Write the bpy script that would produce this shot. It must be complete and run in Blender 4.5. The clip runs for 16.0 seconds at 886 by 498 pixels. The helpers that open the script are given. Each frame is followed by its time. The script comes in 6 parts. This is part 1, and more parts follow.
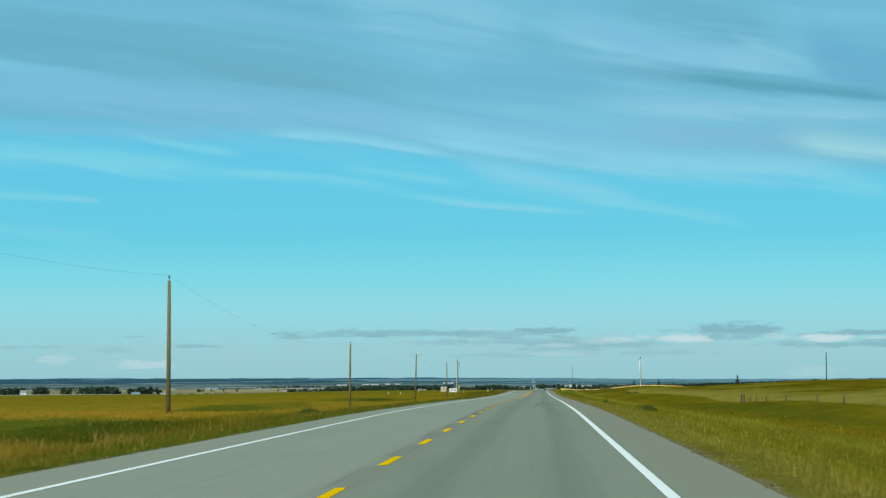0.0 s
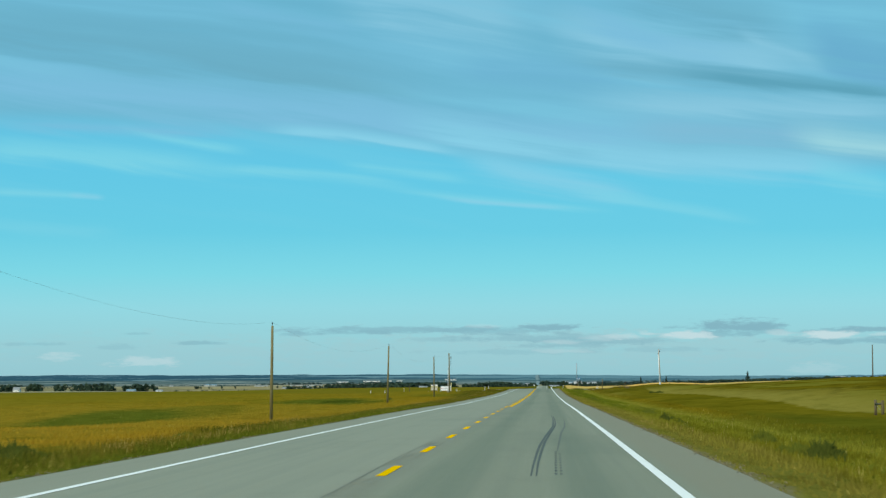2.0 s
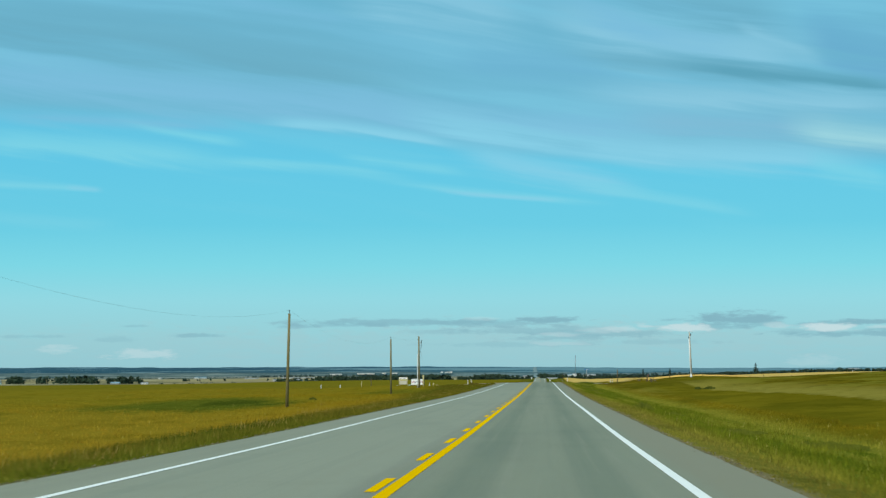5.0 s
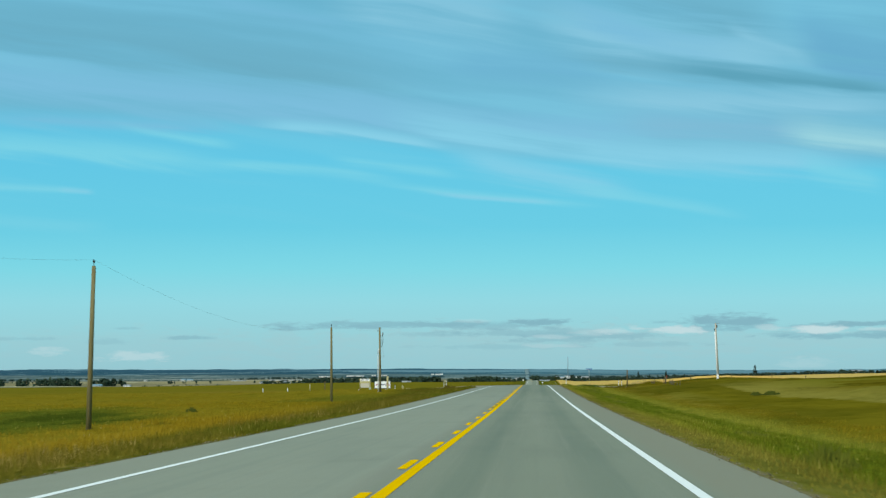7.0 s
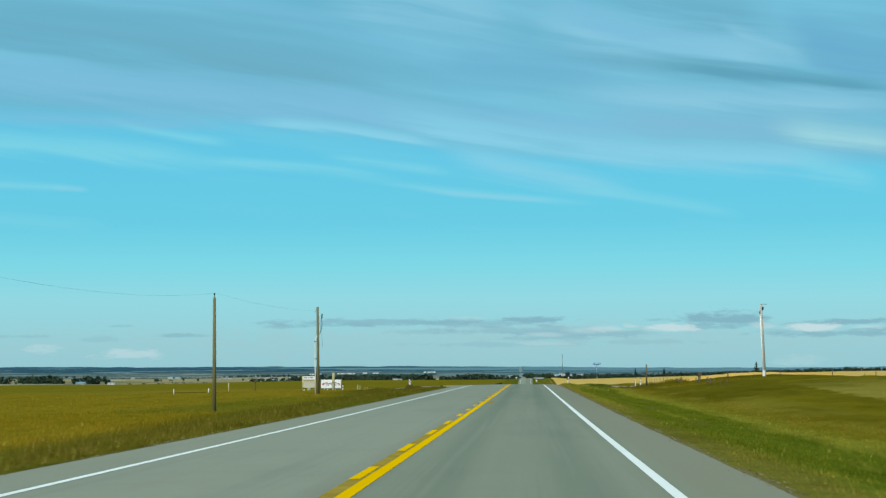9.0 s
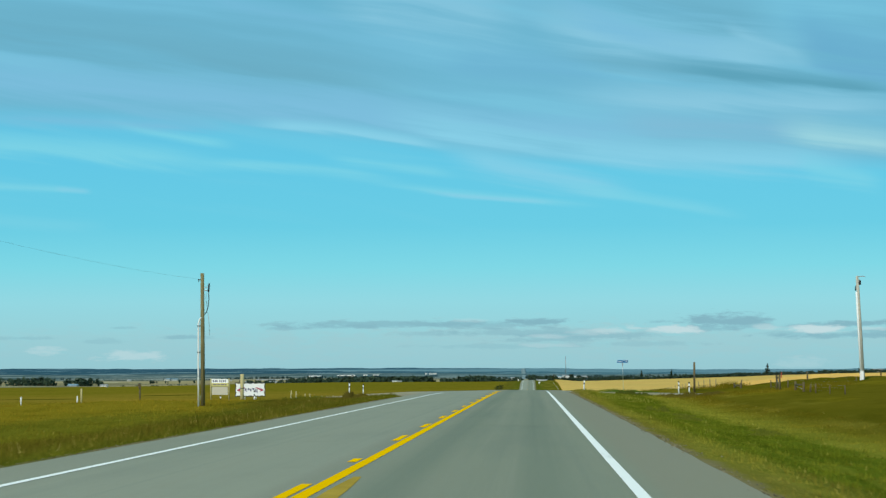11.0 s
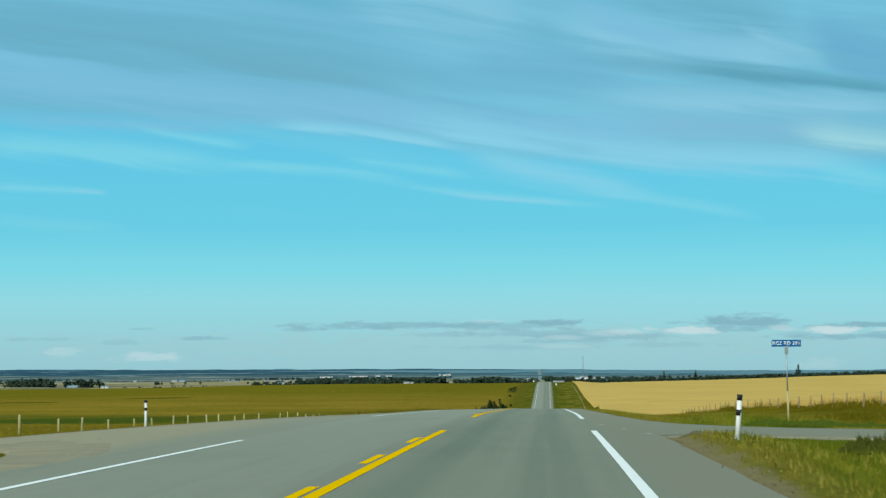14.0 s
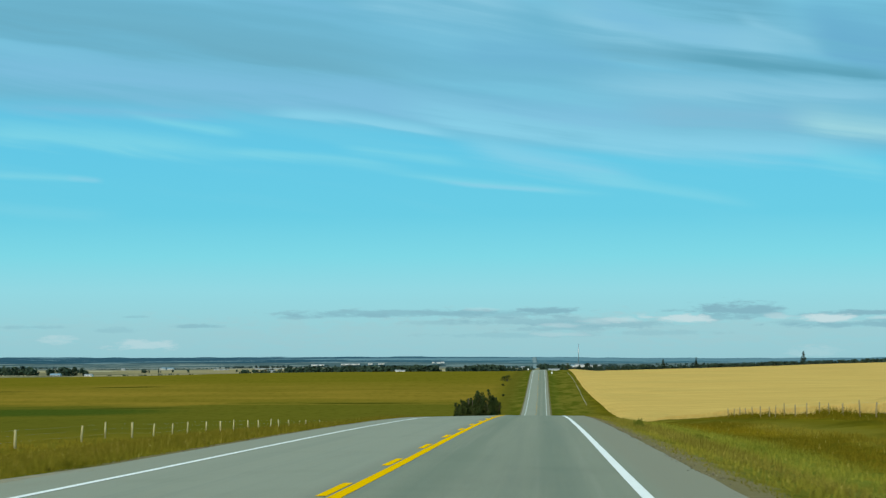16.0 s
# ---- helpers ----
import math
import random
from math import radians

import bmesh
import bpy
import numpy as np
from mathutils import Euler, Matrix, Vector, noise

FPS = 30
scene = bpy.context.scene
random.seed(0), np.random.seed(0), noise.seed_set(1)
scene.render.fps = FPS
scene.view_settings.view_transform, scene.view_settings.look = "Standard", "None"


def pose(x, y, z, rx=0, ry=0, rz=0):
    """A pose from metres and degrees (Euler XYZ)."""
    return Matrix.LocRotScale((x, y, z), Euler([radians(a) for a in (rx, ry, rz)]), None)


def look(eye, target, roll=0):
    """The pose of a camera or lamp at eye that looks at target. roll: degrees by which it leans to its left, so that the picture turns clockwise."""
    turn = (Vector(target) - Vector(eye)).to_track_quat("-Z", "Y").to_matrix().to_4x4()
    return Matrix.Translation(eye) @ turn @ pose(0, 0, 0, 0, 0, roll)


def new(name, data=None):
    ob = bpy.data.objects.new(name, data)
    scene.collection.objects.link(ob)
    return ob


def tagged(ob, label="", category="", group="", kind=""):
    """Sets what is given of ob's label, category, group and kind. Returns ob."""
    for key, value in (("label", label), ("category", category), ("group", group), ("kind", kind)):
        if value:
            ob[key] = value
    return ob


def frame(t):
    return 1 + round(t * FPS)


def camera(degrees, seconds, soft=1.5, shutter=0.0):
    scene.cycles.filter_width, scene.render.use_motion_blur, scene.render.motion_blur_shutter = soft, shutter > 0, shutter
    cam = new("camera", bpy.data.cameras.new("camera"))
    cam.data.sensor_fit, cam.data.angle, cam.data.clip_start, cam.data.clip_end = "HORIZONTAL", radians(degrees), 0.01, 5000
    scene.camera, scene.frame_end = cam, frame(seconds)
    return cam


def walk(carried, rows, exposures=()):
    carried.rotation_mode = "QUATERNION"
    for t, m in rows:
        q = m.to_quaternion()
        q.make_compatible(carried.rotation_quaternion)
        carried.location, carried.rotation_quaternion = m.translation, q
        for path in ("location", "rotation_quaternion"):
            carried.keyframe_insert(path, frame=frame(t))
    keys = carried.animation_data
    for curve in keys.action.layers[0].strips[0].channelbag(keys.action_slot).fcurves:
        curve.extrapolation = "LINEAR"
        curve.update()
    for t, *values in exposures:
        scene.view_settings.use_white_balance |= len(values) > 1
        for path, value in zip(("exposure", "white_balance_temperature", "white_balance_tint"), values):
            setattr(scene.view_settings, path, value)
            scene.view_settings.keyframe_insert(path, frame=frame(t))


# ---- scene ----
FOV = 25.37
EYE = 1.2305     # metres over the crown of the road
cam = camera(FOV, 16.0, soft=1.34, shutter=0.2)

# the road's long profile: metres along it, height
PROFILE_Y = [-400, -12, 35, 70, 105, 140, 175, 210, 245, 280, 315, 350, 385, 420, 455, 490, 525, 560, 595, 630, 680, 740, 820, 920, 1000, 1100, 1200, 1300, 1400,
             1500, 1600, 1700, 1800, 1950, 2100, 2400, 2800, 3100, 3500, 4200, 4700, 4990]
PROFILE_Z = [0.6, 0.0, -0.02, -0.05, -0.19, -0.39, -0.61, -0.87, -1.06, -1.25, -1.42, -1.54, -1.63, -1.71, -1.79, -1.89, -2.10, -2.62, -3.21, -3.94, -5.42, -7.40, -10.2, -14.2,
             -17.0, -19.4, -20.1, -19.2, -17.7, -15.8, -13.6, -11.5, -10.2, -9.7, -10.5, -14.5, -18.5, -20.0, -20.8, -19.0, -16.5, -15.0]


def slopes(xs, ys):
    h = np.diff(xs)
    d = np.diff(ys) / h
    m = np.zeros(len(xs))
    m[0], m[-1] = d[0], d[-1]
    w1, w2 = 2 * h[1:] + h[:-1], h[1:] + 2 * h[:-1]
    same = d[:-1] * d[1:] > 0
    m[1:-1][same] = ((w1 + w2)[same]) / (w1[same] / d[:-1][same] + w2[same] / d[1:][same])
    return m


def curve_through(xs, ys):
    xs, ys = np.array(xs, float), np.array(ys, float)
    m = slopes(xs, ys)

    def at(x):
        x = np.clip(np.asarray(x, float), xs[0], xs[-1])
        i = np.clip(np.searchsorted(xs, x) - 1, 0, len(xs) - 2)
        h = xs[i + 1] - xs[i]
        s = (x - xs[i]) / h
        return ((2 * s ** 3 - 3 * s ** 2 + 1) * ys[i] + (s ** 3 - 2 * s ** 2 + s) * h * m[i]
                + (-2 * s ** 3 + 3 * s ** 2) * ys[i + 1] + (s ** 3 - s ** 2) * h * m[i + 1])
    return at


road_z = curve_through(PROFILE_Y, PROFILE_Z)

# seconds, x, y, pitch, yaw: a car's camera over the right-hand lane
ROLL = 0.265
PATH = [
    (0.0, 2.30, 0.00, 3.754, 2.838),
    (0.5, 2.28, 16.39, 3.751, 2.843),
    (1.0, 2.22, 32.79, 3.711, 2.863),
    (1.5, 2.21, 49.19, 3.689, 2.909),
    (2.0, 2.17, 65.59, 3.659, 2.949),
    (2.5, 2.13, 81.99, 3.636, 2.967),
    (3.0, 2.11, 98.39, 3.607, 2.963),
    (3.5, 2.07, 114.80, 3.489, 2.968),
    (4.0, 2.05, 131.21, 3.447, 2.989),
    (4.5, 2.02, 147.62, 3.435, 2.950),
    (5.0, 1.96, 164.04, 3.440, 2.885),
    (5.5, 1.90, 180.45, 3.448, 2.820),
    (6.0, 1.86, 196.87, 3.455, 2.758),
    (6.5, 1.84, 213.29, 3.461, 2.704),
    (7.0, 1.88, 229.72, 3.505, 2.653),
    (7.5, 1.98, 246.14, 3.470, 2.625),
    (8.0, 2.05, 262.57, 3.467, 2.575),
    (8.5, 2.09, 279.00, 3.440, 2.545),
    (9.0, 2.13, 295.43, 3.438, 2.479),
    (9.5, 2.23, 311.87, 3.448, 2.478),
    (10.0, 2.34, 328.31, 3.462, 2.498),
    (10.5, 2.45, 344.75, 3.477, 2.530),
    (11.0, 2.56, 361.19, 3.490, 2.567),
    (11.5, 2.66, 377.63, 3.503, 2.621),
    (12.0, 2.68, 394.08, 3.505, 2.726),
    (12.5, 2.69, 410.53, 3.496, 2.826),
    (13.0, 2.68, 426.98, 3.524, 2.927),
    (13.5, 2.66, 443.44, 3.529, 3.000),
    (14.0, 2.64, 459.89, 3.523, 3.044),
    (14.5, 2.59, 476.35, 3.520, 3.028),
    (15.0, 2.54, 492.81, 3.576, 3.000),
    (15.5, 2.54, 509.28, 3.451, 2.958),
    (16.0, 2.53, 525.74, 3.172, 2.899),
]
walk(cam, [(t, pose(x, y, float(road_z(y)) + EYE, 90 + pitch, ROLL, yaw)) for t, x, y, pitch, yaw in PATH])

# ---------------------------------------------------------------- node helpers


def node(nt, kind, links=None, operation="", data_type=""):
    n = nt.nodes.new(kind)
    if operation:
        n.operation = operation
    if data_type:
        n.data_type = data_type
    for key, value in (links or {}).items():
        socket = n.inputs[key]
        if isinstance(value, bpy.types.NodeSocket):
            nt.links.new(value, socket)
        else:
            socket.default_value = value
    return n


def mth(nt, op, a, b=0.0, c=0.0, clamp=False):
    n = nt.nodes.new("ShaderNodeMath")
    n.operation, n.use_clamp = op, clamp
    for i, value in enumerate((a, b, c)):
        if isinstance(value, bpy.types.NodeSocket):
            nt.links.new(value, n.inputs[i])
        else:
            n.inputs[i].default_value = value
    return n.outputs[0]


def mix(nt, fac, a, b, blend="MIX"):
    n = nt.nodes.new("ShaderNodeMix")
    n.data_type, n.blend_type = "RGBA", blend
    for i, value in ((0, fac), (6, a), (7, b)):
        if isinstance(value, bpy.types.NodeSocket):
            nt.links.new(value, n.inputs[i])
        elif i == 0:
            n.inputs[0].default_value = value
        else:
            n.inputs[i].default_value = (*value[:3], 1)
    return n.outputs[2]


def ramp(nt, fac, stops, ease="LINEAR"):
    n = nt.nodes.new("ShaderNodeValToRGB")
    n.color_ramp.interpolation = ease
    while len(n.color_ramp.elements) < len(stops):
        n.color_ramp.elements.new(0.5)
    for e, (at, col) in zip(n.color_ramp.elements, stops):
        e.position = at
        e.color = (*col, 1) if len(col) == 3 else col
    nt.links.new(fac, n.inputs[0])
    return n.outputs[0]


def step01(nt, value, lo, hi):
    n = nt.nodes.new("ShaderNodeMapRange")
    n.interpolation_type = "SMOOTHSTEP"
    n.inputs[1].default_value, n.inputs[2].default_value = lo, hi
    nt.links.new(value, n.inputs[0])
    return n.outputs[0]


def noise_at(nt, vec, scale, detail=4.0, rough=0.55, lac=2.0):
    n = nt.nodes.new("ShaderNodeTexNoise")
    n.inputs["Scale"].default_value, n.inputs["Detail"].default_value = scale, detail
    n.inputs["Roughness"].default_value, n.inputs["Lacunarity"].default_value = rough, lac
    nt.links.new(vec, n.inputs["Vector"])
    return n.outputs[0]


def stretched(nt, vec, sx, sy, sz=1.0, turn=0.0):
    n = nt.nodes.new("ShaderNodeMapping")
    n.inputs["Scale"].default_value = (sx, sy, sz)
    n.inputs["Rotation"].default_value = (0, 0, radians(turn))
    nt.links.new(vec, n.inputs["Vector"])
    return n.outputs[0]


# ---------------------------------------------------------------- sky and sun

SUN_AZIMUTH, SUN_HEIGHT = 205.0, 40.0   # compass degrees from +y towards +x; degrees up
world = bpy.data.worlds.new("sky")
scene.world = world
world.use_nodes = True
wt = world.node_tree
wt.nodes.clear()
out = wt.nodes.new("ShaderNodeOutputWorld")
back = wt.nodes.new("ShaderNodeBackground")
wt.links.new(back.outputs[0], out.inputs[0])
sky = wt.nodes.new("ShaderNodeTexSky")
sky.sky_type, sky.sun_disc = "NISHITA", False
sky.sun_elevation, sky.sun_rotation = radians(SUN_HEIGHT), radians(SUN_AZIMUTH)
ray_way = wt.nodes.new("ShaderNodeTexCoord").outputs["Generated"]
split = node(wt, "ShaderNodeSeparateXYZ", {0: ray_way})
wx, wy, wz = split.outputs
az = mth(wt, "MULTIPLY", mth(wt, "ARCTAN2", wx, wy), 60.56)      # about degrees, to the right of the road
el = mth(wt, "MULTIPLY", mth(wt, "ARCSINE", wz), 60.56)          # about degrees over the horizon
# clear sky: pale teal at the horizon, cyan above it, bluer overhead
clear = ramp(wt, mth(wt, "DIVIDE", el, 40.0, clamp=True), [
    (0.0, (0.335, 0.600, 0.655)), (0.028, (0.322, 0.648, 0.705)), (0.052, (0.290, 0.695, 0.772)), (0.078, (0.190, 0.685, 0.79)), (0.11, (0.112, 0.605, 0.775)),
    (0.16, (0.100, 0.572, 0.78)), (0.24, (0.13, 0.50, 0.70)), (1.0, (0.07, 0.24, 0.55))])
plane = node(wt, "ShaderNodeCombineXYZ", {0: az, 1: el, 2: 0.0}).outputs[0]
# high cirrus: a veil and long bands that sink to the right
warp = node(wt, "ShaderNodeTexNoise", {"Vector": stretched(wt, plane, 0.07, 0.20), "Scale": 1.0, "Detail": 3.0}).outputs[1]
bent = node(wt, "ShaderNodeVectorMath", {0: warp, 1: (4.0, 1.3, 0.0)}, operation="MULTIPLY").outputs[0]
bent = node(wt, "ShaderNodeVectorMath", {0: plane, 1: bent}, operation="ADD").outputs[0]
bu, bv, _ = node(wt, "ShaderNodeSeparateXYZ", {0: bent}).outputs
bu, bv = mth(wt, "SUBTRACT", bu, 2.0), mth(wt, "SUBTRACT", bv, 0.65)
sheared = node(wt, "ShaderNodeCombineXYZ", {0: bu, 1: mth(wt, "MULTIPLY_ADD", bu, 0.145, bv), 2: 0.0}).outputs[0]
fibre = noise_at(wt, stretched(wt, sheared, 0.085, 1.15), 1.0, 5.0, 0.50)
veil = noise_at(wt, stretched(wt, sheared, 0.045, 0.40), 1.0, 3.0, 0.45)
# the veil's lower edge sinks from left to right
edge_el = mth(wt, "MULTIPLY", ramp(wt, mth(wt, "DIVIDE", mth(wt, "ADD", az, 20.0), 36.0), [(0.077, (0.770,) * 3), (0.161, (0.768,) * 3), (0.323, (0.748,) * 3), (0.414, (0.720,) * 3), (0.482, (0.678,) * 3), (0.536, (0.649,) * 3), (0.656, (0.626,) * 3), (0.775, (0.625,) * 3), (0.886, (0.601,) * 3)]), 10.0)
over = mth(wt, "SUBTRACT", mth(wt, "MULTIPLY_ADD", fibre, 0.5, el), mth(wt, "ADD", edge_el, 0.25))
high = step01(wt, over, -0.30, 0.42)
veil_colour = ramp(wt, mth(wt, "MULTIPLY_ADD", fibre, 0.6, mth(wt, "MULTIPLY", veil, 0.4)), [
    (0.30, (0.132, 0.425, 0.565)), (0.45, (0.150, 0.462, 0.615)), (0.55, (0.175, 0.500, 0.665)), (0.70, (0.215, 0.54, 0.70))])
cloudy = mix(wt, mth(wt, "MULTIPLY", high, 0.92), clear, veil_colour)
wisps = mth(wt, "MULTIPLY", step01(wt, fibre, 0.48, 0.75), step01(wt, el, 3.0, 5.5))
cloudy = mix(wt, mth(wt, "MULTIPLY", wisps, 0.28), cloudy, (0.19, 0.63, 0.775))


def band(base, p0, p1, p2, up, down, colour, amount, fade):
    """A streak of cirrus through three points (azimuth, height), with soft ends; up and down: how far it reaches above and below its line."""
    (a0, e0), (a1, e1), (a2, e2) = p0, p1, p2
    k0, k1 = (e1 - e0) / (a1 - a0), (e2 - e1) / (a2 - a1)
    bow = (k1 - k0) / (a2 - a0)
    tilt = k0 - bow * (a0 + a1)
    line = mth(wt, "MULTIPLY_ADD", mth(wt, "MULTIPLY_ADD", az, bow, tilt), az, e0 - a0 * (tilt + bow * a0))
    off = mth(wt, "ADD", mth(wt, "SUBTRACT", el, line), mth(wt, "MULTIPLY_ADD", strand, (up + down) * 1.1, -(up + down) * 0.55))
    across = mth(wt, "MULTIPLY", step01(wt, off, up * 1.45, -down * 0.2), step01(wt, off, -down * 1.45, up * 0.2))
    soft_end = (a2 - a0) * fade
    along = mth(wt, "MULTIPLY", step01(wt, az, a0, a0 + soft_end), step01(wt, az, a2, a2 - soft_end))
    share = mth(wt, "MULTIPLY", mth(wt, "MULTIPLY", across, along), mth(wt, "MULTIPLY_ADD", strand, amount * 1.2, amount * 0.5))
    return mix(wt, share, base, colour)


strand = noise_at(wt, stretched(wt, sheared, 0.14, 2.3), 1.0, 5.0, 0.58)
LIGHT_ICE, LILAC_ICE, SHADE_ICE, PALE_ICE = (0.245, 0.625, 0.785), (0.200, 0.512, 0.705), (0.138, 0.412, 0.540), (0.250, 0.566, 0.716)
BLUE_ICE, MAUVE_ICE, DARK_ICE, WARM_ICE, CYAN_ICE = (0.130, 0.410, 0.600), (0.215, 0.490, 0.655), (0.092, 0.350, 0.465), (0.335, 0.650, 0.720), (0.192, 0.650, 0.785)
cloudy = band(cloudy, (-21.16, 10.38), (-12.02, 9.85), (-2.11, 8.11), 1.30, 0.73, SHADE_ICE, 0.85, 0.25)
cloudy = band(cloudy, (1.25, 12.27), (4.89, 10.92), (8.31, 10.39), 1.04, 0.70, SHADE_ICE, 0.80, 0.30)
cloudy = band(cloudy, (7.63, 10.41), (9.47, 9.33), (11.97, 8.98), 1.13, 0.78, BLUE_ICE, 0.90, 0.30)
cloudy = band(cloudy, (-3.50, 9.49), (-0.18, 9.25), (3.31, 8.90), 0.61, 0.52, BLUE_ICE, 0.45, 0.30)
cloudy = band(cloudy, (-7.00, 11.97), (-3.14, 11.21), (0.36, 10.58), 1.04, 0.96, PALE_ICE, 0.85, 0.30)
cloudy = band(cloudy, (-1.04, 11.11), (3.14, 9.99), (9.30, 9.42), 0.78, 0.70, PALE_ICE, 0.95, 0.30)
cloudy = band(cloudy, (0.37, 11.52), (3.15, 10.36), (6.76, 9.76), 0.31, 0.52, LILAC_ICE, 0.70, 0.30)
cloudy = band(cloudy, (-19.53, 8.96), (-12.01, 8.49), (-2.46, 7.64), 0.66, 0.73, LILAC_ICE, 0.95, 0.20)
cloudy = band(cloudy, (-8.56, 8.44), (-2.46, 7.59), (5.36, 7.32), 0.52, 0.52, LILAC_ICE, 0.85, 0.30)
cloudy = band(cloudy, (0.17, 8.43), (5.88, 8.14), (12.93, 7.65), 0.45, 0.49, PALE_ICE, 0.90, 0.30)
cloudy = band(cloudy, (1.90, 7.72), (6.21, 7.28), (9.60, 7.29), 0.42, 0.45, MAUVE_ICE, 0.80, 0.30)
cloudy = band(cloudy, (-0.17, 9.70), (4.17, 9.14), (8.78, 8.58), 0.38, 0.21, SHADE_ICE, 0.80, 0.35)
cloudy = band(cloudy, (3.31, 9.30), (7.77, 8.71), (12.28, 8.13), 0.31, 0.26, DARK_ICE, 1.00, 0.30)
cloudy = band(cloudy, (-5.26, 7.94), (-0.71, 7.09), (4.49, 6.56), 0.52, 0.45, LIGHT_ICE, 0.80, 0.30)
cloudy = band(cloudy, (1.03, 6.82), (5.35, 6.44), (10.59, 6.16), 0.52, 0.49, LIGHT_ICE, 0.80, 0.30)
cloudy = band(cloudy, (7.07, 7.28), (9.26, 6.83), (12.25, 6.44), 0.52, 0.31, WARM_ICE, 1.00, 0.35)
cloudy = band(cloudy, (-8.91, 7.51), (-5.61, 7.23), (-2.11, 6.64), 0.28, 0.10, LIGHT_ICE, 1.00, 0.25)
cloudy = band(cloudy, (-3.16, 6.85), (-0.02, 6.06), (3.61, 5.40), 0.35, 0.42, LIGHT_ICE, 0.75, 0.30)
cloudy = band(cloudy, (0.32, 5.78), (3.61, 5.16), (7.03, 4.48), 0.24, 0.24, CYAN_ICE, 0.60, 0.30)
cloudy = band(cloudy, (-13.37, 7.64), (-11.32, 7.20), (-8.73, 6.86), 0.16, 0.14, CYAN_ICE, 0.75, 0.30)
cloudy = band(cloudy, (-18.69, 6.90), (-13.70, 6.58), (-8.91, 6.24), 0.45, 0.28, CYAN_ICE, 0.90, 0.30)
cloudy = band(cloudy, (-11.14, 6.30), (-6.65, 6.12), (-3.52, 5.63), 0.21, 0.21, CYAN_ICE, 0.80, 0.30)
cloudy = band(cloudy, (-6.65, 6.54), (-4.21, 6.23), (-1.94, 5.94), 0.17, 0.17, CYAN_ICE, 0.70, 0.30)
cloudy = band(cloudy, (-5.26, 5.74), (-2.12, 5.35), (2.57, 4.93), 0.16, 0.10, CYAN_ICE, 0.80, 0.30)
cloudy = band(cloudy, (-3.52, 5.46), (-1.42, 5.24), (1.01, 5.08), 0.09, 0.07, LIGHT_ICE, 0.75, 0.30)
cloudy = band(cloudy, (-17.53, 5.57), (-15.21, 5.49), (-13.27, 5.42), 0.14, 0.10, CYAN_ICE, 0.80, 0.30)
cloudy = band(cloudy, (-14.62, 5.49), (-14.03, 5.45), (-13.35, 5.41), 0.10, 0.09, LIGHT_ICE, 0.60, 0.30)
cloudy = band(cloudy, (7.90, 6.23), (9.24, 5.81), (10.91, 5.39), 0.38, 0.38, CYAN_ICE, 0.75, 0.30)
cloudy = band(cloudy, (-17.85, 4.65), (-15.20, 4.43), (-12.50, 4.37), 0.21, 0.21, CYAN_ICE, 0.40, 0.30)
cloudy = band(cloudy, (5.83, 10.47), (7.11, 9.88), (8.79, 9.19), 0.21, 0.24, PALE_ICE, 0.70, 0.30)
cloudy = band(cloudy, (3.15, 10.19), (5.73, 9.70), (8.29, 9.41), 0.21, 0.21, PALE_ICE, 0.50, 0.30)
cloudy = band(cloudy, (-10.65, 11.58), (-8.22, 10.97), (-5.25, 10.61), 0.28, 0.35, LILAC_ICE, 0.45, 0.30)
cloudy = band(cloudy, (-17.22, 7.61), (-14.21, 7.56), (-9.08, 7.39), 0.17, 0.24, LILAC_ICE, 0.60, 0.30)
# low, flat clouds over the horizon
edge = noise_at(wt, stretched(wt, plane, 1.1, 4.6), 1.0, 6.0, 0.68)


def low_cloud(base, a, e, half_a, up, down, colour, amount):
    """A flat-bottomed cloud with a ragged top."""
    da = mth(wt, "DIVIDE", mth(wt, "SUBTRACT", az, a), half_a)
    off = mth(wt, "SUBTRACT", el, e)
    de = mth(wt, "MAXIMUM", mth(wt, "DIVIDE", off, up), mth(wt, "DIVIDE", off, -down))
    d = mth(wt, "SQRT", mth(wt, "ADD", mth(wt, "MULTIPLY", da, da), mth(wt, "MULTIPLY", de, de)))
    d = mth(wt, "ADD", d, mth(wt, "MULTIPLY_ADD", edge, -4.2, 2.1))
    return mix(wt, mth(wt, "MULTIPLY", step01(wt, d, 1.5, 0.45), amount), base, colour)


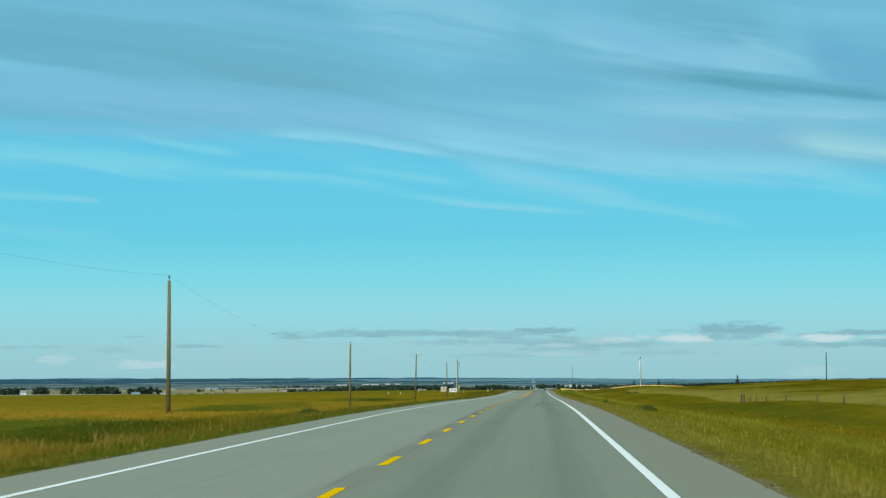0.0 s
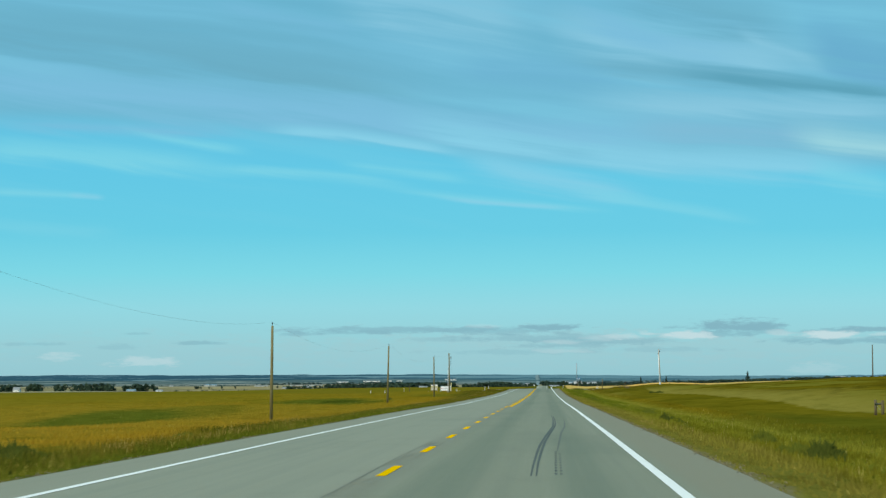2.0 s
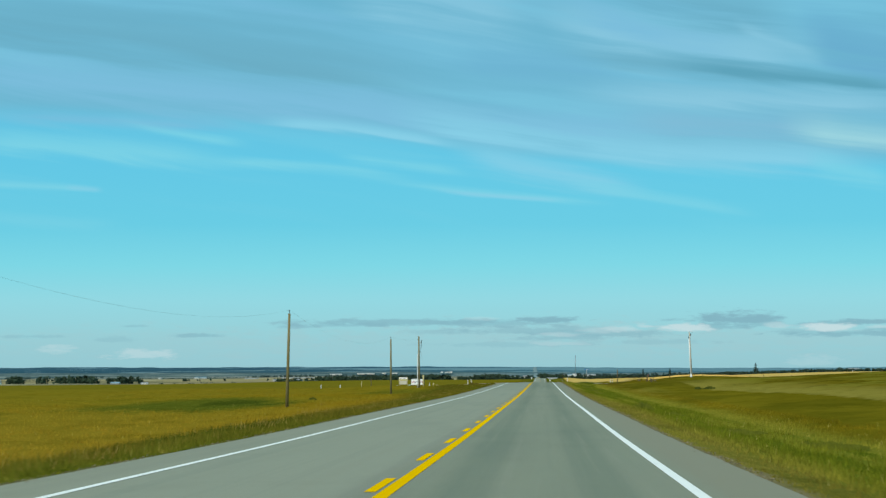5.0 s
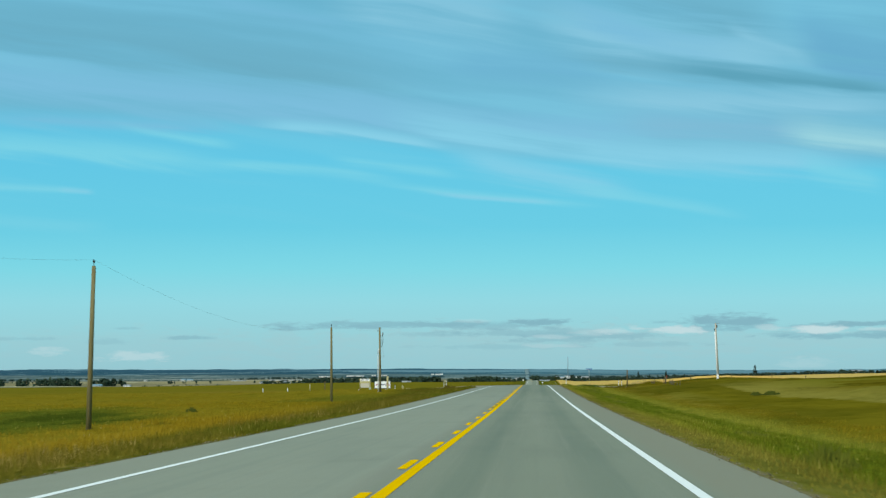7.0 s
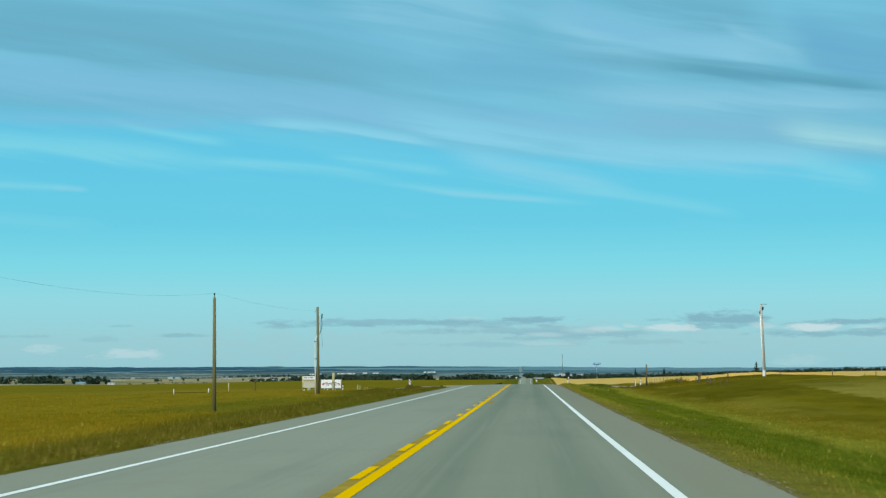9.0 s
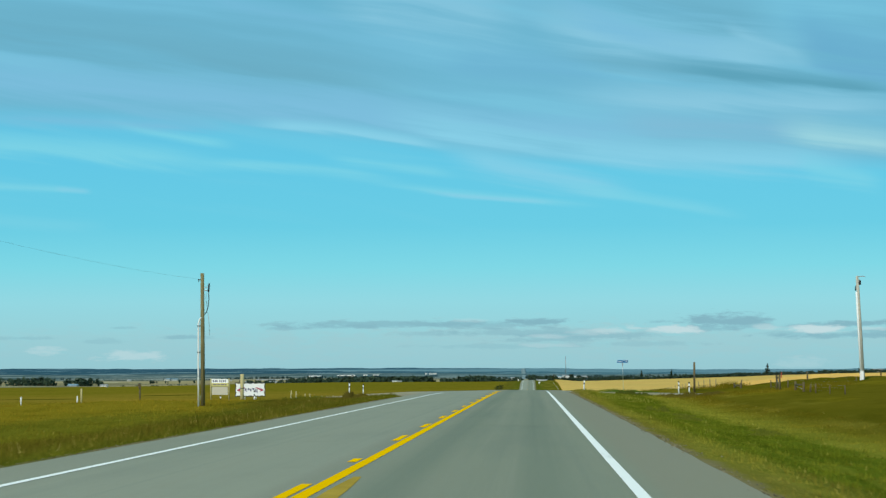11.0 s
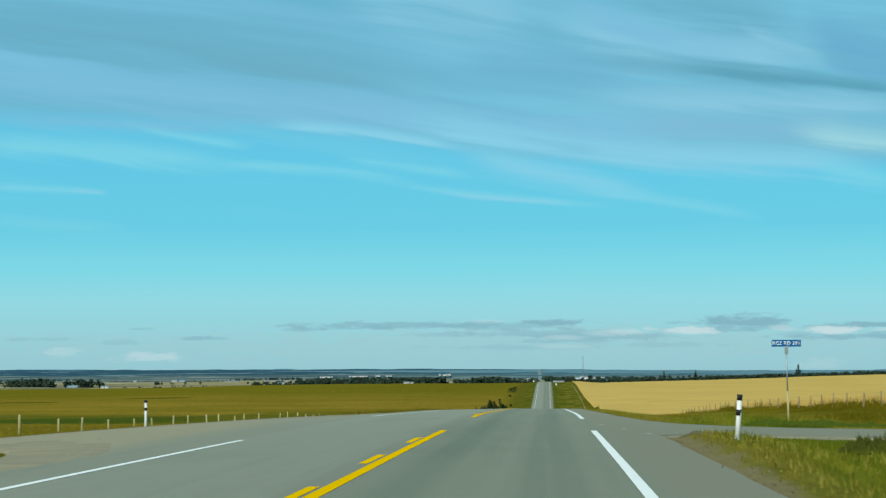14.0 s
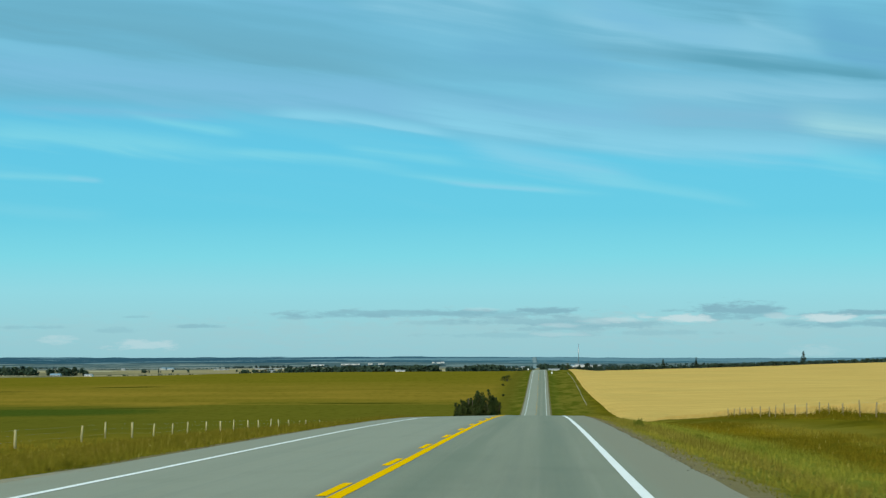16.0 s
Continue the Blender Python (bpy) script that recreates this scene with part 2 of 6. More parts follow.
GREY_CLOUD, WHITE_CLOUD, PALE_CLOUD = (0.215, 0.450, 0.54), (0.60, 0.74, 0.77), (0.37, 0.595, 0.640)
for a, e, ha, up, down, amount in (
        (-1.45, 0.69, 7.30, 0.59, 0.52, 0.34), (6.64, 0.82, 5.74, 0.31, 0.38, 0.38), (-11.80, 0.73, 5.74, 0.45, 0.38, 0.28), (-0.23, 1.07, 3.65, 0.28, 0.24, 0.40)):
    cloudy = low_cloud(cloudy, a, e, ha, up, down, PALE_CLOUD, amount)
for a, e, ha, up, down, amount in (
        (-4.40, 1.38, 2.78, 0.10, 0.09, 0.70), (-5.96, 1.30, 1.22, 0.07, 0.05, 0.50), (-1.45, 1.33, 1.91, 0.14, 0.09, 0.55), (0.38, 1.43, 0.83, 0.10, 0.07, 0.95),
        (-0.23, 1.10, 2.26, 0.14, 0.10, 0.50), (1.84, 1.02, 2.09, 0.10, 0.09, 0.50), (0.72, 0.89, 1.56, 0.09, 0.07, 0.45), (5.97, 1.39, 1.25, 0.23, 0.09, 1.00),
        (5.54, 1.20, 1.04, 0.09, 0.07, 0.60), (6.47, 1.25, 1.30, 0.09, 0.07, 0.60), (3.91, 1.42, 0.38, 0.05, 0.05, 0.60), (9.50, 1.29, 1.30, 0.09, 0.07, 0.95),
        (9.16, 0.95, 1.65, 0.09, 0.07, 0.75), (10.50, 1.09, 0.70, 0.07, 0.09, 0.60), (7.82, 1.01, 0.87, 0.09, 0.07, 0.45)):
    cloudy = low_cloud(cloudy, a, e, ha, up, down, GREY_CLOUD, amount)
for a, e, ha, up, down, amount in (
        (-10.44, 1.00, 0.63, 0.07, 0.05, 0.60), (-7.49, 1.27, 0.66, 0.05, 0.05, 0.50), (-12.48, 1.28, 0.31, 0.05, 0.03, 0.40), (-15.50, 0.98, 0.70, 0.05, 0.05, 0.35),
        (-3.01, 1.08, 1.04, 0.09, 0.07, 0.30), (-0.76, 0.69, 2.09, 0.07, 0.07, 0.30), (3.56, 0.75, 1.91, 0.07, 0.07, 0.30), (-12.99, 0.89, 0.70, 0.09, 0.07, 0.30),
        (6.98, 1.45, 0.43, 0.05, 0.05, 0.50)):
    cloudy = low_cloud(cloudy, a, e, ha, up, down, GREY_CLOUD, amount)
for a, e, ha, up, down, amount in (
        (4.36, 1.14, 0.59, 0.14, 0.09, 0.95), (8.70, 1.13, 0.73, 0.14, 0.09, 1.00), (2.53, 1.15, 0.52, 0.10, 0.07, 0.55), (1.67, 1.09, 0.52, 0.09, 0.07, 0.35),
        (-12.14, 0.39, 0.73, 0.17, 0.10, 0.60), (-14.67, 0.57, 0.45, 0.12, 0.09, 0.45), (7.15, 1.22, 0.45, 0.09, 0.07, 0.50), (0.54, 0.99, 0.52, 0.07, 0.07, 0.40),
        (0.37, 0.70, 0.78, 0.07, 0.05, 0.35), (8.31, 0.12, 0.70, 0.14, 0.10, 0.25), (10.17, 1.16, 0.52, 0.07, 0.05, 0.50), (-1.79, 1.49, 0.52, 0.07, 0.05, 0.25),
        (3.05, 1.22, 0.24, 0.07, 0.05, 0.50)):
    cloudy = low_cloud(cloudy, a, e, ha, up, down, WHITE_CLOUD, amount)
# the physical sky carries a share of the light
sky_part = node(wt, "ShaderNodeMix", {0: 0.10}, data_type="RGBA")
tint = node(wt, "ShaderNodeVectorMath", {0: cloudy, 1: (0.905, 1.0, 1.025)}, operation="MULTIPLY").outputs[0]
wt.links.new(tint, sky_part.inputs[6])
wt.links.new(node(wt, "ShaderNodeVectorMath", {0: sky.outputs[0], 1: (0.1, 0.1, 0.1)}, operation="MULTIPLY").outputs[0], sky_part.inputs[7])
wt.links.new(sky_part.outputs[2], back.inputs[0])
back.inputs[1].default_value = 1.0

sun_data = bpy.data.lights.new("sun", "SUN")
sun_data.energy, sun_data.angle, sun_data.color = 3.2, radians(0.6), (1.0, 0.90, 0.74)
sun = new("sun", sun_data)
sa, sh = radians(SUN_AZIMUTH), radians(SUN_HEIGHT)
sun.matrix_world = look((200 * math.sin(sa) * math.cos(sh), 200 * math.cos(sa) * math.cos(sh), 200 * math.sin(sh)), (0, 0, 0))

# ---------------------------------------------------------------- materials


def material(name, rough=0.8, metal=0.0, spec=0.3):
    m = bpy.data.materials.new(name)
    m.use_nodes = True
    b = m.node_tree.nodes["Principled BSDF"]
    b.inputs["Roughness"].default_value, b.inputs["Metallic"].default_value = rough, metal
    b.inputs["Specular IOR Level"].default_value = spec
    return m, m.node_tree, b


def place(nt):
    return nt.nodes.new("ShaderNodeNewGeometry").outputs["Position"]


def bump(nt, b, height, strength=0.3, distance=0.02):
    n = node(nt, "ShaderNodeBump", {"Strength": strength, "Distance": distance, "Height": height})
    nt.links.new(n.outputs[0], b.inputs["Normal"])


def plain(name, colour, rough=0.7, metal=0.0, scale=6.0, vary=0.25, spec=0.3, bumps=0.15):
    """A painted, wooden or metal surface with stains at two scales."""
    m, nt, b = material(name, rough, metal, spec)
    at = nt.nodes.new("ShaderNodeTexCoord").outputs["Object"]
    big, fine = noise_at(nt, at, scale, 3.0), noise_at(nt, at, scale * 9, 3.0)
    dark = tuple(c * (1 - vary) for c in colour)
    light = tuple(min(1, c * (1 + vary)) for c in colour)
    col = mix(nt, big, dark, light)
    col = mix(nt, mth(nt, "MULTIPLY", fine, 0.4), col, dark)
    nt.links.new(col, b.inputs["Base Color"])
    if bumps:
        bump(nt, b, fine, bumps, 0.01)
    return m


def timber(name, colour):
    m, nt, b = material(name, 0.85)
    at = nt.nodes.new("ShaderNodeTexCoord").outputs["Object"]
    grain = noise_at(nt, stretched(nt, at, 30, 30, 0.8), 1.0, 4.0, 0.6)
    blotch = noise_at(nt, stretched(nt, at, 2, 2, 0.7), 1.0, 3.0)
    col = ramp(nt, grain, [(0.3, tuple(c * 0.55 for c in colour)), (0.55, colour), (0.75, tuple(min(1, c * 1.5) for c in colour))])
    col = mix(nt, mth(nt, "MULTIPLY", step01(nt, blotch, 0.45, 0.7), 0.5), col, tuple(c * 0.6 for c in colour))
    nt.links.new(col, b.inputs["Base Color"])
    bump(nt, b, grain, 0.5, 0.01)
    return m


def make_asphalt(name="asphalt", loose=0.0):
    m, nt, b = material(name, 0.82, 0, 0.25)
    at = place(nt)
    fine = noise_at(nt, at, 55.0, 3.0, 0.7)
    mid = noise_at(nt, stretched(nt, at, 1.6, 0.25), 1.0, 4.0)
    big = noise_at(nt, stretched(nt, at, 0.5, 0.03), 1.0, 4.0)
    x, along, _ = node(nt, "ShaderNodeSeparateXYZ", {0: at}).outputs
    base = ramp(nt, fine, [(0.25, (0.182, 0.178, 0.118)), (0.5, (0.240, 0.233, 0.154)), (0.8, (0.302, 0.298, 0.205))])
    base = mix(nt, mth(nt, "MULTIPLY", step01(nt, mid, 0.35, 0.75), 0.30), base, (0.254, 0.256, 0.165))
    base = mix(nt, mth(nt, "MULTIPLY", step01(nt, big, 0.40, 0.70), 0.30), base, (0.186, 0.204, 0.132))
    # wheel tracks polished darker
    lane = mth(nt, "ABSOLUTE", mth(nt, "SUBTRACT", mth(nt, "ABSOLUTE", x), 1.85))
    track = step01(nt, mth(nt, "ABSOLUTE", mth(nt, "SUBTRACT", lane, 0.85)), 0.55, 0.08)
    ours = step01(nt, x, -0.3, 0.3)      # the lane that is used most
    base = mix(nt, mth(nt, "MULTIPLY", track, mth(nt, "MULTIPLY_ADD", ours, 0.36, 0.12)), base, (0.154, 0.170, 0.110))
    base = mix(nt, mth(nt, "MULTIPLY_ADD", ours, -0.58, 0.58), base, (0.312, 0.301, 0.216))
    streak = noise_at(nt, stretched(nt, at, 3.2, 0.018), 1.0, 4.0, 0.6)
    base = mix(nt, mth(nt, "MULTIPLY", step01(nt, streak, 0.50, 0.66), 0.45), base, (0.86, 0.88, 0.90), "MULTIPLY")
    base = mix(nt, mth(nt, "MULTIPLY", step01(nt, streak, 0.46, 0.34), 0.40), base, (0.272, 0.258, 0.178))
    skim = noise_at(nt, stretched(nt, at, 0.22, 0.20), 1.0, 5.0, 0.7)
    base = mix(nt, mth(nt, "MULTIPLY", step01(nt, skim, 0.54, 0.66), 0.35), base, (0.88, 0.88, 0.86), "MULTIPLY")
    # oil-darkened patches and old skims of seal
    blot = noise_at(nt, stretched(nt, at, 0.35, 0.05), 1.0, 5.0, 0.62)
    base = mix(nt, mth(nt, "MULTIPLY", step01(nt, blot, 0.50, 0.68), 0.5), base, (0.84, 0.86, 0.88), "MULTIPLY")
    # a joint of older, browner binder along the middle, pale and brown shoulders
    seam = step01(nt, mth(nt, "ABSOLUTE", x), 0.42, 0.12)
    base = mix(nt, mth(nt, "MULTIPLY", mth(nt, "MULTIPLY", seam, mid), 0.5), base, (0.20, 0.175, 0.125))
    side = step01(nt, mth(nt, "ABSOLUTE", x), 3.75, 4.1)
    base = mix(nt, mth(nt, "MULTIPLY", side, mth(nt, "MULTIPLY_ADD", ours, 0.62, 0.25)), base, (0.250, 0.222, 0.142))
    # a darker, newer length of surfacing up to the side road
    newer = mth(nt, "MULTIPLY", step01(nt, along, 330.0, 420.0), step01(nt, along, 535.0, 500.0))
    base = mix(nt, newer, base, (0.91, 0.915, 0.91), "MULTIPLY")
    if loose:
        # gravel carried onto it, thicker away from the traffic
        tail = step01(nt, node(nt, "ShaderNodeSeparateXYZ", {0: at}).outputs[1], 534.0, 512.0)
        spread = step01(nt, mth(nt, "MULTIPLY_ADD", big, 2.5, mth(nt, "ABSOLUTE", x)), 6.0, 8.8)
        spread = mth(nt, "MAXIMUM", spread, mth(nt, "MULTIPLY", tail, step01(nt, mth(nt, "MULTIPLY_ADD", big, 1.0, mth(nt, "ABSOLUTE", x)), 5.6, 6.8)))
        base = mix(nt, mth(nt, "MULTIPLY", spread, loose), base, mix(nt, fine, (0.25, 0.205, 0.112), (0.40, 0.330, 0.198)))
    nt.links.new(base, b.inputs["Base Color"])
    bump(nt, b, fine, 0.5, 0.006)
    return m


def make_paint(name, colour, worn):
    m, nt, b = material(name, 0.8, 0, 0.0)
    at = place(nt)
    fine, mid = noise_at(nt, at, 40.0, 3.0, 0.7), noise_at(nt, stretched(nt, at, 6, 0.8), 1.0, 4.0)
    wear = step01(nt, mth(nt, "MULTIPLY_ADD", fine, 0.5, mth(nt, "MULTIPLY", mid, 0.6)), 0.62, 0.80)
    col = mix(nt, mth(nt, "MULTIPLY", mid, 0.25), colour, tuple(c * 0.7 for c in colour))
    nt.links.new(mix(nt, mth(nt, "MULTIPLY", wear, worn), col, (0.17, 0.17, 0.15)), b.inputs["Base Color"])
    bump(nt, b, fine, 0.3, 0.004)
    return m


def make_gravel():
    m, nt, b = material("gravel", 0.95, 0, 0.1)
    at = place(nt)
    v = node(nt, "ShaderNodeTexVoronoi", {"Vector": at, "Scale": 22.0})
    big = noise_at(nt, at, 0.6, 4.0)
    worn = noise_at(nt, stretched(nt, at, 0.35, 1.1), 1.0, 5.0, 0.65)
    col = mix(nt, v.outputs["Color"], (0.240, 0.202, 0.125), (0.400, 0.340, 0.220))
    col = mix(nt, mth(nt, "MULTIPLY", big, 0.5), col, (0.215, 0.188, 0.122))
    # fines washed together in pale drifts, darker where wheels have packed it
    col = mix(nt, mth(nt, "MULTIPLY", step01(nt, worn, 0.54, 0.66), 0.55), col, (0.405, 0.320, 0.180))
    col = mix(nt, mth(nt, "MULTIPLY", step01(nt, worn, 0.46, 0.36), 0.55), col, (0.205, 0.188, 0.132))
    nt.links.new(col, b.inputs["Base Color"])
    bump(nt, b, v.outputs["Distance"], 0.7, 0.02)
    return m


def oval(nt, x, y, cx, cy, rx, ry_, wob, turn=0.0):
    """1 inside an uneven oval on the ground, 0 outside it."""
    c, n = math.cos(radians(turn)), math.sin(radians(turn))
    dx, dy = mth(nt, "SUBTRACT", x, cx), mth(nt, "SUBTRACT", y, cy)
    u = mth(nt, "DIVIDE", mth(nt, "MULTIPLY_ADD", dx, c, mth(nt, "MULTIPLY", dy, n)), rx)
    v = mth(nt, "DIVIDE", mth(nt, "MULTIPLY_ADD", dy, c, mth(nt, "MULTIPLY", dx, -n)), ry_)
    d = mth(nt, "SQRT", mth(nt, "ADD", mth(nt, "MULTIPLY", u, u), mth(nt, "MULTIPLY", v, v)))
    return step01(nt, mth(nt, "MULTIPLY_ADD", wob, 0.9, d), 1.65, 1.05)


def growth(nt, at):
    """The colour of what grows: straw, ditch grass, weeds and hay lie in strips along the road, fields in broad bands beyond."""
    x, y, z = node(nt, "ShaderNodeSeparateXYZ", {0: at}).outputs
    tuft = noise_at(nt, stretched(nt, at, 0.9, 0.45), 1.0, 5.0, 0.60)
    patch = noise_at(nt, stretched(nt, at, 0.16, 0.035), 1.0, 4.0, 0.55)
    wide = noise_at(nt, stretched(nt, at, 0.010, 0.026), 1.0, 5.0, 0.6)
    streak = noise_at(nt, stretched(nt, at, 0.009, 0.022), 1.0, 5.0, 0.6)
    swath = noise_at(nt, stretched(nt, at, 0.016, 0.042, 1, 16.0), 1.0, 4.0, 0.58)
    clump = noise_at(nt, stretched(nt, at, 1.7, 0.75), 1.0, 5.0, 0.68)
    strip = noise_at(nt, stretched(nt, at, 1.1, 0.018), 1.0, 3.0, 0.5)
    wob = mth(nt, "MULTIPLY_ADD", patch, 2.4, mth(nt, "MULTIPLY_ADD", tuft, 0.9, -1.65))
    # east side, from the shoulder outwards; the ditch grows greener towards the side road
    e = mth(nt, "ADD", x, wob)
    later = step01(nt, y, 70.0, 230.0)
    straw = mix(nt, tuft, (0.115, 0.106, 0.012), (0.215, 0.184, 0.034))
    ditch_a = mix(nt, tuft, (0.104, 0.097, 0.006), (0.186, 0.164, 0.017))
    ditch_b = mix(nt, tuft, (0.073, 0.097, 0.005), (0.127, 0.147, 0.013))
    ditch = mix(nt, later, ditch_a, ditch_b)
    ditch = mix(nt, step01(nt, y, 515.0, 545.0), ditch, mix(nt, tuft, (0.130, 0.150, 0.012), (0.225, 0.225, 0.034)))
    lip = mix(nt, tuft, (0.150, 0.152, 0.012), (0.240, 0.222, 0.030))
    sedge = mix(nt, tuft, (0.112, 0.088, 0.004), (0.165, 0.128, 0.008))
    dark_sedge = mix(nt, tuft, (0.088, 0.074, 0.005), (0.138, 0.112, 0.009))
    sedge = mix(nt, step01(nt, y, 330.0, 440.0), sedge, dark_sedge)
    lea = mix(nt, step01(nt, swath, 0.51, 0.56), (0.150, 0.110, 0.006), (0.176, 0.150, 0.015))
    lea = mix(nt, mth(nt, "MULTIPLY", step01(nt, wide, 0.52, 0.60), 0.7), lea, (0.122, 0.088, 0.005))
    # wheel ruts and old swaths curve over the pasture
    rut = step01(nt, mth(nt, "ABSOLUTE", mth(nt, "SUBTRACT", swath, 0.5)), 0.034, 0.008)
    lea = mix(nt, mth(nt, "MULTIPLY", rut, 0.8), lea, (0.072, 0.056, 0.004))
    sedge = mix(nt, mth(nt, "MULTIPLY", step01(nt, patch, 0.46, 0.60), 0.6), sedge, (0.185, 0.142, 0.009))
    sedge = mix(nt, mth(nt, "MULTIPLY", step01(nt, wide, 0.50, 0.60), 0.5), sedge, (0.078, 0.072, 0.004))
    east = mix(nt, step01(nt, mth(nt, "MULTIPLY_ADD", step01(nt, y, 515.0, 550.0), -1.3, mth(nt, "MULTIPLY_ADD", later, 0.7, e)), 6.3, 7.6), straw, ditch)
    east = mix(nt, mth(nt, "MULTIPLY", step01(nt, strip, 0.50, 0.62), 0.55), east, lip)
    east = mix(nt, mth(nt, "MULTIPLY", step01(nt, e, 9.9, 10.8), mth(nt, "MULTIPLY_ADD", later, 0.5, 0.45)), east, lip)
    east = mix(nt, step01(nt, mth(nt, "MULTIPLY_ADD", step01(nt, y, 515.0, 545.0), 2.6, e), 10.8, 13.6), east, sedge)
    pale_tuft = mix(nt, tuft, (0.150, 0.130, 0.012), (0.235, 0.190, 0.030))
    east = mix(nt, mth(nt, "MULTIPLY", mth(nt, "MULTIPLY", step01(nt, e, 12.4, 13.6), step01(nt, e, 17.2, 14.8)), mth(nt, "MULTIPLY", step01(nt, patch, 0.42, 0.62), mth(nt, "MULTIPLY", step01(nt, y, 300.0, 380.0), 0.7))), east, pale_tuft)
    east = mix(nt, mth(nt, "MULTIPLY", oval(nt, x, y, 15.0, 135.0, 4.0, 60.0, tuft), 0.6), east, mix(nt, tuft, (0.058, 0.070, 0.005), (0.105, 0.112, 0.010)))
    east = mix(nt, mth(nt, "MULTIPLY", mth(nt, "MULTIPLY", step01(nt, e, 20.2, 21.0), step01(nt, y, 450.0, 410.0)), 0.85), east, mix(nt, tuft, (0.215, 0.172, 0.026), (0.310, 0.250, 0.050)))
    east = mix(nt, mth(nt, "MULTIPLY", step01(nt, e, 22.0, 30.0), step01(nt, y, 500.0, 440.0)), east, lea)
    # west side
    w = mth(nt, "SUBTRACT", wob, x)
    rough = mix(nt, tuft, (0.068, 0.062, 0.007), (0.165, 0.128, 0.019))
    green = mix(nt, tuft, (0.052, 0.072, 0.006), (0.110, 0.128, 0.014))
    hay = mix(nt, tuft, (0.245, 0.150, 0.012), (0.325, 0.205, 0.022))
    paler = mix(nt, tuft, (0.166, 0.128, 0.007), (0.222, 0.166, 0.013))
    hay = mix(nt, mth(nt, "MULTIPLY_ADD", step01(nt, y, 150.0, 380.0), 0.75, 0.15), hay, paler)
    hay = mix(nt, mth(nt, "MULTIPLY", step01(nt, streak, 0.55, 0.68), 0.55), hay, (0.130, 0.122, 0.007))
    hay = mix(nt, mth(nt, "MULTIPLY", step01(nt, wide, 0.50, 0.64), 0.45), hay, (0.212, 0.134, 0.007))
    rough = mix(nt, step01(nt, y, 330.0, 440.0), rough, mix(nt, tuft, (0.062, 0.058, 0.006), (0.122, 0.104, 0.012)))
    west = mix(nt, mth(nt, "MULTIPLY", step01(nt, patch, 0.47, 0.60), 0.55), rough, green)
    west = mix(nt, mth(nt, "MULTIPLY", step01(nt, w, 7.0, 5.9), mth(nt, "MULTIPLY_ADD", step01(nt, y, 190.0, 270.0), -0.5, 0.75)), west, green)
    west = mix(nt, step01(nt, mth(nt, "MULTIPLY_ADD", step01(nt, y, 330.0, 440.0), -5.0, w), 9.0, 13.0), west, hay)
    west = mix(nt, mth(nt, "MULTIPLY", step01(nt, y, 490.0, 560.0), 0.65), west, mix(nt, tuft, (0.118, 0.102, 0.010), (0.168, 0.138, 0.017)))
    for cx, cy, rx, ry_, turn, amount in ((-29.5, 336, 8.5, 44, 4, 0.9), (-16.5, 74, 5.0, 17, 8, 0.9), (-38, 245, 7, 26, 2, 0.9), (-24, 330, 6, 30, 0, 0.7), (-20, 440, 6, 40, 0, 0.6), (-33, 262, 5, 30, 3, 0.45), (-12, 106, 2.6, 22, 0, 0.6)):
        west = mix(nt, mth(nt, "MULTIPLY", oval(nt, x, y, cx, cy, rx, ry_, tuft, turn), amount), west, green)
    for cx, cy, rx, ry_ in ((-13.5, 72, 3.6, 22), (-9.5, 100, 2.0, 16), (-11.0, 152, 2.2, 12), (-9.0, 232, 2.0, 22), (-27.5, 352, 3.4, 10), (-22.5, 337, 2.6, 8)):
        west = mix(nt, mth(nt, "MULTIPLY", oval(nt, x, y, cx, cy, rx, ry_, tuft), 0.8), west, mix(nt, tuft, (0.022, 0.036, 0.004), (0.070, 0.088, 0.009)))
    # the hollow past the crest: green below, golden above, with dark grassed ditches across it
    low = mth(nt, "MULTIPLY", step01(nt, y, 560.0, 680.0), step01(nt, mth(nt, "MULTIPLY_ADD", streak, 150.0, y), 1440.0, 1400.0))
    golden = mix(nt, step01(nt, streak, 0.36, 0.66), (0.205, 0.148, 0.015), (0.280, 0.182, 0.022))
    golden = mix(nt, mth(nt, "MULTIPLY", step01(nt, mth(nt, "MULTIPLY_ADD", wide, 240.0, y), 1620.0, 1800.0), 0.7), golden, (0.150, 0.128, 0.008))
    valley = mix(nt, mth(nt, "MULTIPLY", low, 0.85), golden, (0.112, 0.108, 0.011))
    valley = mix(nt, mth(nt, "MULTIPLY", oval(nt, x, y, -195.0, 1272.0, 60.0, 40.0, tuft), 0.9), valley, (0.052, 0.082, 0.009))
    for cx, cy, rx, ry_ in ((-72.0, 1351.0, 24.0, 5.0), (-222.0, 1577.0, 22.0, 8.0), (-300.0, 1532.0, 40.0, 6.0), (-160.0, 1306.0, 22.0, 5.0), (-330, 1352, 60, 9)):
        valley = mix(nt, mth(nt, "MULTIPLY", oval(nt, x, y, cx, cy, rx, ry_, 0.4), 0.85), valley, (0.045, 0.052, 0.006))
    west = mix(nt, mth(nt, "MULTIPLY", step01(nt, y, 540.0, 760.0), step01(nt, w, 16.0, 24.0)), west, valley)
    field = mix(nt, step01(nt, x, -1.0, 1.0), west, east)
    banks = mth(nt, "MULTIPLY", step01(nt, mth(nt, "MULTIPLY_ADD", step01(nt, x, 1.0, -1.0), 10.0, mth(nt, "ABSOLUTE", x)), 24.0, 17.0), step01(nt, y, 660.0, 900.0))
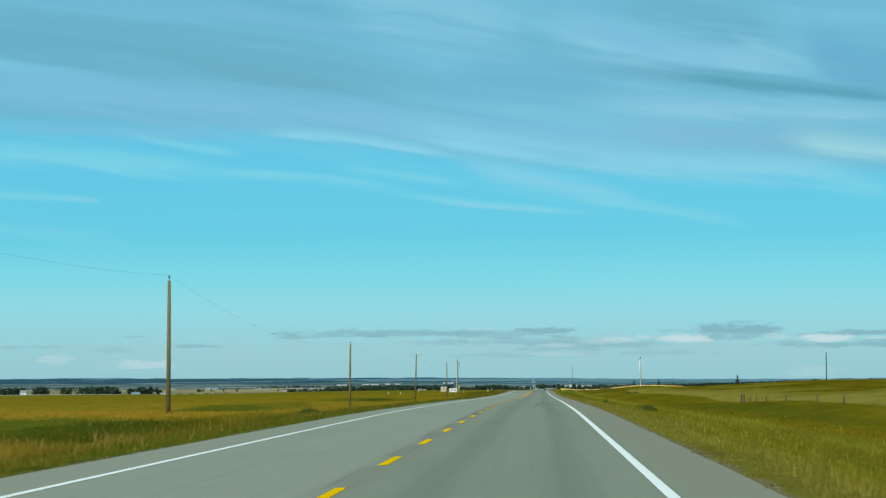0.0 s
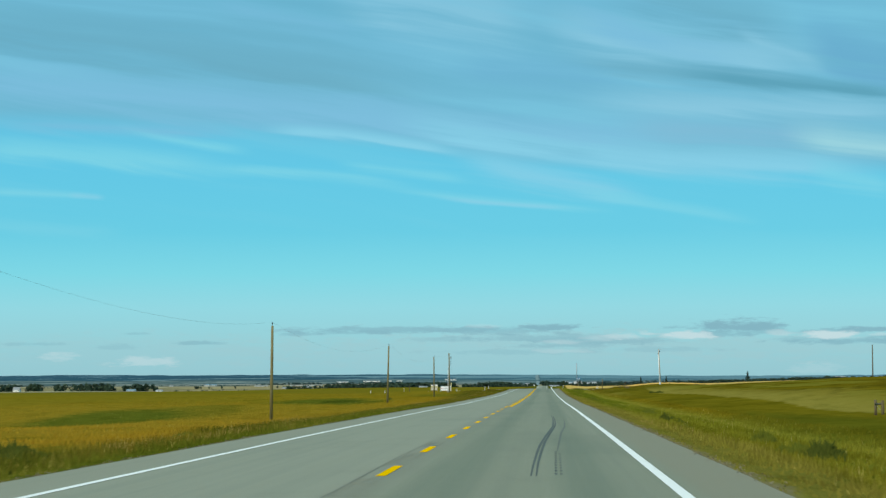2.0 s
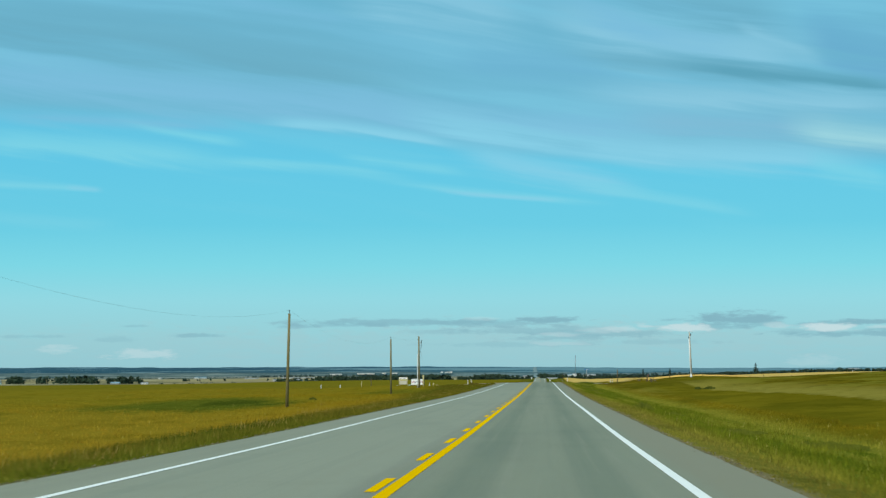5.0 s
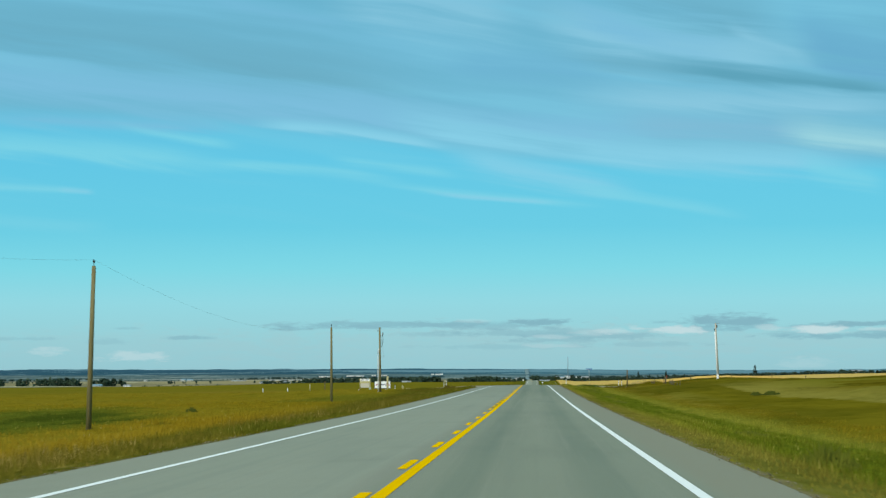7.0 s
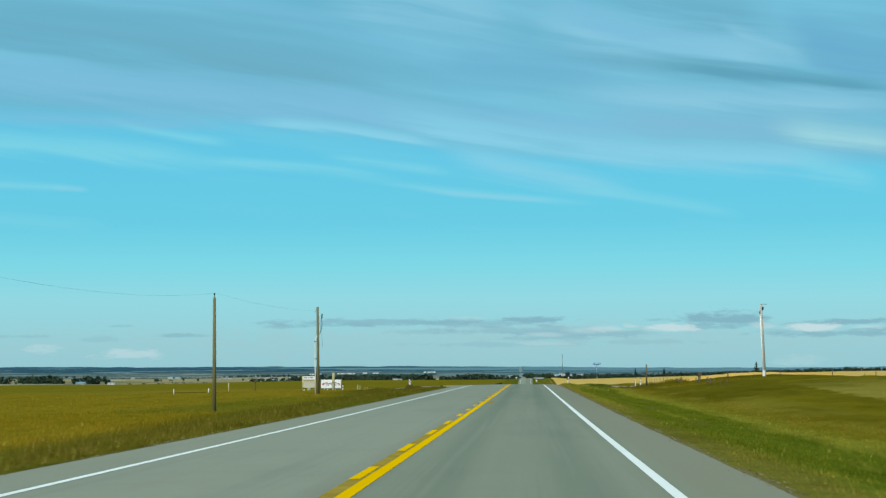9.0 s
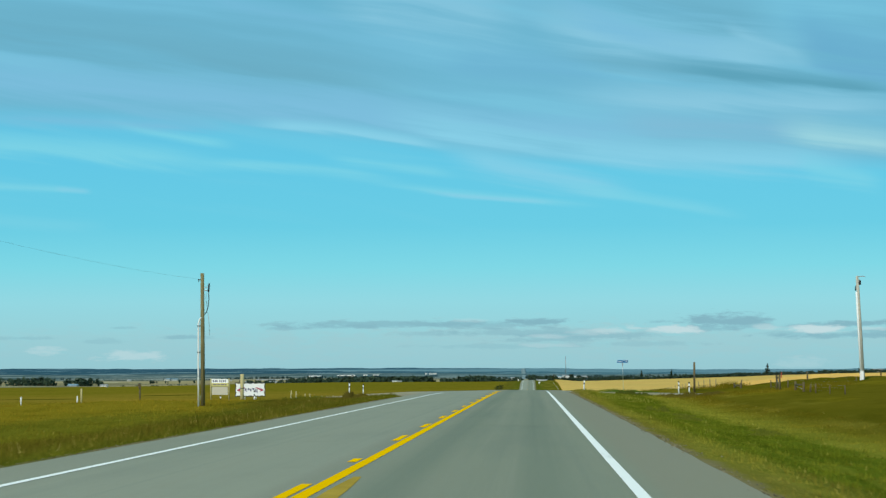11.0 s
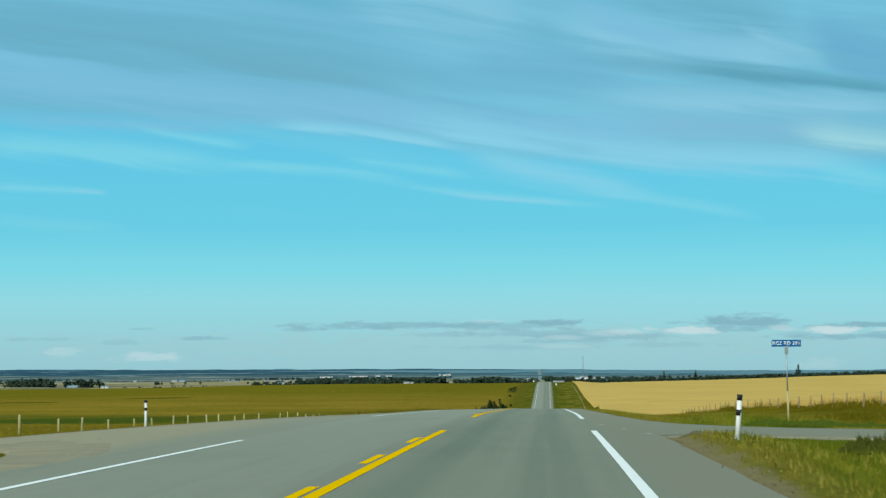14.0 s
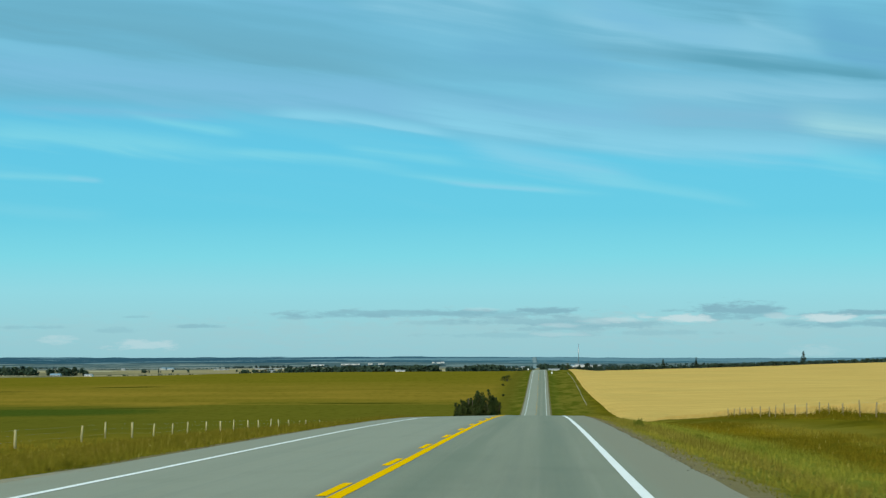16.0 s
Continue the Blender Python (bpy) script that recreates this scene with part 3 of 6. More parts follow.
    field = mix(nt, mth(nt, "MULTIPLY", banks, 0.85), field, mix(nt, step01(nt, mth(nt, "MULTIPLY_ADD", mth(nt, "ABSOLUTE", x), 0.012, mth(nt, "MULTIPLY_ADD", wide, 0.4, patch)), 0.70, 0.98), (0.078, 0.094, 0.008), (0.172, 0.146, 0.020)))
    # rough verges: green clumps and the shade between tussocks of straw, both painted dark
    verge = mth(nt, "MULTIPLY", step01(nt, mth(nt, "ABSOLUTE", x), 15.0, 8.0), step01(nt, y, 700.0, 560.0))
    field = mix(nt, mth(nt, "MULTIPLY", mth(nt, "MULTIPLY", step01(nt, clump, 0.50, 0.66), verge), mth(nt, "MULTIPLY_ADD", step01(nt, x, 4.0, -4.0), 0.30, 0.45)), field, (0.42, 0.52, 0.38), "MULTIPLY")
    dry = mth(nt, "MULTIPLY", mth(nt, "MULTIPLY", step01(nt, clump, 0.46, 0.33), step01(nt, patch, 0.60, 0.40)), step01(nt, x, 4.0, -4.0))
    field = mix(nt, mth(nt, "MULTIPLY", mth(nt, "MULTIPLY", dry, verge), 0.55), field, (0.300, 0.225, 0.055))
    # clumps of darker and of riper growth
    mottle = noise_at(nt, stretched(nt, at, 0.33, 0.11), 1.0, 5.0, 0.66)
    field = mix(nt, mth(nt, "MULTIPLY", step01(nt, mottle, 0.48, 0.66), 0.62), field, (0.66, 0.70, 0.60), "MULTIPLY")
    return field, tuft, x, y


def make_ground():
    """Hay fields, pasture and verges, bare gravelly edges, and the strip fields of the far plain with haze in their
    colours.
    """
    m, nt, b = material("ground", 0.95, 0, 0.0)
    at = place(nt)
    field, tuft, x, y = growth(nt, at)
    fine = noise_at(nt, at, 5.0, 5.0, 0.65)
    edge_ = mth(nt, "MULTIPLY_ADD", tuft, 1.0, mth(nt, "SUBTRACT", mth(nt, "ABSOLUTE", x), mth(nt, "MULTIPLY", step01(nt, y, 330.0, 430.0), 0.22)))
    edge_ = mth(nt, "SUBTRACT", edge_, mth(nt, "MULTIPLY", step01(nt, y, 380.0, 480.0), 0.14))
    field = mix(nt, mth(nt, "MULTIPLY", step01(nt, edge_, 5.80, 5.45), 0.9), field, mix(nt, fine, (0.125, 0.100, 0.046), (0.300, 0.245, 0.130)))
    strips = node(nt, "ShaderNodeTexVoronoi", {"Vector": stretched(nt, at, 0.0012, 0.0075, 1, 3.0), "Scale": 1.0})
    pick = node(nt, "ShaderNodeSeparateColor", {0: strips.outputs["Color"]}).outputs[0]
    near_plain = ramp(nt, pick, [(0.0, (0.34, 0.275, 0.14)), (0.22, (0.155, 0.15, 0.085)), (0.34, (0.40, 0.335, 0.185)), (0.52, (0.22, 0.19, 0.105)),
                                 (0.72, (0.30, 0.24, 0.125)), (0.90, (0.48, 0.42, 0.25))], "CONSTANT")
    # farthest strips are greyed and blued: distance haze painted into the fields
    hazed_plain = ramp(nt, pick, [(0.0, (0.175, 0.175, 0.130)), (0.22, (0.085, 0.125, 0.115)), (0.36, (0.26, 0.245, 0.185)), (0.56, (0.145, 0.160, 0.135)),
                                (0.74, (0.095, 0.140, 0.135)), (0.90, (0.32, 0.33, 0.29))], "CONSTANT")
    far = mix(nt, step01(nt, y, 3950.0, 4350.0), near_plain, hazed_plain)
    # east of the road the plain takes a painted teal haze
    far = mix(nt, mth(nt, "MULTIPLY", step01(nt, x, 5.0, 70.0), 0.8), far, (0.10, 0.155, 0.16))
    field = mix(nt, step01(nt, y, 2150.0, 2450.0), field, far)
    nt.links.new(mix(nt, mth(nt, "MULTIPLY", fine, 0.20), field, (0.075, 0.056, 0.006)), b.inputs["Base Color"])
    bump(nt, b, mth(nt, "MULTIPLY_ADD", fine, 0.35, tuft), 0.65, 0.20)
    return m


def sward_normal(nt, b, own):
    """The mean direction of a sward, with a share of each blade's own."""
    mean = node(nt, "ShaderNodeCombineXYZ", {0: -0.15, 1: -0.62, 2: 0.77}).outputs[0]
    face = node(nt, "ShaderNodeVectorMath", {0: nt.nodes.new("ShaderNodeNewGeometry").outputs["Normal"], 1: (own, own, own)}, operation="MULTIPLY").outputs[0]
    both = node(nt, "ShaderNodeVectorMath", {0: mean, 1: face}, operation="ADD").outputs[0]
    nt.links.new(node(nt, "ShaderNodeVectorMath", {0: both}, operation="NORMALIZE").outputs[0], b.inputs["Normal"])


def make_blades(name, lift=0.84, tip=(0.36, 0.31, 0.07), tips=0.03):
    """Grass blades in the colour of their strip, each a little different, some ripened to straw."""
    m, nt, b = material(name, 0.85, 0, 0.0)
    col, tuft, x, y = growth(nt, place(nt))
    pick = nt.nodes.new("ShaderNodeNewGeometry").outputs["Random Per Island"]
    value = mth(nt, "MULTIPLY_ADD", pick, 0.62 * lift, 0.72 * lift)
    col = node(nt, "ShaderNodeVectorMath", {0: col, 1: node(nt, "ShaderNodeCombineXYZ", {0: value, 1: value, 2: value}).outputs[0]}, operation="MULTIPLY").outputs[0]
    ripe = step01(nt, mth(nt, "FRACT", mth(nt, "MULTIPLY", pick, 7.31)), 1.0 - tips, 1.04 - tips)
    col = mix(nt, mth(nt, "MULTIPLY", ripe, 0.7), col, tip)
    nt.links.new(col, b.inputs["Base Color"])
    # thin blades bend every way: light them by the mean direction of the sward
    sward_normal(nt, b, 0.45)
    return m


def make_stalks(name, dark, light):
    m, nt, b = material(name, 0.8, 0, 0.1)
    pick = nt.nodes.new("ShaderNodeNewGeometry").outputs["Random Per Island"]
    nt.links.new(mix(nt, pick, dark, light), b.inputs["Base Color"])
    return m


def make_wheat():
    m, nt, b = material("ripe_wheat", 0.9, 0, 0.0)
    at = place(nt)
    fine = noise_at(nt, at, 3.0, 4.0, 0.7)
    rows_ = noise_at(nt, stretched(nt, at, 0.02, 0.35), 1.0, 4.0, 0.6)
    big = noise_at(nt, stretched(nt, at, 0.006, 0.012), 1.0, 4.0)
    col = ramp(nt, rows_, [(0.3, (0.56, 0.350, 0.090)), (0.55, (0.66, 0.416, 0.114)), (0.75, (0.73, 0.485, 0.138))])
    col = mix(nt, mth(nt, "MULTIPLY", step01(nt, big, 0.42, 0.7), 0.4), col, (0.50, 0.34, 0.095))
    nt.links.new(mix(nt, mth(nt, "MULTIPLY", fine, 0.3), col, (0.33, 0.23, 0.06)), b.inputs["Base Color"])
    bump(nt, b, mth(nt, "MULTIPLY_ADD", fine, 0.5, rows_), 0.7, 0.25)
    return m


def make_leaves(name, dark, light, herb=False):
    m, nt, b = material(name, 0.8, 0, 0.05)

    pick = nt.nodes.new("ShaderNodeNewGeometry").outputs["Random Per Island"]
    patch = noise_at(nt, nt.nodes.new("ShaderNodeTexCoord").outputs["Object"], 0.7, 3.0)
    col = mix(nt, mth(nt, "MULTIPLY_ADD", pick, 0.5, mth(nt, "MULTIPLY", patch, 0.5)), dark, light)
    nt.links.new(col, b.inputs["Base Color"])
    if herb:
        sward_normal(nt, b, 0.7)
    return m


APRON = make_asphalt("apron_asphalt", 0.95)
ASPHALT, GRAVEL, GROUND, WHEAT = make_asphalt(), make_gravel(), make_ground(), make_wheat()
WHITE_PAINT = make_paint("white_road_paint", (0.86, 0.85, 0.79), 0.35)
YELLOW_PAINT = make_paint("yellow_road_paint", (0.86, 0.47, 0.0), 0.12)
OVERSPRAY = plain("yellow_overspray", (0.40, 0.27, 0.045), 0.9, 0, 1.3, 0.6, 0.0)
RUBBER = plain("rubber_mark", (0.105, 0.110, 0.088), 0.8, 0, 2.0, 0.4)
FAINT_RUBBER = plain("faint_rubber_mark", (0.145, 0.152, 0.115), 0.85, 0, 2.0, 0.3)
PALE_WOOD = timber("pale_wood", (0.44, 0.42, 0.35))
BROWN_WOOD = timber("brown_wood", (0.30, 0.235, 0.11))
POLE_WOOD, POST_WOOD, GREY_WOOD = timber("pole_wood", (0.215, 0.180, 0.078)), timber("post_wood", (0.50, 0.43, 0.21)), timber("grey_wood", (0.125, 0.095, 0.045))
GALV, DARK_METAL, WIRE = plain("galvanised_steel", (0.45, 0.47, 0.47), 0.45, 0.7), plain("dark_metal", (0.05, 0.055, 0.06), 0.5, 0.5), plain("weathered_wire", (0.30, 0.34, 0.34), 0.6, 0.2)
WHITE_PLASTIC, BLACK_FILM = plain("white_plastic", (0.80, 0.80, 0.77), 0.5, 0, 8, 0.08), plain("black_film", (0.012, 0.012, 0.012), 0.5)
LEAF, CONIFER, SHELTER = make_leaves("leaf", (0.020, 0.032, 0.010), (0.062, 0.080, 0.020)), make_leaves("conifer", (0.012, 0.022, 0.012), (0.035, 0.050, 0.022)), make_leaves("shelterbelt_leaf", (0.024, 0.044, 0.030), (0.055, 0.085, 0.055))
BARK = timber("bark", (0.09, 0.07, 0.05))
BLADES = make_blades("grass_blades")

# ---------------------------------------------------------------- the lie of the land

SIDE_X = [-2600, -1300, -800, -430, -150, -67, -33, -18, -12, -8.0, -5.7, -4.6, -4.2, 4.2, 4.6, 5.7, 8.0, 11.5, 15.5, 19.4, 28.5, 77, 167, 280, 450, 1000, 2600]
SIDE_Z = [-8, -5.6, -4.4, -3.3, -1.25, -1.0, -0.95, -0.85, -0.75, -0.50, -0.14, -0.09, -0.22, -0.22, -0.09, -0.14, -0.50, -0.72, -0.42, -0.15, 0.72, 2.25, 3.3, 4.2, 4.9, 6, 7]
side_z = curve_through(SIDE_X, SIDE_Z)
CROSS_Y = 510.5      # middle of the side road
SIDE_ROAD_X, SIDE_ROAD_Z = [-140, -40, -18, -10, -5, 5, 11, 16, 28, 67, 150], [-4.6, -3.6, -2.80, -2.25, -2.05, -2.10, -2.20, -2.30, -2.06, -0.95, 0.6]
side_road_z = curve_through(SIDE_ROAD_X, SIDE_ROAD_Z)


# the mouths of the side road: distance out from the highway, then where its near and far edges lie along it
WEST_OUT = [4.9, 5.4, 6.1, 6.8, 7.6, 9.0, 10.5, 13, 18, 40, 150]
WEST_NEAR = [479, 484, 489, 494, 497, 501, 503.5, 505.3, 506.4, 506.6, 506.6]
WEST_FAR = [563, 556, 544, 537, 531, 526, 521.5, 517.5, 514.8, 514.4, 514.4]
EAST_OUT = [4.9, 5.6, 6.3, 7.5, 9.0, 12, 40, 150]
EAST_NEAR = [503.0, 504.2, 504.7, 505.3, 505.9, 506.5, 506.7, 506.7]
EAST_FAR = [532, 520.5, 516.2, 514.8, 514.4, 514.3, 514.3, 514.3]


def side_edges(x):
    """Where the side road's near and far edges lie at x: gravel to the west, asphalt to the east."""
    x = np.asarray(x, float)
    a = np.abs(x)
    near = np.where(x > 0, np.interp(a, EAST_OUT, EAST_NEAR), np.interp(a, WEST_OUT, WEST_NEAR))
    far = np.where(x > 0, np.interp(a, EAST_OUT, EAST_FAR), np.interp(a, WEST_OUT, WEST_FAR))
    return near, far


def ease(v):
    v = np.clip(v, 0, 1)
    return v * v * (3 - 2 * v)


def bed_z(x, y):
    """Height of the side road's bed, which leaves the highway's own slope."""
    join = ease((np.abs(x) - 4.6) / 5.0)
    return (road_z(y) + 0.004 * x - 0.014 * np.abs(x) - 0.005) * (1 - join) + (side_road_z(x) + (road_z(y) - road_z(CROSS_Y)) * (1 - ease((np.abs(x) - 6) / 12))) * join


def land(x, y):
    """Height of the ground."""
    x, y = np.asarray(x, float), np.asarray(y, float)
    a = np.abs(x)
    z = road_z(y) + side_z(x) * (1 - 0.75 * ease((y - 2300) / 900))
    # the east bank stands higher round the side road; the west side dips past it
    z = z + 0.22 * ease((x - 12) / 6) * ease((y - 330) / 110) * (1 - ease((y - 545) / 75)) * (1 - ease((x - 24) / 12))
    z = z - 0.20 * ease((x - 12) / 6) * (1 - ease((x - 30) / 40)) * (1 - ease((y - 180) / 80))
    z = z - 0.22 * ease((-x - 12) / 5) * ease((y - 535) / 25) * (1 - ease((-x - 60) / 60))
    off = ease((a - 9) / 14)
    z = z + off * (0.15 * np.sin(x * 0.11 + y * 0.043) + 0.12 * np.sin(y * 0.061 - x * 0.05 + 1.3) + 0.10 * np.sin(x * 0.23 + 2.0) * np.sin(y * 0.09)) * (1 - 0.6 * ease((y - 440) / 40))
    z = z + ease((a - 5.4) / 3) * 0.04 * (np.sin(x * 1.9 + y * 0.8) + np.sin(y * 1.3 - x * 0.7))
    z = z + ease((y - 2500) / 600) * (1.2 * np.sin(x * 0.006 + y * 0.004) + 0.8 * np.sin(x * 0.011 - y * 0.003))
    z = z + 0.20 * ease((x - 8) / 2) * ease((y - 470) / 22) * (1 - ease((y - 501) / 4)) * (1 - 0.9 * ease((x - 11) / 3)) * (1 - ease((x - 40) / 30))
    z = z + 0.30 * ease((-x - 8) / 4) * (1 - ease((-x - 26) / 10)) * ease((y - 478) / 14) * (1 - ease((y - 501) / 4))
    # the wheat's far shoulder falls away towards the road
    z = z - 3.3 * ease((y - 1450) / 650) * ease((x - 15) / 30) * (1 - 0.75 * ease((x - 60) / 250)) * (1 - ease((y - 2600) / 700))
    z = z - 0.5 * np.exp(-((x - 25) / 6.5) ** 2 - ((y - 405) / 38) ** 2)
    # the hay rolls: a rise, a hollow and a rise along the poles
    roll = 0.28 * np.exp(-((y - 95) / 45) ** 2) - 0.74 * np.exp(-((y - 228) / 48) ** 2) - 0.34 * np.exp(-((y - 425) / 45) ** 2)
    z = z + roll * ease((-x - 9) / 7) * (1 - ease((-x - 70) / 90))
    z = z - 1.4 * ease((x - 29) / 23) * ease((y - 465) / 70) * (1 - ease((y - 1100) / 300))
    z = z - 0.36 * ease((x - 28) / 9) * (1 - ease((x - 44) / 26)) * ease((y - 400) / 70) * (1 - ease((y - 503) / 4))
    z = z + 0.9 * ease((x - 120) / 150) * ease((y - 1300) / 500) * (1 - ease((y - 2150) / 300))
    # the western field and the farm behind it lie lower
    z = z - 1.3 * ease((-x - 180) / 150) * ease((y - 1500) / 300) * (1 - ease((y - 2300) / 400))
    z = z - 2.2 * ease((-x - 450) / 120) * ease((y - 2700) / 250) * (1 - ease((y - 3300) / 300))
    # level shoulders at the corners of the turning
    z = z + 0.21 * ease((x - 5.1) / 0.6) * (1 - ease((x - 8) / 3)) * ease((y - 478) / 14) * (1 - ease((y - 503) / 2))
    z = z + 0.50 * ease((x - 6.5) / 3) * (1 - ease((x - 13) / 5)) * ease((y - 512) / 4) * (1 - ease((y - 528) / 25))
    # fill under the side road
    lo, hi = side_edges(x)
    near = 1 - ease((np.maximum(lo - y, y - hi) - 0.5) / np.where(x > 0, 3.5, 8.0))
    near = near * ease((a - 4.9) / 0.4) * np.where(x > 0, 1 - ease((a - 110) / 30), 1 - ease((a - 16) / 10))
    return z * (1 - near) + (bed_z(x, y) - 0.06) * near


def ground_at(x, y):
    return float(land(x, y))


def road_surface(x, y):
    return road_z(y) + 0.004 * x - 0.014 * np.abs(x)


# ---------------------------------------------------------------- mesh helpers


def mesh_object(name, verts, faces, mat, parent=None, smooth=False):
    me = bpy.data.meshes.new(name)
    me.from_pydata([tuple(v) for v in verts], [], [tuple(f) for f in faces])
    me.materials.append(mat)
    if smooth:
        me.polygons.foreach_set("use_smooth", [True] * len(me.polygons))
    me.update()
    ob = new(name, me)
    ob.parent = parent
    return ob


def array_mesh(name, verts, faces, mat, smooth=False):
    """A mesh from numpy arrays, faces all of one size."""
    me = bpy.data.meshes.new(name)
    n, k = faces.shape
    me.vertices.add(len(verts))
    me.vertices.foreach_set("co", np.ascontiguousarray(verts, dtype=np.float32).ravel())
    me.loops.add(n * k)
    me.loops.foreach_set("vertex_index", np.ascontiguousarray(faces, dtype=np.int32).ravel())
    me.polygons.add(n)
    me.polygons.foreach_set("loop_start", np.arange(0, n * k, k, dtype=np.int32))
    me.polygons.foreach_set("use_smooth", np.full(n, smooth, dtype=bool))
    me.materials.append(mat)
    me.update(calc_edges=True)
    return new(name, me)


def grid_faces(nx, ny):
    i, j = np.meshgrid(np.arange(nx - 1), np.arange(ny - 1))
    a = (j * nx + i).ravel()
    return np.stack([a, a + 1, a + nx + 1, a + nx], 1)


def part(name, bm, mat, parent=None, label=""):
    me = bpy.data.meshes.new(name)
    bm.to_mesh(me)
    bm.free()
    me.materials.append(mat)
    ob = new(name, me)
    ob.parent = parent
    if label:
        tagged(ob, label)
    return ob


def thing(name, x, y, z, label, category, group="", turn=0.0):
    ob = new(name)
    ob.empty_display_size = 0.3
    ob.matrix_world = pose(x, y, z, 0, 0, turn)
    return tagged(ob, label, category, group)


def box(bm, x0, x1, y0, y1, z0, z1, bevel=0.0):
    made = bmesh.ops.create_cube(bm, size=1, matrix=Matrix.LocRotScale(((x0 + x1) / 2, (y0 + y1) / 2, (z0 + z1) / 2), None, (x1 - x0, y1 - y0, z1 - z0)))
    if bevel:
        edges = list({e for v in made["verts"] for e in v.link_edges})
        bmesh.ops.bevel(bm, geom=edges, offset=bevel, segments=2, affect="EDGES", profile=0.5)
    return bm


def tube(bm, points, radii, sides=8, capped=True):
    """A round bar through points."""
    rings = []
    pts = [Vector(p) for p in points]
    for i, p in enumerate(pts):
        way = (pts[min(i + 1, len(pts) - 1)] - pts[max(i - 1, 0)]).normalized()
        side = way.cross(Vector((0, 1, 0)) if abs(way.y) < 0.9 else Vector((1, 0, 0))).normalized()
        up = side.cross(way)
        r = radii[i] if hasattr(radii, "__len__") else radii
        rings.append([bm.verts.new(p + (side * math.cos(a) + up * math.sin(a)) * r) for a in (2 * math.pi * k / sides for k in range(sides))])
    for a, b_ in zip(rings, rings[1:]):
        for k in range(sides):
            f = bm.faces.new((a[k], a[(k + 1) % sides], b_[(k + 1) % sides], b_[k]))
            f.smooth = True
    if capped:
        bm.faces.new(rings[0][::-1])
        bm.faces.new(rings[-1])
    return bm


def rounded(points, radii, sides=8):
    return tube(bmesh.new(), points, radii, sides)


# ---------------------------------------------------------------- ground, roads and markings

gx = np.unique(np.round(np.concatenate([
    np.arange(-30, 30.01, 0.6), [-5.6, -5.2, -4.6, -4.2, 4.2, 4.6, 5.2, 5.6], 30 * 1.13 ** np.arange(1, 37), -30 * 1.13 ** np.arange(1, 37)]), 3))
gx = gx[np.abs(gx) < 2600]
gy = np.concatenate([np.arange(-400, -20, 20), np.arange(-20, 700, 1.5), np.arange(700, 2300, 10), np.arange(2300, 4991, 32.5)])
X, Y = np.meshgrid(gx, gy)
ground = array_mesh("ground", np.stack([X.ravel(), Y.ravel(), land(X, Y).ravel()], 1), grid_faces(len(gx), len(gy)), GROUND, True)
tagged(ground, "rolling prairie of ochre hay and olive pasture with grassy verges", "ground", kind="structure")

def east_edge(y):
    """Where the paving ends on the east side; its edge wanders."""
    return np.interp(y, [-100, 30, 140, 265, 430, 480, 520, 545, 600, 760], [4.95, 4.93, 4.80, 4.86, 5.08, 5.12, 5.05, 4.86, 4.84, 4.95]) + 0.018 * np.sin(y * 0.9) * np.sin(y * 0.23)


ry = np.concatenate([np.arange(-120, 760, 2.0), np.arange(760, 4000, 8.0)])


def road_sheet(name, xs, ys, lift, mat, label, depth=0.25):
    """A slab that follows the road, with closed sides."""
    xs = np.array([xs[0], *xs, xs[-1]])
    XX, YY = np.meshgrid(xs, ys)
    XX[:, -2] = XX[:, -1] = east_edge(ys)
    ZZ = road_surface(XX, YY) + lift
    ZZ[:, 0] -= depth
    ZZ[:, -1] -= depth
    ob = array_mesh(name, np.stack([XX.ravel(), YY.ravel(), ZZ.ravel()], 1), grid_faces(len(xs), len(ys)), mat)
    return tagged(ob, label, "road", kind="structure")


road = road_sheet("road", [-5.05, -4.4, -3.7, -1.85, 0, 1.85, 3.7, 4.4, 5.05], ry, 0.0, ASPHALT, "straight two-lane grey asphalt highway with narrow paved shoulders")


def side_road(name, sign, mat, label, inset=0.0, lift=0.0, reach=120.0, skirt=(0.04, 0.06)):
    xs = np.concatenate([np.arange(4.4, 16, 0.4), np.arange(16, 121, 4.0)])
    xs = xs[xs <= reach]
    vs = np.array([0, *np.linspace(0, 1, 25), 1])
    XX, VV = np.meshgrid(xs, vs)
    lo, hi = side_edges(sign * (XX + max(inset, 0.0)))
    rag = inset * (1 + 0.5 * np.sin(XX * 2.3) + 0.3 * np.sin(XX * 5.1))
    YY = lo + rag + VV * (hi - lo - 2 * rag)
    ZZ = bed_z(sign * XX, YY) - 0.004 + lift
    ZZ = np.where(XX < 4.65, ZZ - 0.03, ZZ)
    # the outermost rows slope down into the grass
    YY[0] -= skirt[0]
    YY[-1] += skirt[0]
    ZZ[0] -= skirt[1]
    ZZ[-1] -= skirt[1]
    faces = grid_faces(len(xs), len(vs))
    ob = array_mesh(name, np.stack([(sign * XX).ravel(), YY.ravel(), ZZ.ravel()], 1), faces if sign > 0 else faces[:, ::-1], mat)
    return tagged(ob, label, "road", kind="structure")


side_road("side_road_east", 1, ASPHALT, "worn asphalt mouth of a range road joining the highway")
side_road("gravel_fringe_east", 1, GRAVEL, "beige dirt edge of the range road", -0.25, -0.02, 60.0, (0.8, 0.18))
side_road("side_road_west", -1, GRAVEL, "tan gravel approach joining the highway", skirt=(0.6, 0.14))
side_road("apron_west", -1, APRON, "grey asphalt apron worn into gravel beside the highway", 1.5, 0.006, 13.0)


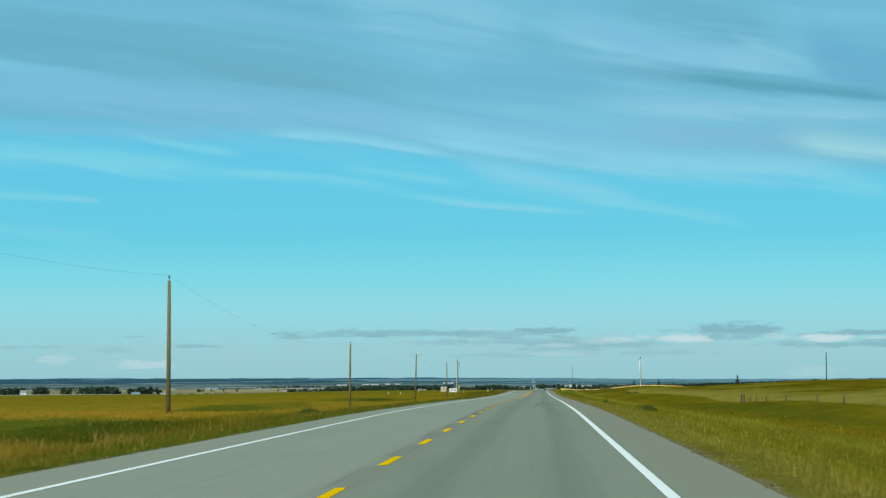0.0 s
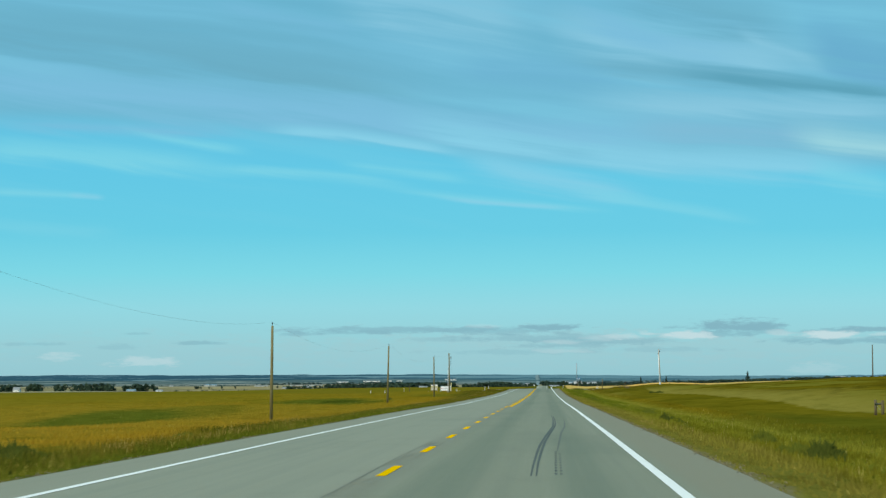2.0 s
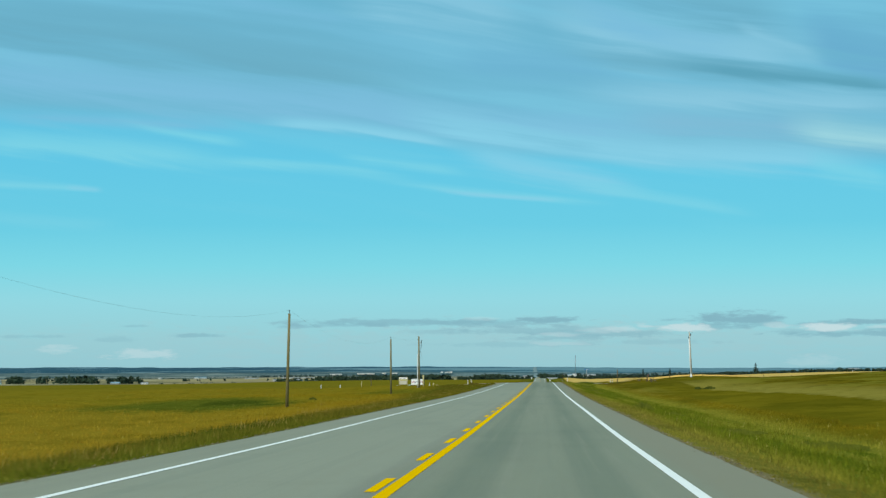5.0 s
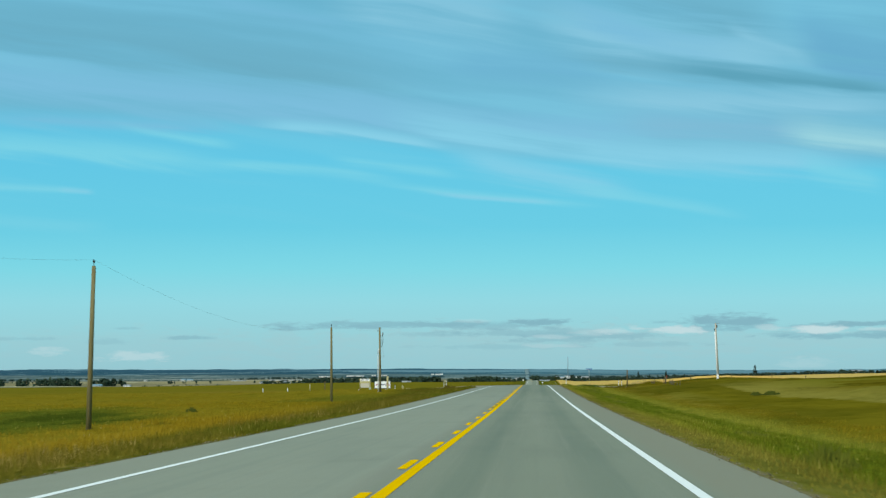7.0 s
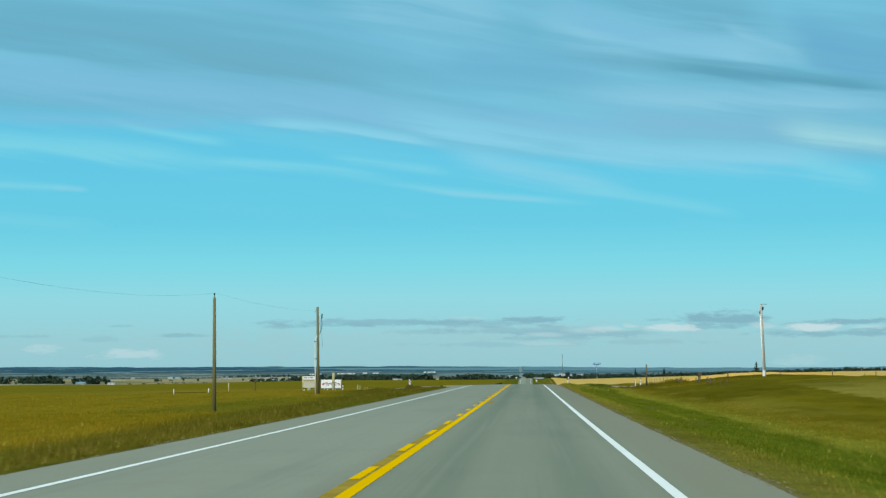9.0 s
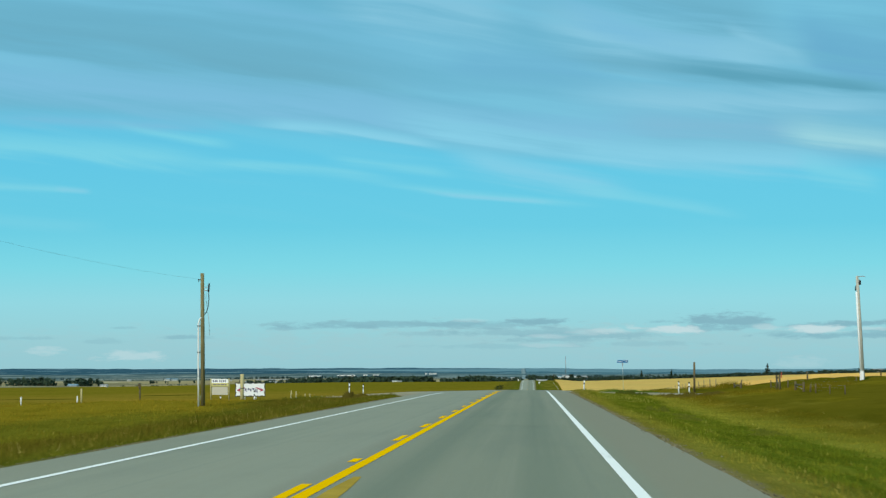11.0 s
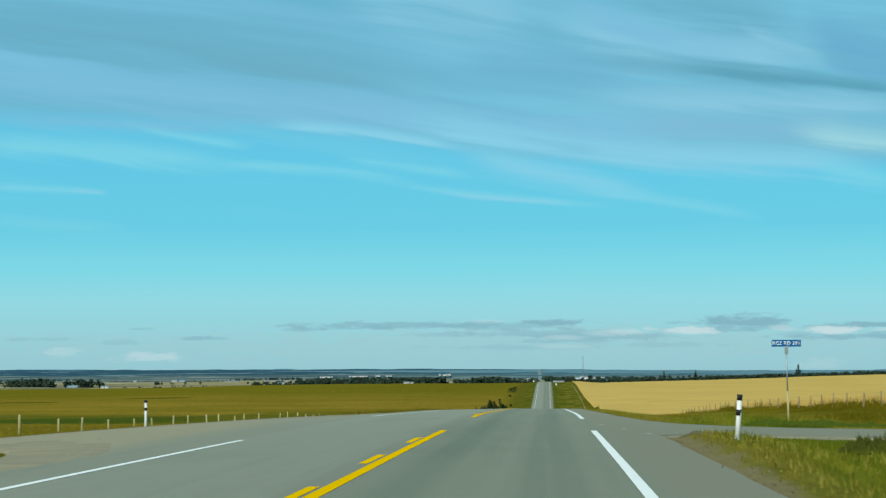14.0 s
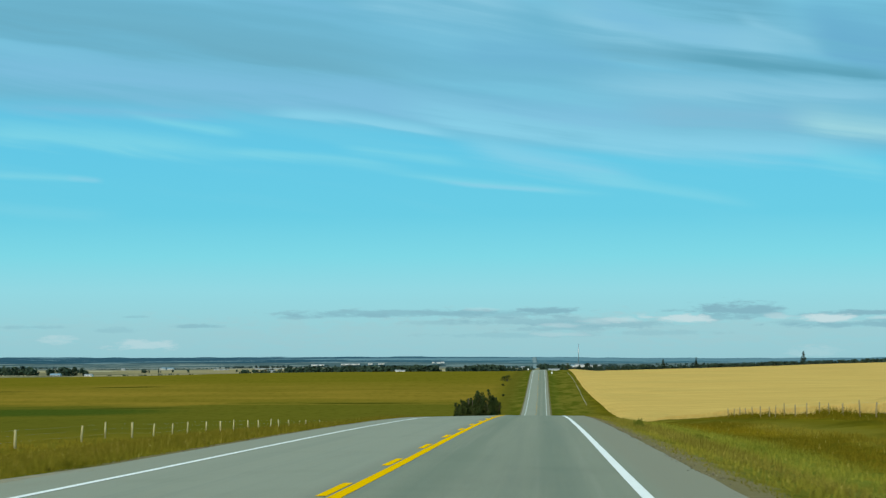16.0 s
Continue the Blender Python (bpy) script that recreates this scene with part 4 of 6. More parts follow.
def stripe(name, x, width, y0, y1, mat, label, parent=None, lift=0.005):
    ys = np.unique(np.concatenate([[y0, y1], ry[(ry > y0) & (ry < y1)]]))
    xs = np.array([x - width / 2, x + width / 2])
    XX, YY = np.meshgrid(xs, ys)
    base = np.interp(YY, ry, road_z(ry)) + 0.004 * XX - 0.014 * np.abs(XX)
    ob = array_mesh(name, np.stack([XX.ravel(), YY.ravel(), (base + lift).ravel()], 1), grid_faces(2, len(ys)), mat)
    ob.parent = parent
    return tagged(ob, label, "road marking", kind="structure") if parent is None else ob


R_GAP, L_GAP, C_GAP = (506.3, 521.4), (500.6, 531.3), (505.7, 523.5)
for tag, x, gap in (("east", 3.7, R_GAP), ("west", -3.7, L_GAP)):
    stripe("edge_line_%s_near" % tag, x, 0.14, -120, gap[0], WHITE_PAINT, "worn white edge line on the highway")
    stripe("edge_line_%s_far" % tag, x, 0.14, gap[1], 3990, WHITE_PAINT, "worn white edge line on the highway beyond the side road")
SOLID_START = 176.5
stripe("solid_line_near", 0.225, 0.16, SOLID_START, C_GAP[0], YELLOW_PAINT, "solid yellow centre line beside the dashes")
stripe("solid_line_far", 0.215, 0.16, C_GAP[1], 880, YELLOW_PAINT, "solid yellow centre line beyond the side road")
dashes = tagged(new("broken_line"), "broken yellow centre line of painted dashes", "road marking", kind="structure")
DASH = 3.2
# painted runs: start, spacing, end
DASH_RUNS = [(1.17 - 9 * 12, 9.0, 176.0), (177.1, 8.887, 309.0), (310.4, 8.72, 390.0), (397.6, 9.0, C_GAP[0]), (529.6, 9.1, 1900)]
dash_spans = []
for start, spacing, end in DASH_RUNS:
    y0 = start
    while y0 < end:
        dash_spans.append((y0, min(y0 + DASH, end)))
        y0 += spacing
for y0, y1 in dash_spans:
    stripe("dash", 0.03, 0.13, y0, y1, YELLOW_PAINT, "", dashes)
stripe("overspray_band", 0.08, 0.22, 314.5, 348.0, OVERSPRAY, "patchy old yellow paint between the centre lines", lift=0.0025)

# ---------------------------------------------------------------- wooden poles and the line

POLE_TOPS = [(-18.0, -0.2, 7.2), (-18.0, 106.8, 6.90), (-18.45, 213.6, 5.22), (-17.85, 316.3, 5.20), (-17.65, 419.0, 4.65)]


def utility_pole(x, y, top, lean=0.0):
    base = ground_at(x, y)
    pole = thing("utility_pole", x, y, base, "brown weathered wooden power pole with one wire on a top pin", "utility pole", "roadside power poles")
    h = top - base
    part("shaft", rounded([(0, 0, -0.3), (lean * 0.5, 0, h * 0.5), (lean, 0, h - 0.28)], [0.125, 0.112, 0.090], 12), POLE_WOOD, pole)
    part("pin", rounded([(lean, 0, h - 0.45), (lean, 0, h - 0.10)], 0.022, 6), DARK_METAL, pole)
    part("insulator", rounded([(lean, 0, h - 0.14), (lean, 0, h - 0.09), (lean, 0, h - 0.05), (lean, 0, h)], [0.03, 0.055, 0.04, 0.045], 10), DARK_METAL, pole)
    return pole


for (x, y, top), lean in zip(POLE_TOPS, (0, 0.02, 0.10, 0.20, 0.0)):
    utility_pole(x, y, top, lean)


def wire_between(name, a, b_, sag, label):
    pts = []
    for i in range(25):
        s = i / 24
        p = Vector(a).lerp(Vector(b_), s)
        p.z -= sag * 4 * s * (1 - s)
        pts.append(p)
    ob = part(name, rounded(pts, 0.0034, 5), WIRE)
    return tagged(ob, label, "power line", "overhead wires")


ends = [(x + l, y, t) for (x, y, t), l in zip(POLE_TOPS, (0, 0.02, 0.10, 0.20, 0.0))] + [(-18.1, 484.0, 5.35)]
for a, b_, sag in zip(ends, ends[1:], (1.15, 1.57, 1.57, 1.57, 0.25)):
    wire_between("overhead_wire", a, b_, sag, "thin slack grey overhead wire between wooden poles")


def dead_end_pole():
    x, y, top = -18.1, 484.2, 5.75
    base = ground_at(x, y)
    h = top - base
    pole = thing("dead_end_pole", x, y, base, "brown wooden dead-end power pole with fuse cutout and white conduit", "utility pole", "roadside power poles")
    part("shaft", rounded([(0.06, 0, -0.3), (0.03, 0, h * 0.5), (0, 0, h)], [0.145, 0.130, 0.112], 12), POLE_WOOD, pole)
    bm = bmesh.new()
    box(bm, -0.24, -0.10, -0.03, 0.03, h - 0.42, h - 0.37, 0.008)
    box(bm, -0.24, -0.21, -0.03, 0.03, h - 0.55, h - 0.37, 0.008)
    part("dead_end_clamp", bm, DARK_METAL, pole)
    bm = bmesh.new()
    box(bm, 0.10, 0.40, -0.02, 0.02, h - 0.90, h - 0.86, 0.006)
    part("bracket", bm, GALV, pole)
    part("bracket", box(bmesh.new(), 0.10, 0.32, -0.02, 0.02, h - 1.10, h - 1.05, 0.006), GALV, pole)
    part("fuse_cutout", rounded([(0.44, 0, h - 0.64), (0.42, 0, h - 0.75), (0.41, 0, h - 1.0), (0.39, 0, h - 1.16)], [0.05, 0.055, 0.06, 0.04], 10), DARK_METAL, pole)
    part("jumper_cable", rounded([(0.40, 0, h - 1.16), (0.42, 0, h - 1.6), (0.37, 0, h - 2.1), (0.27, 0, h - 2.45), (0.15, 0, h - 2.6)], 0.028, 8), BLACK_FILM, pole)
    part("slack_wire", rounded([(0.30, 0, h - 1.08), (0.22, 0, h - 1.6), (0.33, 0, h - 2.2)], 0.012, 5), WIRE, pole)
    part("ground_lead", rounded([(0.36, 0, h - 2.5), (0.44, 0, h - 3.2), (0.48, 0, h - 3.9)], 0.012, 5), WIRE, pole)
    part("conduit", rounded([(-0.02, -0.14, h - 2.78), (-0.16, -0.10, h - 2.95), (-0.22, -0.08, h - 3.2), (-0.22, -0.08, 2.0), (-0.20, -0.08, -0.1)], [0.04, 0.045, 0.052, 0.055, 0.058], 10), WHITE_PLASTIC, pole, "white plastic conduit")
    for zz in (h - 3.35, h - 5.0, h * 0.22):
        bm = bmesh.new()
        box(bm, -0.30, -0.10, -0.13, 0.0, zz, zz + 0.06, 0.01)
        part("conduit_strap", bm, DARK_METAL, pole)
    return pole


dead_end_pole()


def service_pole(x, y, top, lean):
    base = ground_at(x, y)
    h = top - base
    pole = thing("service_pole", x, y, base, "pale leaning wooden service pole with white conduit and small arm", "utility pole")
    part("shaft", rounded([(0, 0, -0.3), (lean * 0.5, 0, h * 0.5), (lean, 0, h)], [0.16, 0.14, 0.11], 12), PALE_WOOD, pole)
    part("conduit", rounded([(-0.15, -0.10, 0), (-0.15 + lean * 0.45, -0.10, h * 0.45), (-0.14 + lean * 0.85, -0.08, h * 0.85)], 0.075, 8), WHITE_PLASTIC, pole, "white conduit")
    bm = bmesh.new()
    box(bm, -0.27, 0.02, -0.25, -0.05, 0.05, 0.85, 0.02)
    part("meter_box", bm, WHITE_PLASTIC, pole, "white meter box at the foot")
    bm = bmesh.new()
    box(bm, lean - 0.10, lean + 0.62, -0.03, 0.03, h - 0.06, h, 0.01)
    part("arm", bm, GALV, pole)
    part("transformer", rounded([(lean + 0.16, 0, h - 0.70), (lean + 0.17, 0, h - 0.66), (lean + 0.17, 0, h - 0.36), (lean + 0.16, 0, h - 0.30)], [0.06, 0.12, 0.12, 0.06], 12), DARK_METAL, pole)
    part("insulator", rounded([(lean - 0.10, 0, h - 0.75), (lean - 0.14, 0, h - 0.95), (lean - 0.14, 0, h - 1.15)], [0.03, 0.06, 0.03], 8), DARK_METAL, pole)
    return pole


service_pole(28.5, 516.9, 6.8, -0.33)
x, y = 76.6, 517.8
base = ground_at(x, y)
far_pole = thing("utility_pole", x, y, base, "bare grey wooden pole standing on the pasture rise", "utility pole")
part("shaft", rounded([(0, 0, -0.3), (0, 0, 7.52 - base)], [0.16, 0.11], 12), GREY_WOOD, far_pole)
part("cap", rounded([(0, 0, 7.48 - base), (0, 0, 7.58 - base)], [0.12, 0.05], 10), DARK_METAL, far_pole)

# ---------------------------------------------------------------- ripe wheat beyond the side road

wx_ = np.concatenate([np.arange(21.4, 32, 0.7), 32 * 1.10 ** np.arange(0, 34)])
wy_ = np.concatenate([np.arange(538, 760, 2.0), np.arange(760, 2008, 12.0)])
wx_, wy_ = np.concatenate([[21.35], wx_]), np.concatenate([[537.9], wy_])
X, Y = np.meshgrid(wx_, wy_)
Z = land(X, Y) + 0.34 + 0.18 * ease((Y - 548) / 60) + 0.05 * np.sin(X * 2.3 + Y * 1.1) + 0.05 * np.sin(Y * 1.7 - X * 0.9)
X, Y = X + 0.18 * np.sin(Y * 1.3) * (X < 22) + 4.0 * np.exp(-((Y - 1180) / 260) ** 2) * np.clip((60 - X) / 38, 0, 1), Y + 0.2 * np.sin(X * 1.7) * (Y < 539)
Z[:, 0] -= 0.8
Z[0, :] -= 0.8
wheat = array_mesh("wheat_field", np.stack([X.ravel(), Y.ravel(), Z.ravel()], 1), grid_faces(len(wx_), len(wy_)), WHEAT, True)
tagged(wheat, "broad field of ripe golden wheat behind a wire fence", "wheat field", kind="stuff")

# ---------------------------------------------------------------- fences


def fence(name, posts, height, mat, label, wires=(0.35, 0.65, 0.92), r=0.055):
    """posts: (x, y) in order. A post every few metres and strands of wire between."""
    x0, y0 = posts[0]
    top = thing(name, x0, y0, ground_at(x0, y0), label, "fence")
    z0 = ground_at(x0, y0)
    rnd = random.Random(int(abs(x0 * 7) + y0))
    tips = []
    for x, y in posts:
        z = ground_at(x, y) - z0
        lean, dy = rnd.uniform(-0.06, 0.06), rnd.uniform(-0.05, 0.05)
        hh = height * rnd.uniform(0.9, 1.1)
        rr = r * rnd.uniform(0.85, 1.25)
        part("post", rounded([(x - x0, y - y0, z - 0.2), (x - x0 + lean * 0.5, y - y0 + dy * 0.5, z + hh * 0.5), (x - x0 + lean, y - y0 + dy, z + hh)], [rr, rr * 0.95, rr * 0.85], 7), mat, top)
        tips.append(Vector((x - x0, y - y0, z)))
    for level in wires:
        part("wire", rounded([p + Vector((0.03, 0, level * height)) for p in tips], 0.0010, 4), WIRE, top)
    return top


WEST_POSTS = [533.4, 538.6, 544.4, 549.0, 554.5, 560.7, 565.2, 570.9, 576.0, 581.8, 586.9, 592.3, 597.5, 603.6, 615.0, 620.4, 626.2, 632.0, 637.0,
              642.5, 648.5, 654.3, 660.0, 666.0, 672.0, 677.5, 683.3, 689.2, 695.4, 701.5, 712.4, 718.5]
EAST_POSTS = [542.2, 547.8, 553.2, 559.4, 564.9, 570.6, 576.2, 581.6, 587.1, 592.4, 597.8, 603.8, 609.0, 614.9, 620.4, 626.6, 631.1, 637.6, 642.3, 647.2,
              653.1, 658.7, 663.8, 669.1, 674.0, 679.2, 684.6, 690.0, 695.5, 701.0, 706.4]
fence("wire_fence", [(-18.6 + 0.08 * math.sin(y * 1.7), y) for y in WEST_POSTS], 0.80, POST_WOOD, "pale wooden posts and wire along the hay field", r=0.045)
fence("wire_fence", [(19.3 + 0.08 * math.sin(y * 2.1), y) for y in EAST_POSTS], 0.84, BROWN_WOOD, "weathered wooden posts and wire along the wheat", r=0.048)
fence("wire_fence", [(19.4, y) for y in (75.5, 86.5, 97, 112.5, 123.4, 139, 151, 158.2, 162.0, 164.2)], 0.55, GREY_WOOD, "grey wooden posts and wire edging the pasture", r=0.045)
fence("wire_fence", [(19.4, 468.0 + 5.6 * i) for i in range(3)] + [(19.6, 482.8)], 0.55, GREY_WOOD, "short run of grey posts and wire before a gate", r=0.04)
fence("wire_fence", [(19.7, 503.4), (21.0, 504.3), (26, 504.6), (31.5, 504.9), (37.5, 505.2)], 0.80, GREY_WOOD, "grey posts and wire turning along the side road", r=0.045)
fence("wire_fence", [(19.6, 522.5), (25, 522.8), (31, 523.2), (37, 523.5), (42, 524.0), (47, 524.5)], 0.70, GREY_WOOD, "grey posts and wire along the far side of the side road")


def brace(x, y, height, span, label, flag=False, along_y=True):
    """Two stout gate posts with a cross rail."""
    base = ground_at(x, y)
    top = thing("gate_brace", x, y, base, label, "gate brace", turn=90 if along_y else 0)
    for s in (0, span):
        part("post", rounded([(s, 0, -0.3), (s + 0.02, 0, height)], [0.080, 0.070], 9), GREY_WOOD, top)
    part("rail", rounded([(0, 0, height - 0.18), (span, 0, height - 0.22)], 0.05, 8), GREY_WOOD, top)
    part("brace_wire", rounded([(0, 0, 0.15), (span, 0, height - 0.3)], 0.008, 4), WIRE, top)
    if flag:
        bm = box(bmesh.new(), -0.22, 0.12, -0.14, -0.11, height - 0.22, height + 0.18, 0.01)
        part("flag_board", bm, RED_PAINT, top, "faded red marker board")
    return top


RED_PAINT, ORANGE_PAINT = plain("faded_red_paint", (0.50, 0.07, 0.035), 0.6), plain("orange_paint", (0.36, 0.11, 0.03), 0.6)
brace(19.4, 167.4, 0.72, 2.2, "dark weathered wooden gate brace in the pasture fence")
brace(19.66, 498.2, 1.05, 1.6, "dark wooden gate posts with a faded red marker board", True)
brace(19.66, 486.2, 0.62, 3.8, "dark wooden corner brace beside the pasture gate")
brace(19.5, 522.0, 0.42, 5.0, "low wooden corner brace beside the side road")
brace(64.0, 352.0, 1.2, 2.6, "low wooden brace on the pasture rise", along_y=False)

# ---------------------------------------------------------------- delineators and marker posts


def delineator(x, y, height, lean=0.0, bands=2):
    base = ground_at(x, y)
    top = thing("delineator", x, y, base, "white plastic roadside delineator post with black bands", "delineator post", "delineators at the side road")
    part("post", rounded([(0, 0, -0.2), (lean, 0, height)], 0.047, 12), WHITE_PLASTIC, top)
    for k_ in range(bands):
        z1 = height - 0.28 * k_ + 0.004
        c0, c1 = lean * (z1 - 0.11) / height, lean * z1 / height
        part("band", rounded([(c0, 0, z1 - 0.11), (c1, 0, z1)], 0.051, 12), BLACK_FILM, top, "black reflective band")
    return top


for x, y, top_z, lean in ((-10.15, 498.4, -1.22, 0.02), (-11.93, 530.8, -1.60, 0.0), (6.12, 496.7, -1.05, 0.07), (14.02, 515.6, -1.36, 0.0), (14.0, 505.2, -1.37, 0.0), (-25.77, 540.0, -2.65, 0.0)):
    h_ = top_z - ground_at(x, y)
    delineator(x, y, h_, lean)


def marker(x, y, height, mat, label, r=0.05):
    base = ground_at(x, y)
    top = thing("marker_post", x, y, base, label, "marker post")
    part("post", rounded([(0, 0, -0.2), (0.01, 0, height)], r, 8), mat, top)
    part("cap", rounded([(0.01, 0, height), (0.01, 0, height + 0.05)], [r * 1.15, r * 0.5], 8), mat, top)
    return top


for x, y in ((-37.5, 514.5), (-34.9, 522.5)):
    marker(x, y, 0.62, WHITE_PLASTIC, "small white marker post standing in the hay")
marker(-28.6, 496.6, 1.0, POST_WOOD, "yellowish wooden stake in the hay", 0.06)
marker(-23.3, 513.3, 0.36, ORANGE_PAINT, "orange marker stake beside the sign", 0.08)
delineator(-17.45, 503.0, 0.95)

# post with a bird box
x, y = -28.9, 518.6
nest = thing("bird_box_post", x, y, ground_at(x, y), "grey wooden post carrying a small dark bird box", "bird box")
part("post", rounded([(0, 0, -0.2), (0, 0, 1.45)], 0.065, 8), GREY_WOOD, nest)
part("box", box(bmesh.new(), -0.10, 0.10, -0.20, -0.06, 1.15, 1.50, 0.01), GREY_WOOD, nest)
part("box_roof", box(bmesh.new(), -0.12, 0.12, -0.23, -0.03, 1.50, 1.53, 0.005), DARK_METAL, nest)

# stout posts by the side road
for x, y, h_, r_, lab in ((-18.68, 505.2, 2.25, 0.14, "stout brown wooden post beside the roadside signs"), (15.28, 516.2, 2.35, 0.085, "tall bare wooden post beside the side road")):
    top = thing("wooden_post", x, y, ground_at(x, y), lab, "wooden post")
    part("shaft", rounded([(0, 0, -0.2), (0.02, 0, h_)], [r_, r_ * 0.92], 12), POST_WOOD if x < 0 else GREY_WOOD, top)
    part("collar", rounded([(0.01, 0, h_ * 0.52), (0.01, 0, h_ * 0.52 + 0.06)], r_ * 1.08, 12), DARK_METAL, top)

# telephone pedestal
x, y = -20.67, 499.7
ped = thing("cable_pedestal", x, y, ground_at(x, y), "small pale green utility pedestal in the grass", "utility box")
PALE_GREEN = plain("pale_green_paint", (0.36, 0.46, 0.33), 0.5, 0, 5, 0.1)
part("body", box(bmesh.new(), -0.15, 0.15, -0.12, 0.12, -0.1, 0.32, 0.02), PALE_GREEN, ped)
part("lid", box(bmesh.new(), -0.17, 0.17, -0.14, 0.14, 0.30, 0.37, 0.02), PALE_GREEN, ped)

# ---------------------------------------------------------------- signs

SIGN_WHITE, SIGN_GREY, SIGN_YELLOW = plain("sign_white", (0.90, 0.90, 0.90), 0.55, 0, 3, 0.06), plain("sign_grey", (0.52, 0.49, 0.40), 0.7, 0, 3, 0.15), plain("sign_yellow", (0.60, 0.55, 0.20), 0.55, 0, 3, 0.1)
INK, ARROW_RED, SIGN_BLUE = plain("faded_ink", (0.13, 0.12, 0.20), 0.6, 0, 4, 0.2), plain("arrow_red", (0.46, 0.06, 0.12), 0.6, 0, 5, 0.2), plain("sign_blue", (0.006, 0.125, 0.33), 0.4, 0, 3, 0.08)


def bar(x0, x1, z0, z1, y):
    return box(bmesh.new(), x0, x1, y - 0.004, y, z0, z1)


def board_sign():
    x, y = -23.6, 526.0
    base = ground_at(x, y)
    top = thing("board_sign", x, y, base, "weathered board sign, white and yellow over a bare grey panel", "sign", turn=-8)
    zt = -1.10 - base
    part("upper_panel", box(bmesh.new(), -0.72, 0.72, -0.03, 0.0, zt - 0.33, zt, 0.006), SIGN_WHITE, top, "white panel with faded lettering")
    part("yellow_strip", box(bmesh.new(), -0.72, 0.72, -0.034, -0.004, zt - 0.60, zt - 0.335, 0.006), SIGN_YELLOW, top, "yellow strip with faded lettering")
    part("lower_panel", box(bmesh.new(), -0.70, 0.68, -0.025, 0.0, zt - 1.32, zt - 0.66, 0.006), SIGN_GREY, top, "bare grey panel")
    for s in (-0.80, 0.78):
        part("post", rounded([(s, 0.04, -0.2), (s, 0.04, zt + 0.05)], 0.055, 8), POST_WOOD, top)
    part("rail", box(bmesh.new(), -0.86, 0.84, 0.0, 0.04, zt - 0.66, zt - 0.60, 0.006), POST_WOOD, top)
    for a, b_ in ((-0.62, -0.50), (-0.44, -0.34), (-0.30, -0.20), (-0.06, 0.04), (0.09, 0.20), (0.25, 0.36), (0.41, 0.52)):
        part("lettering_bar", bar(a, b_, zt - 0.24, zt - 0.08, -0.031), INK, top)
    for a, b_ in ((-0.58, -0.30), (-0.22, 0.02), (0.10, 0.36), (0.44, 0.60)):
        part("lettering_bar", bar(a, b_, zt - 0.51, zt - 0.42, -0.035), INK, top)
    return top


board_sign()


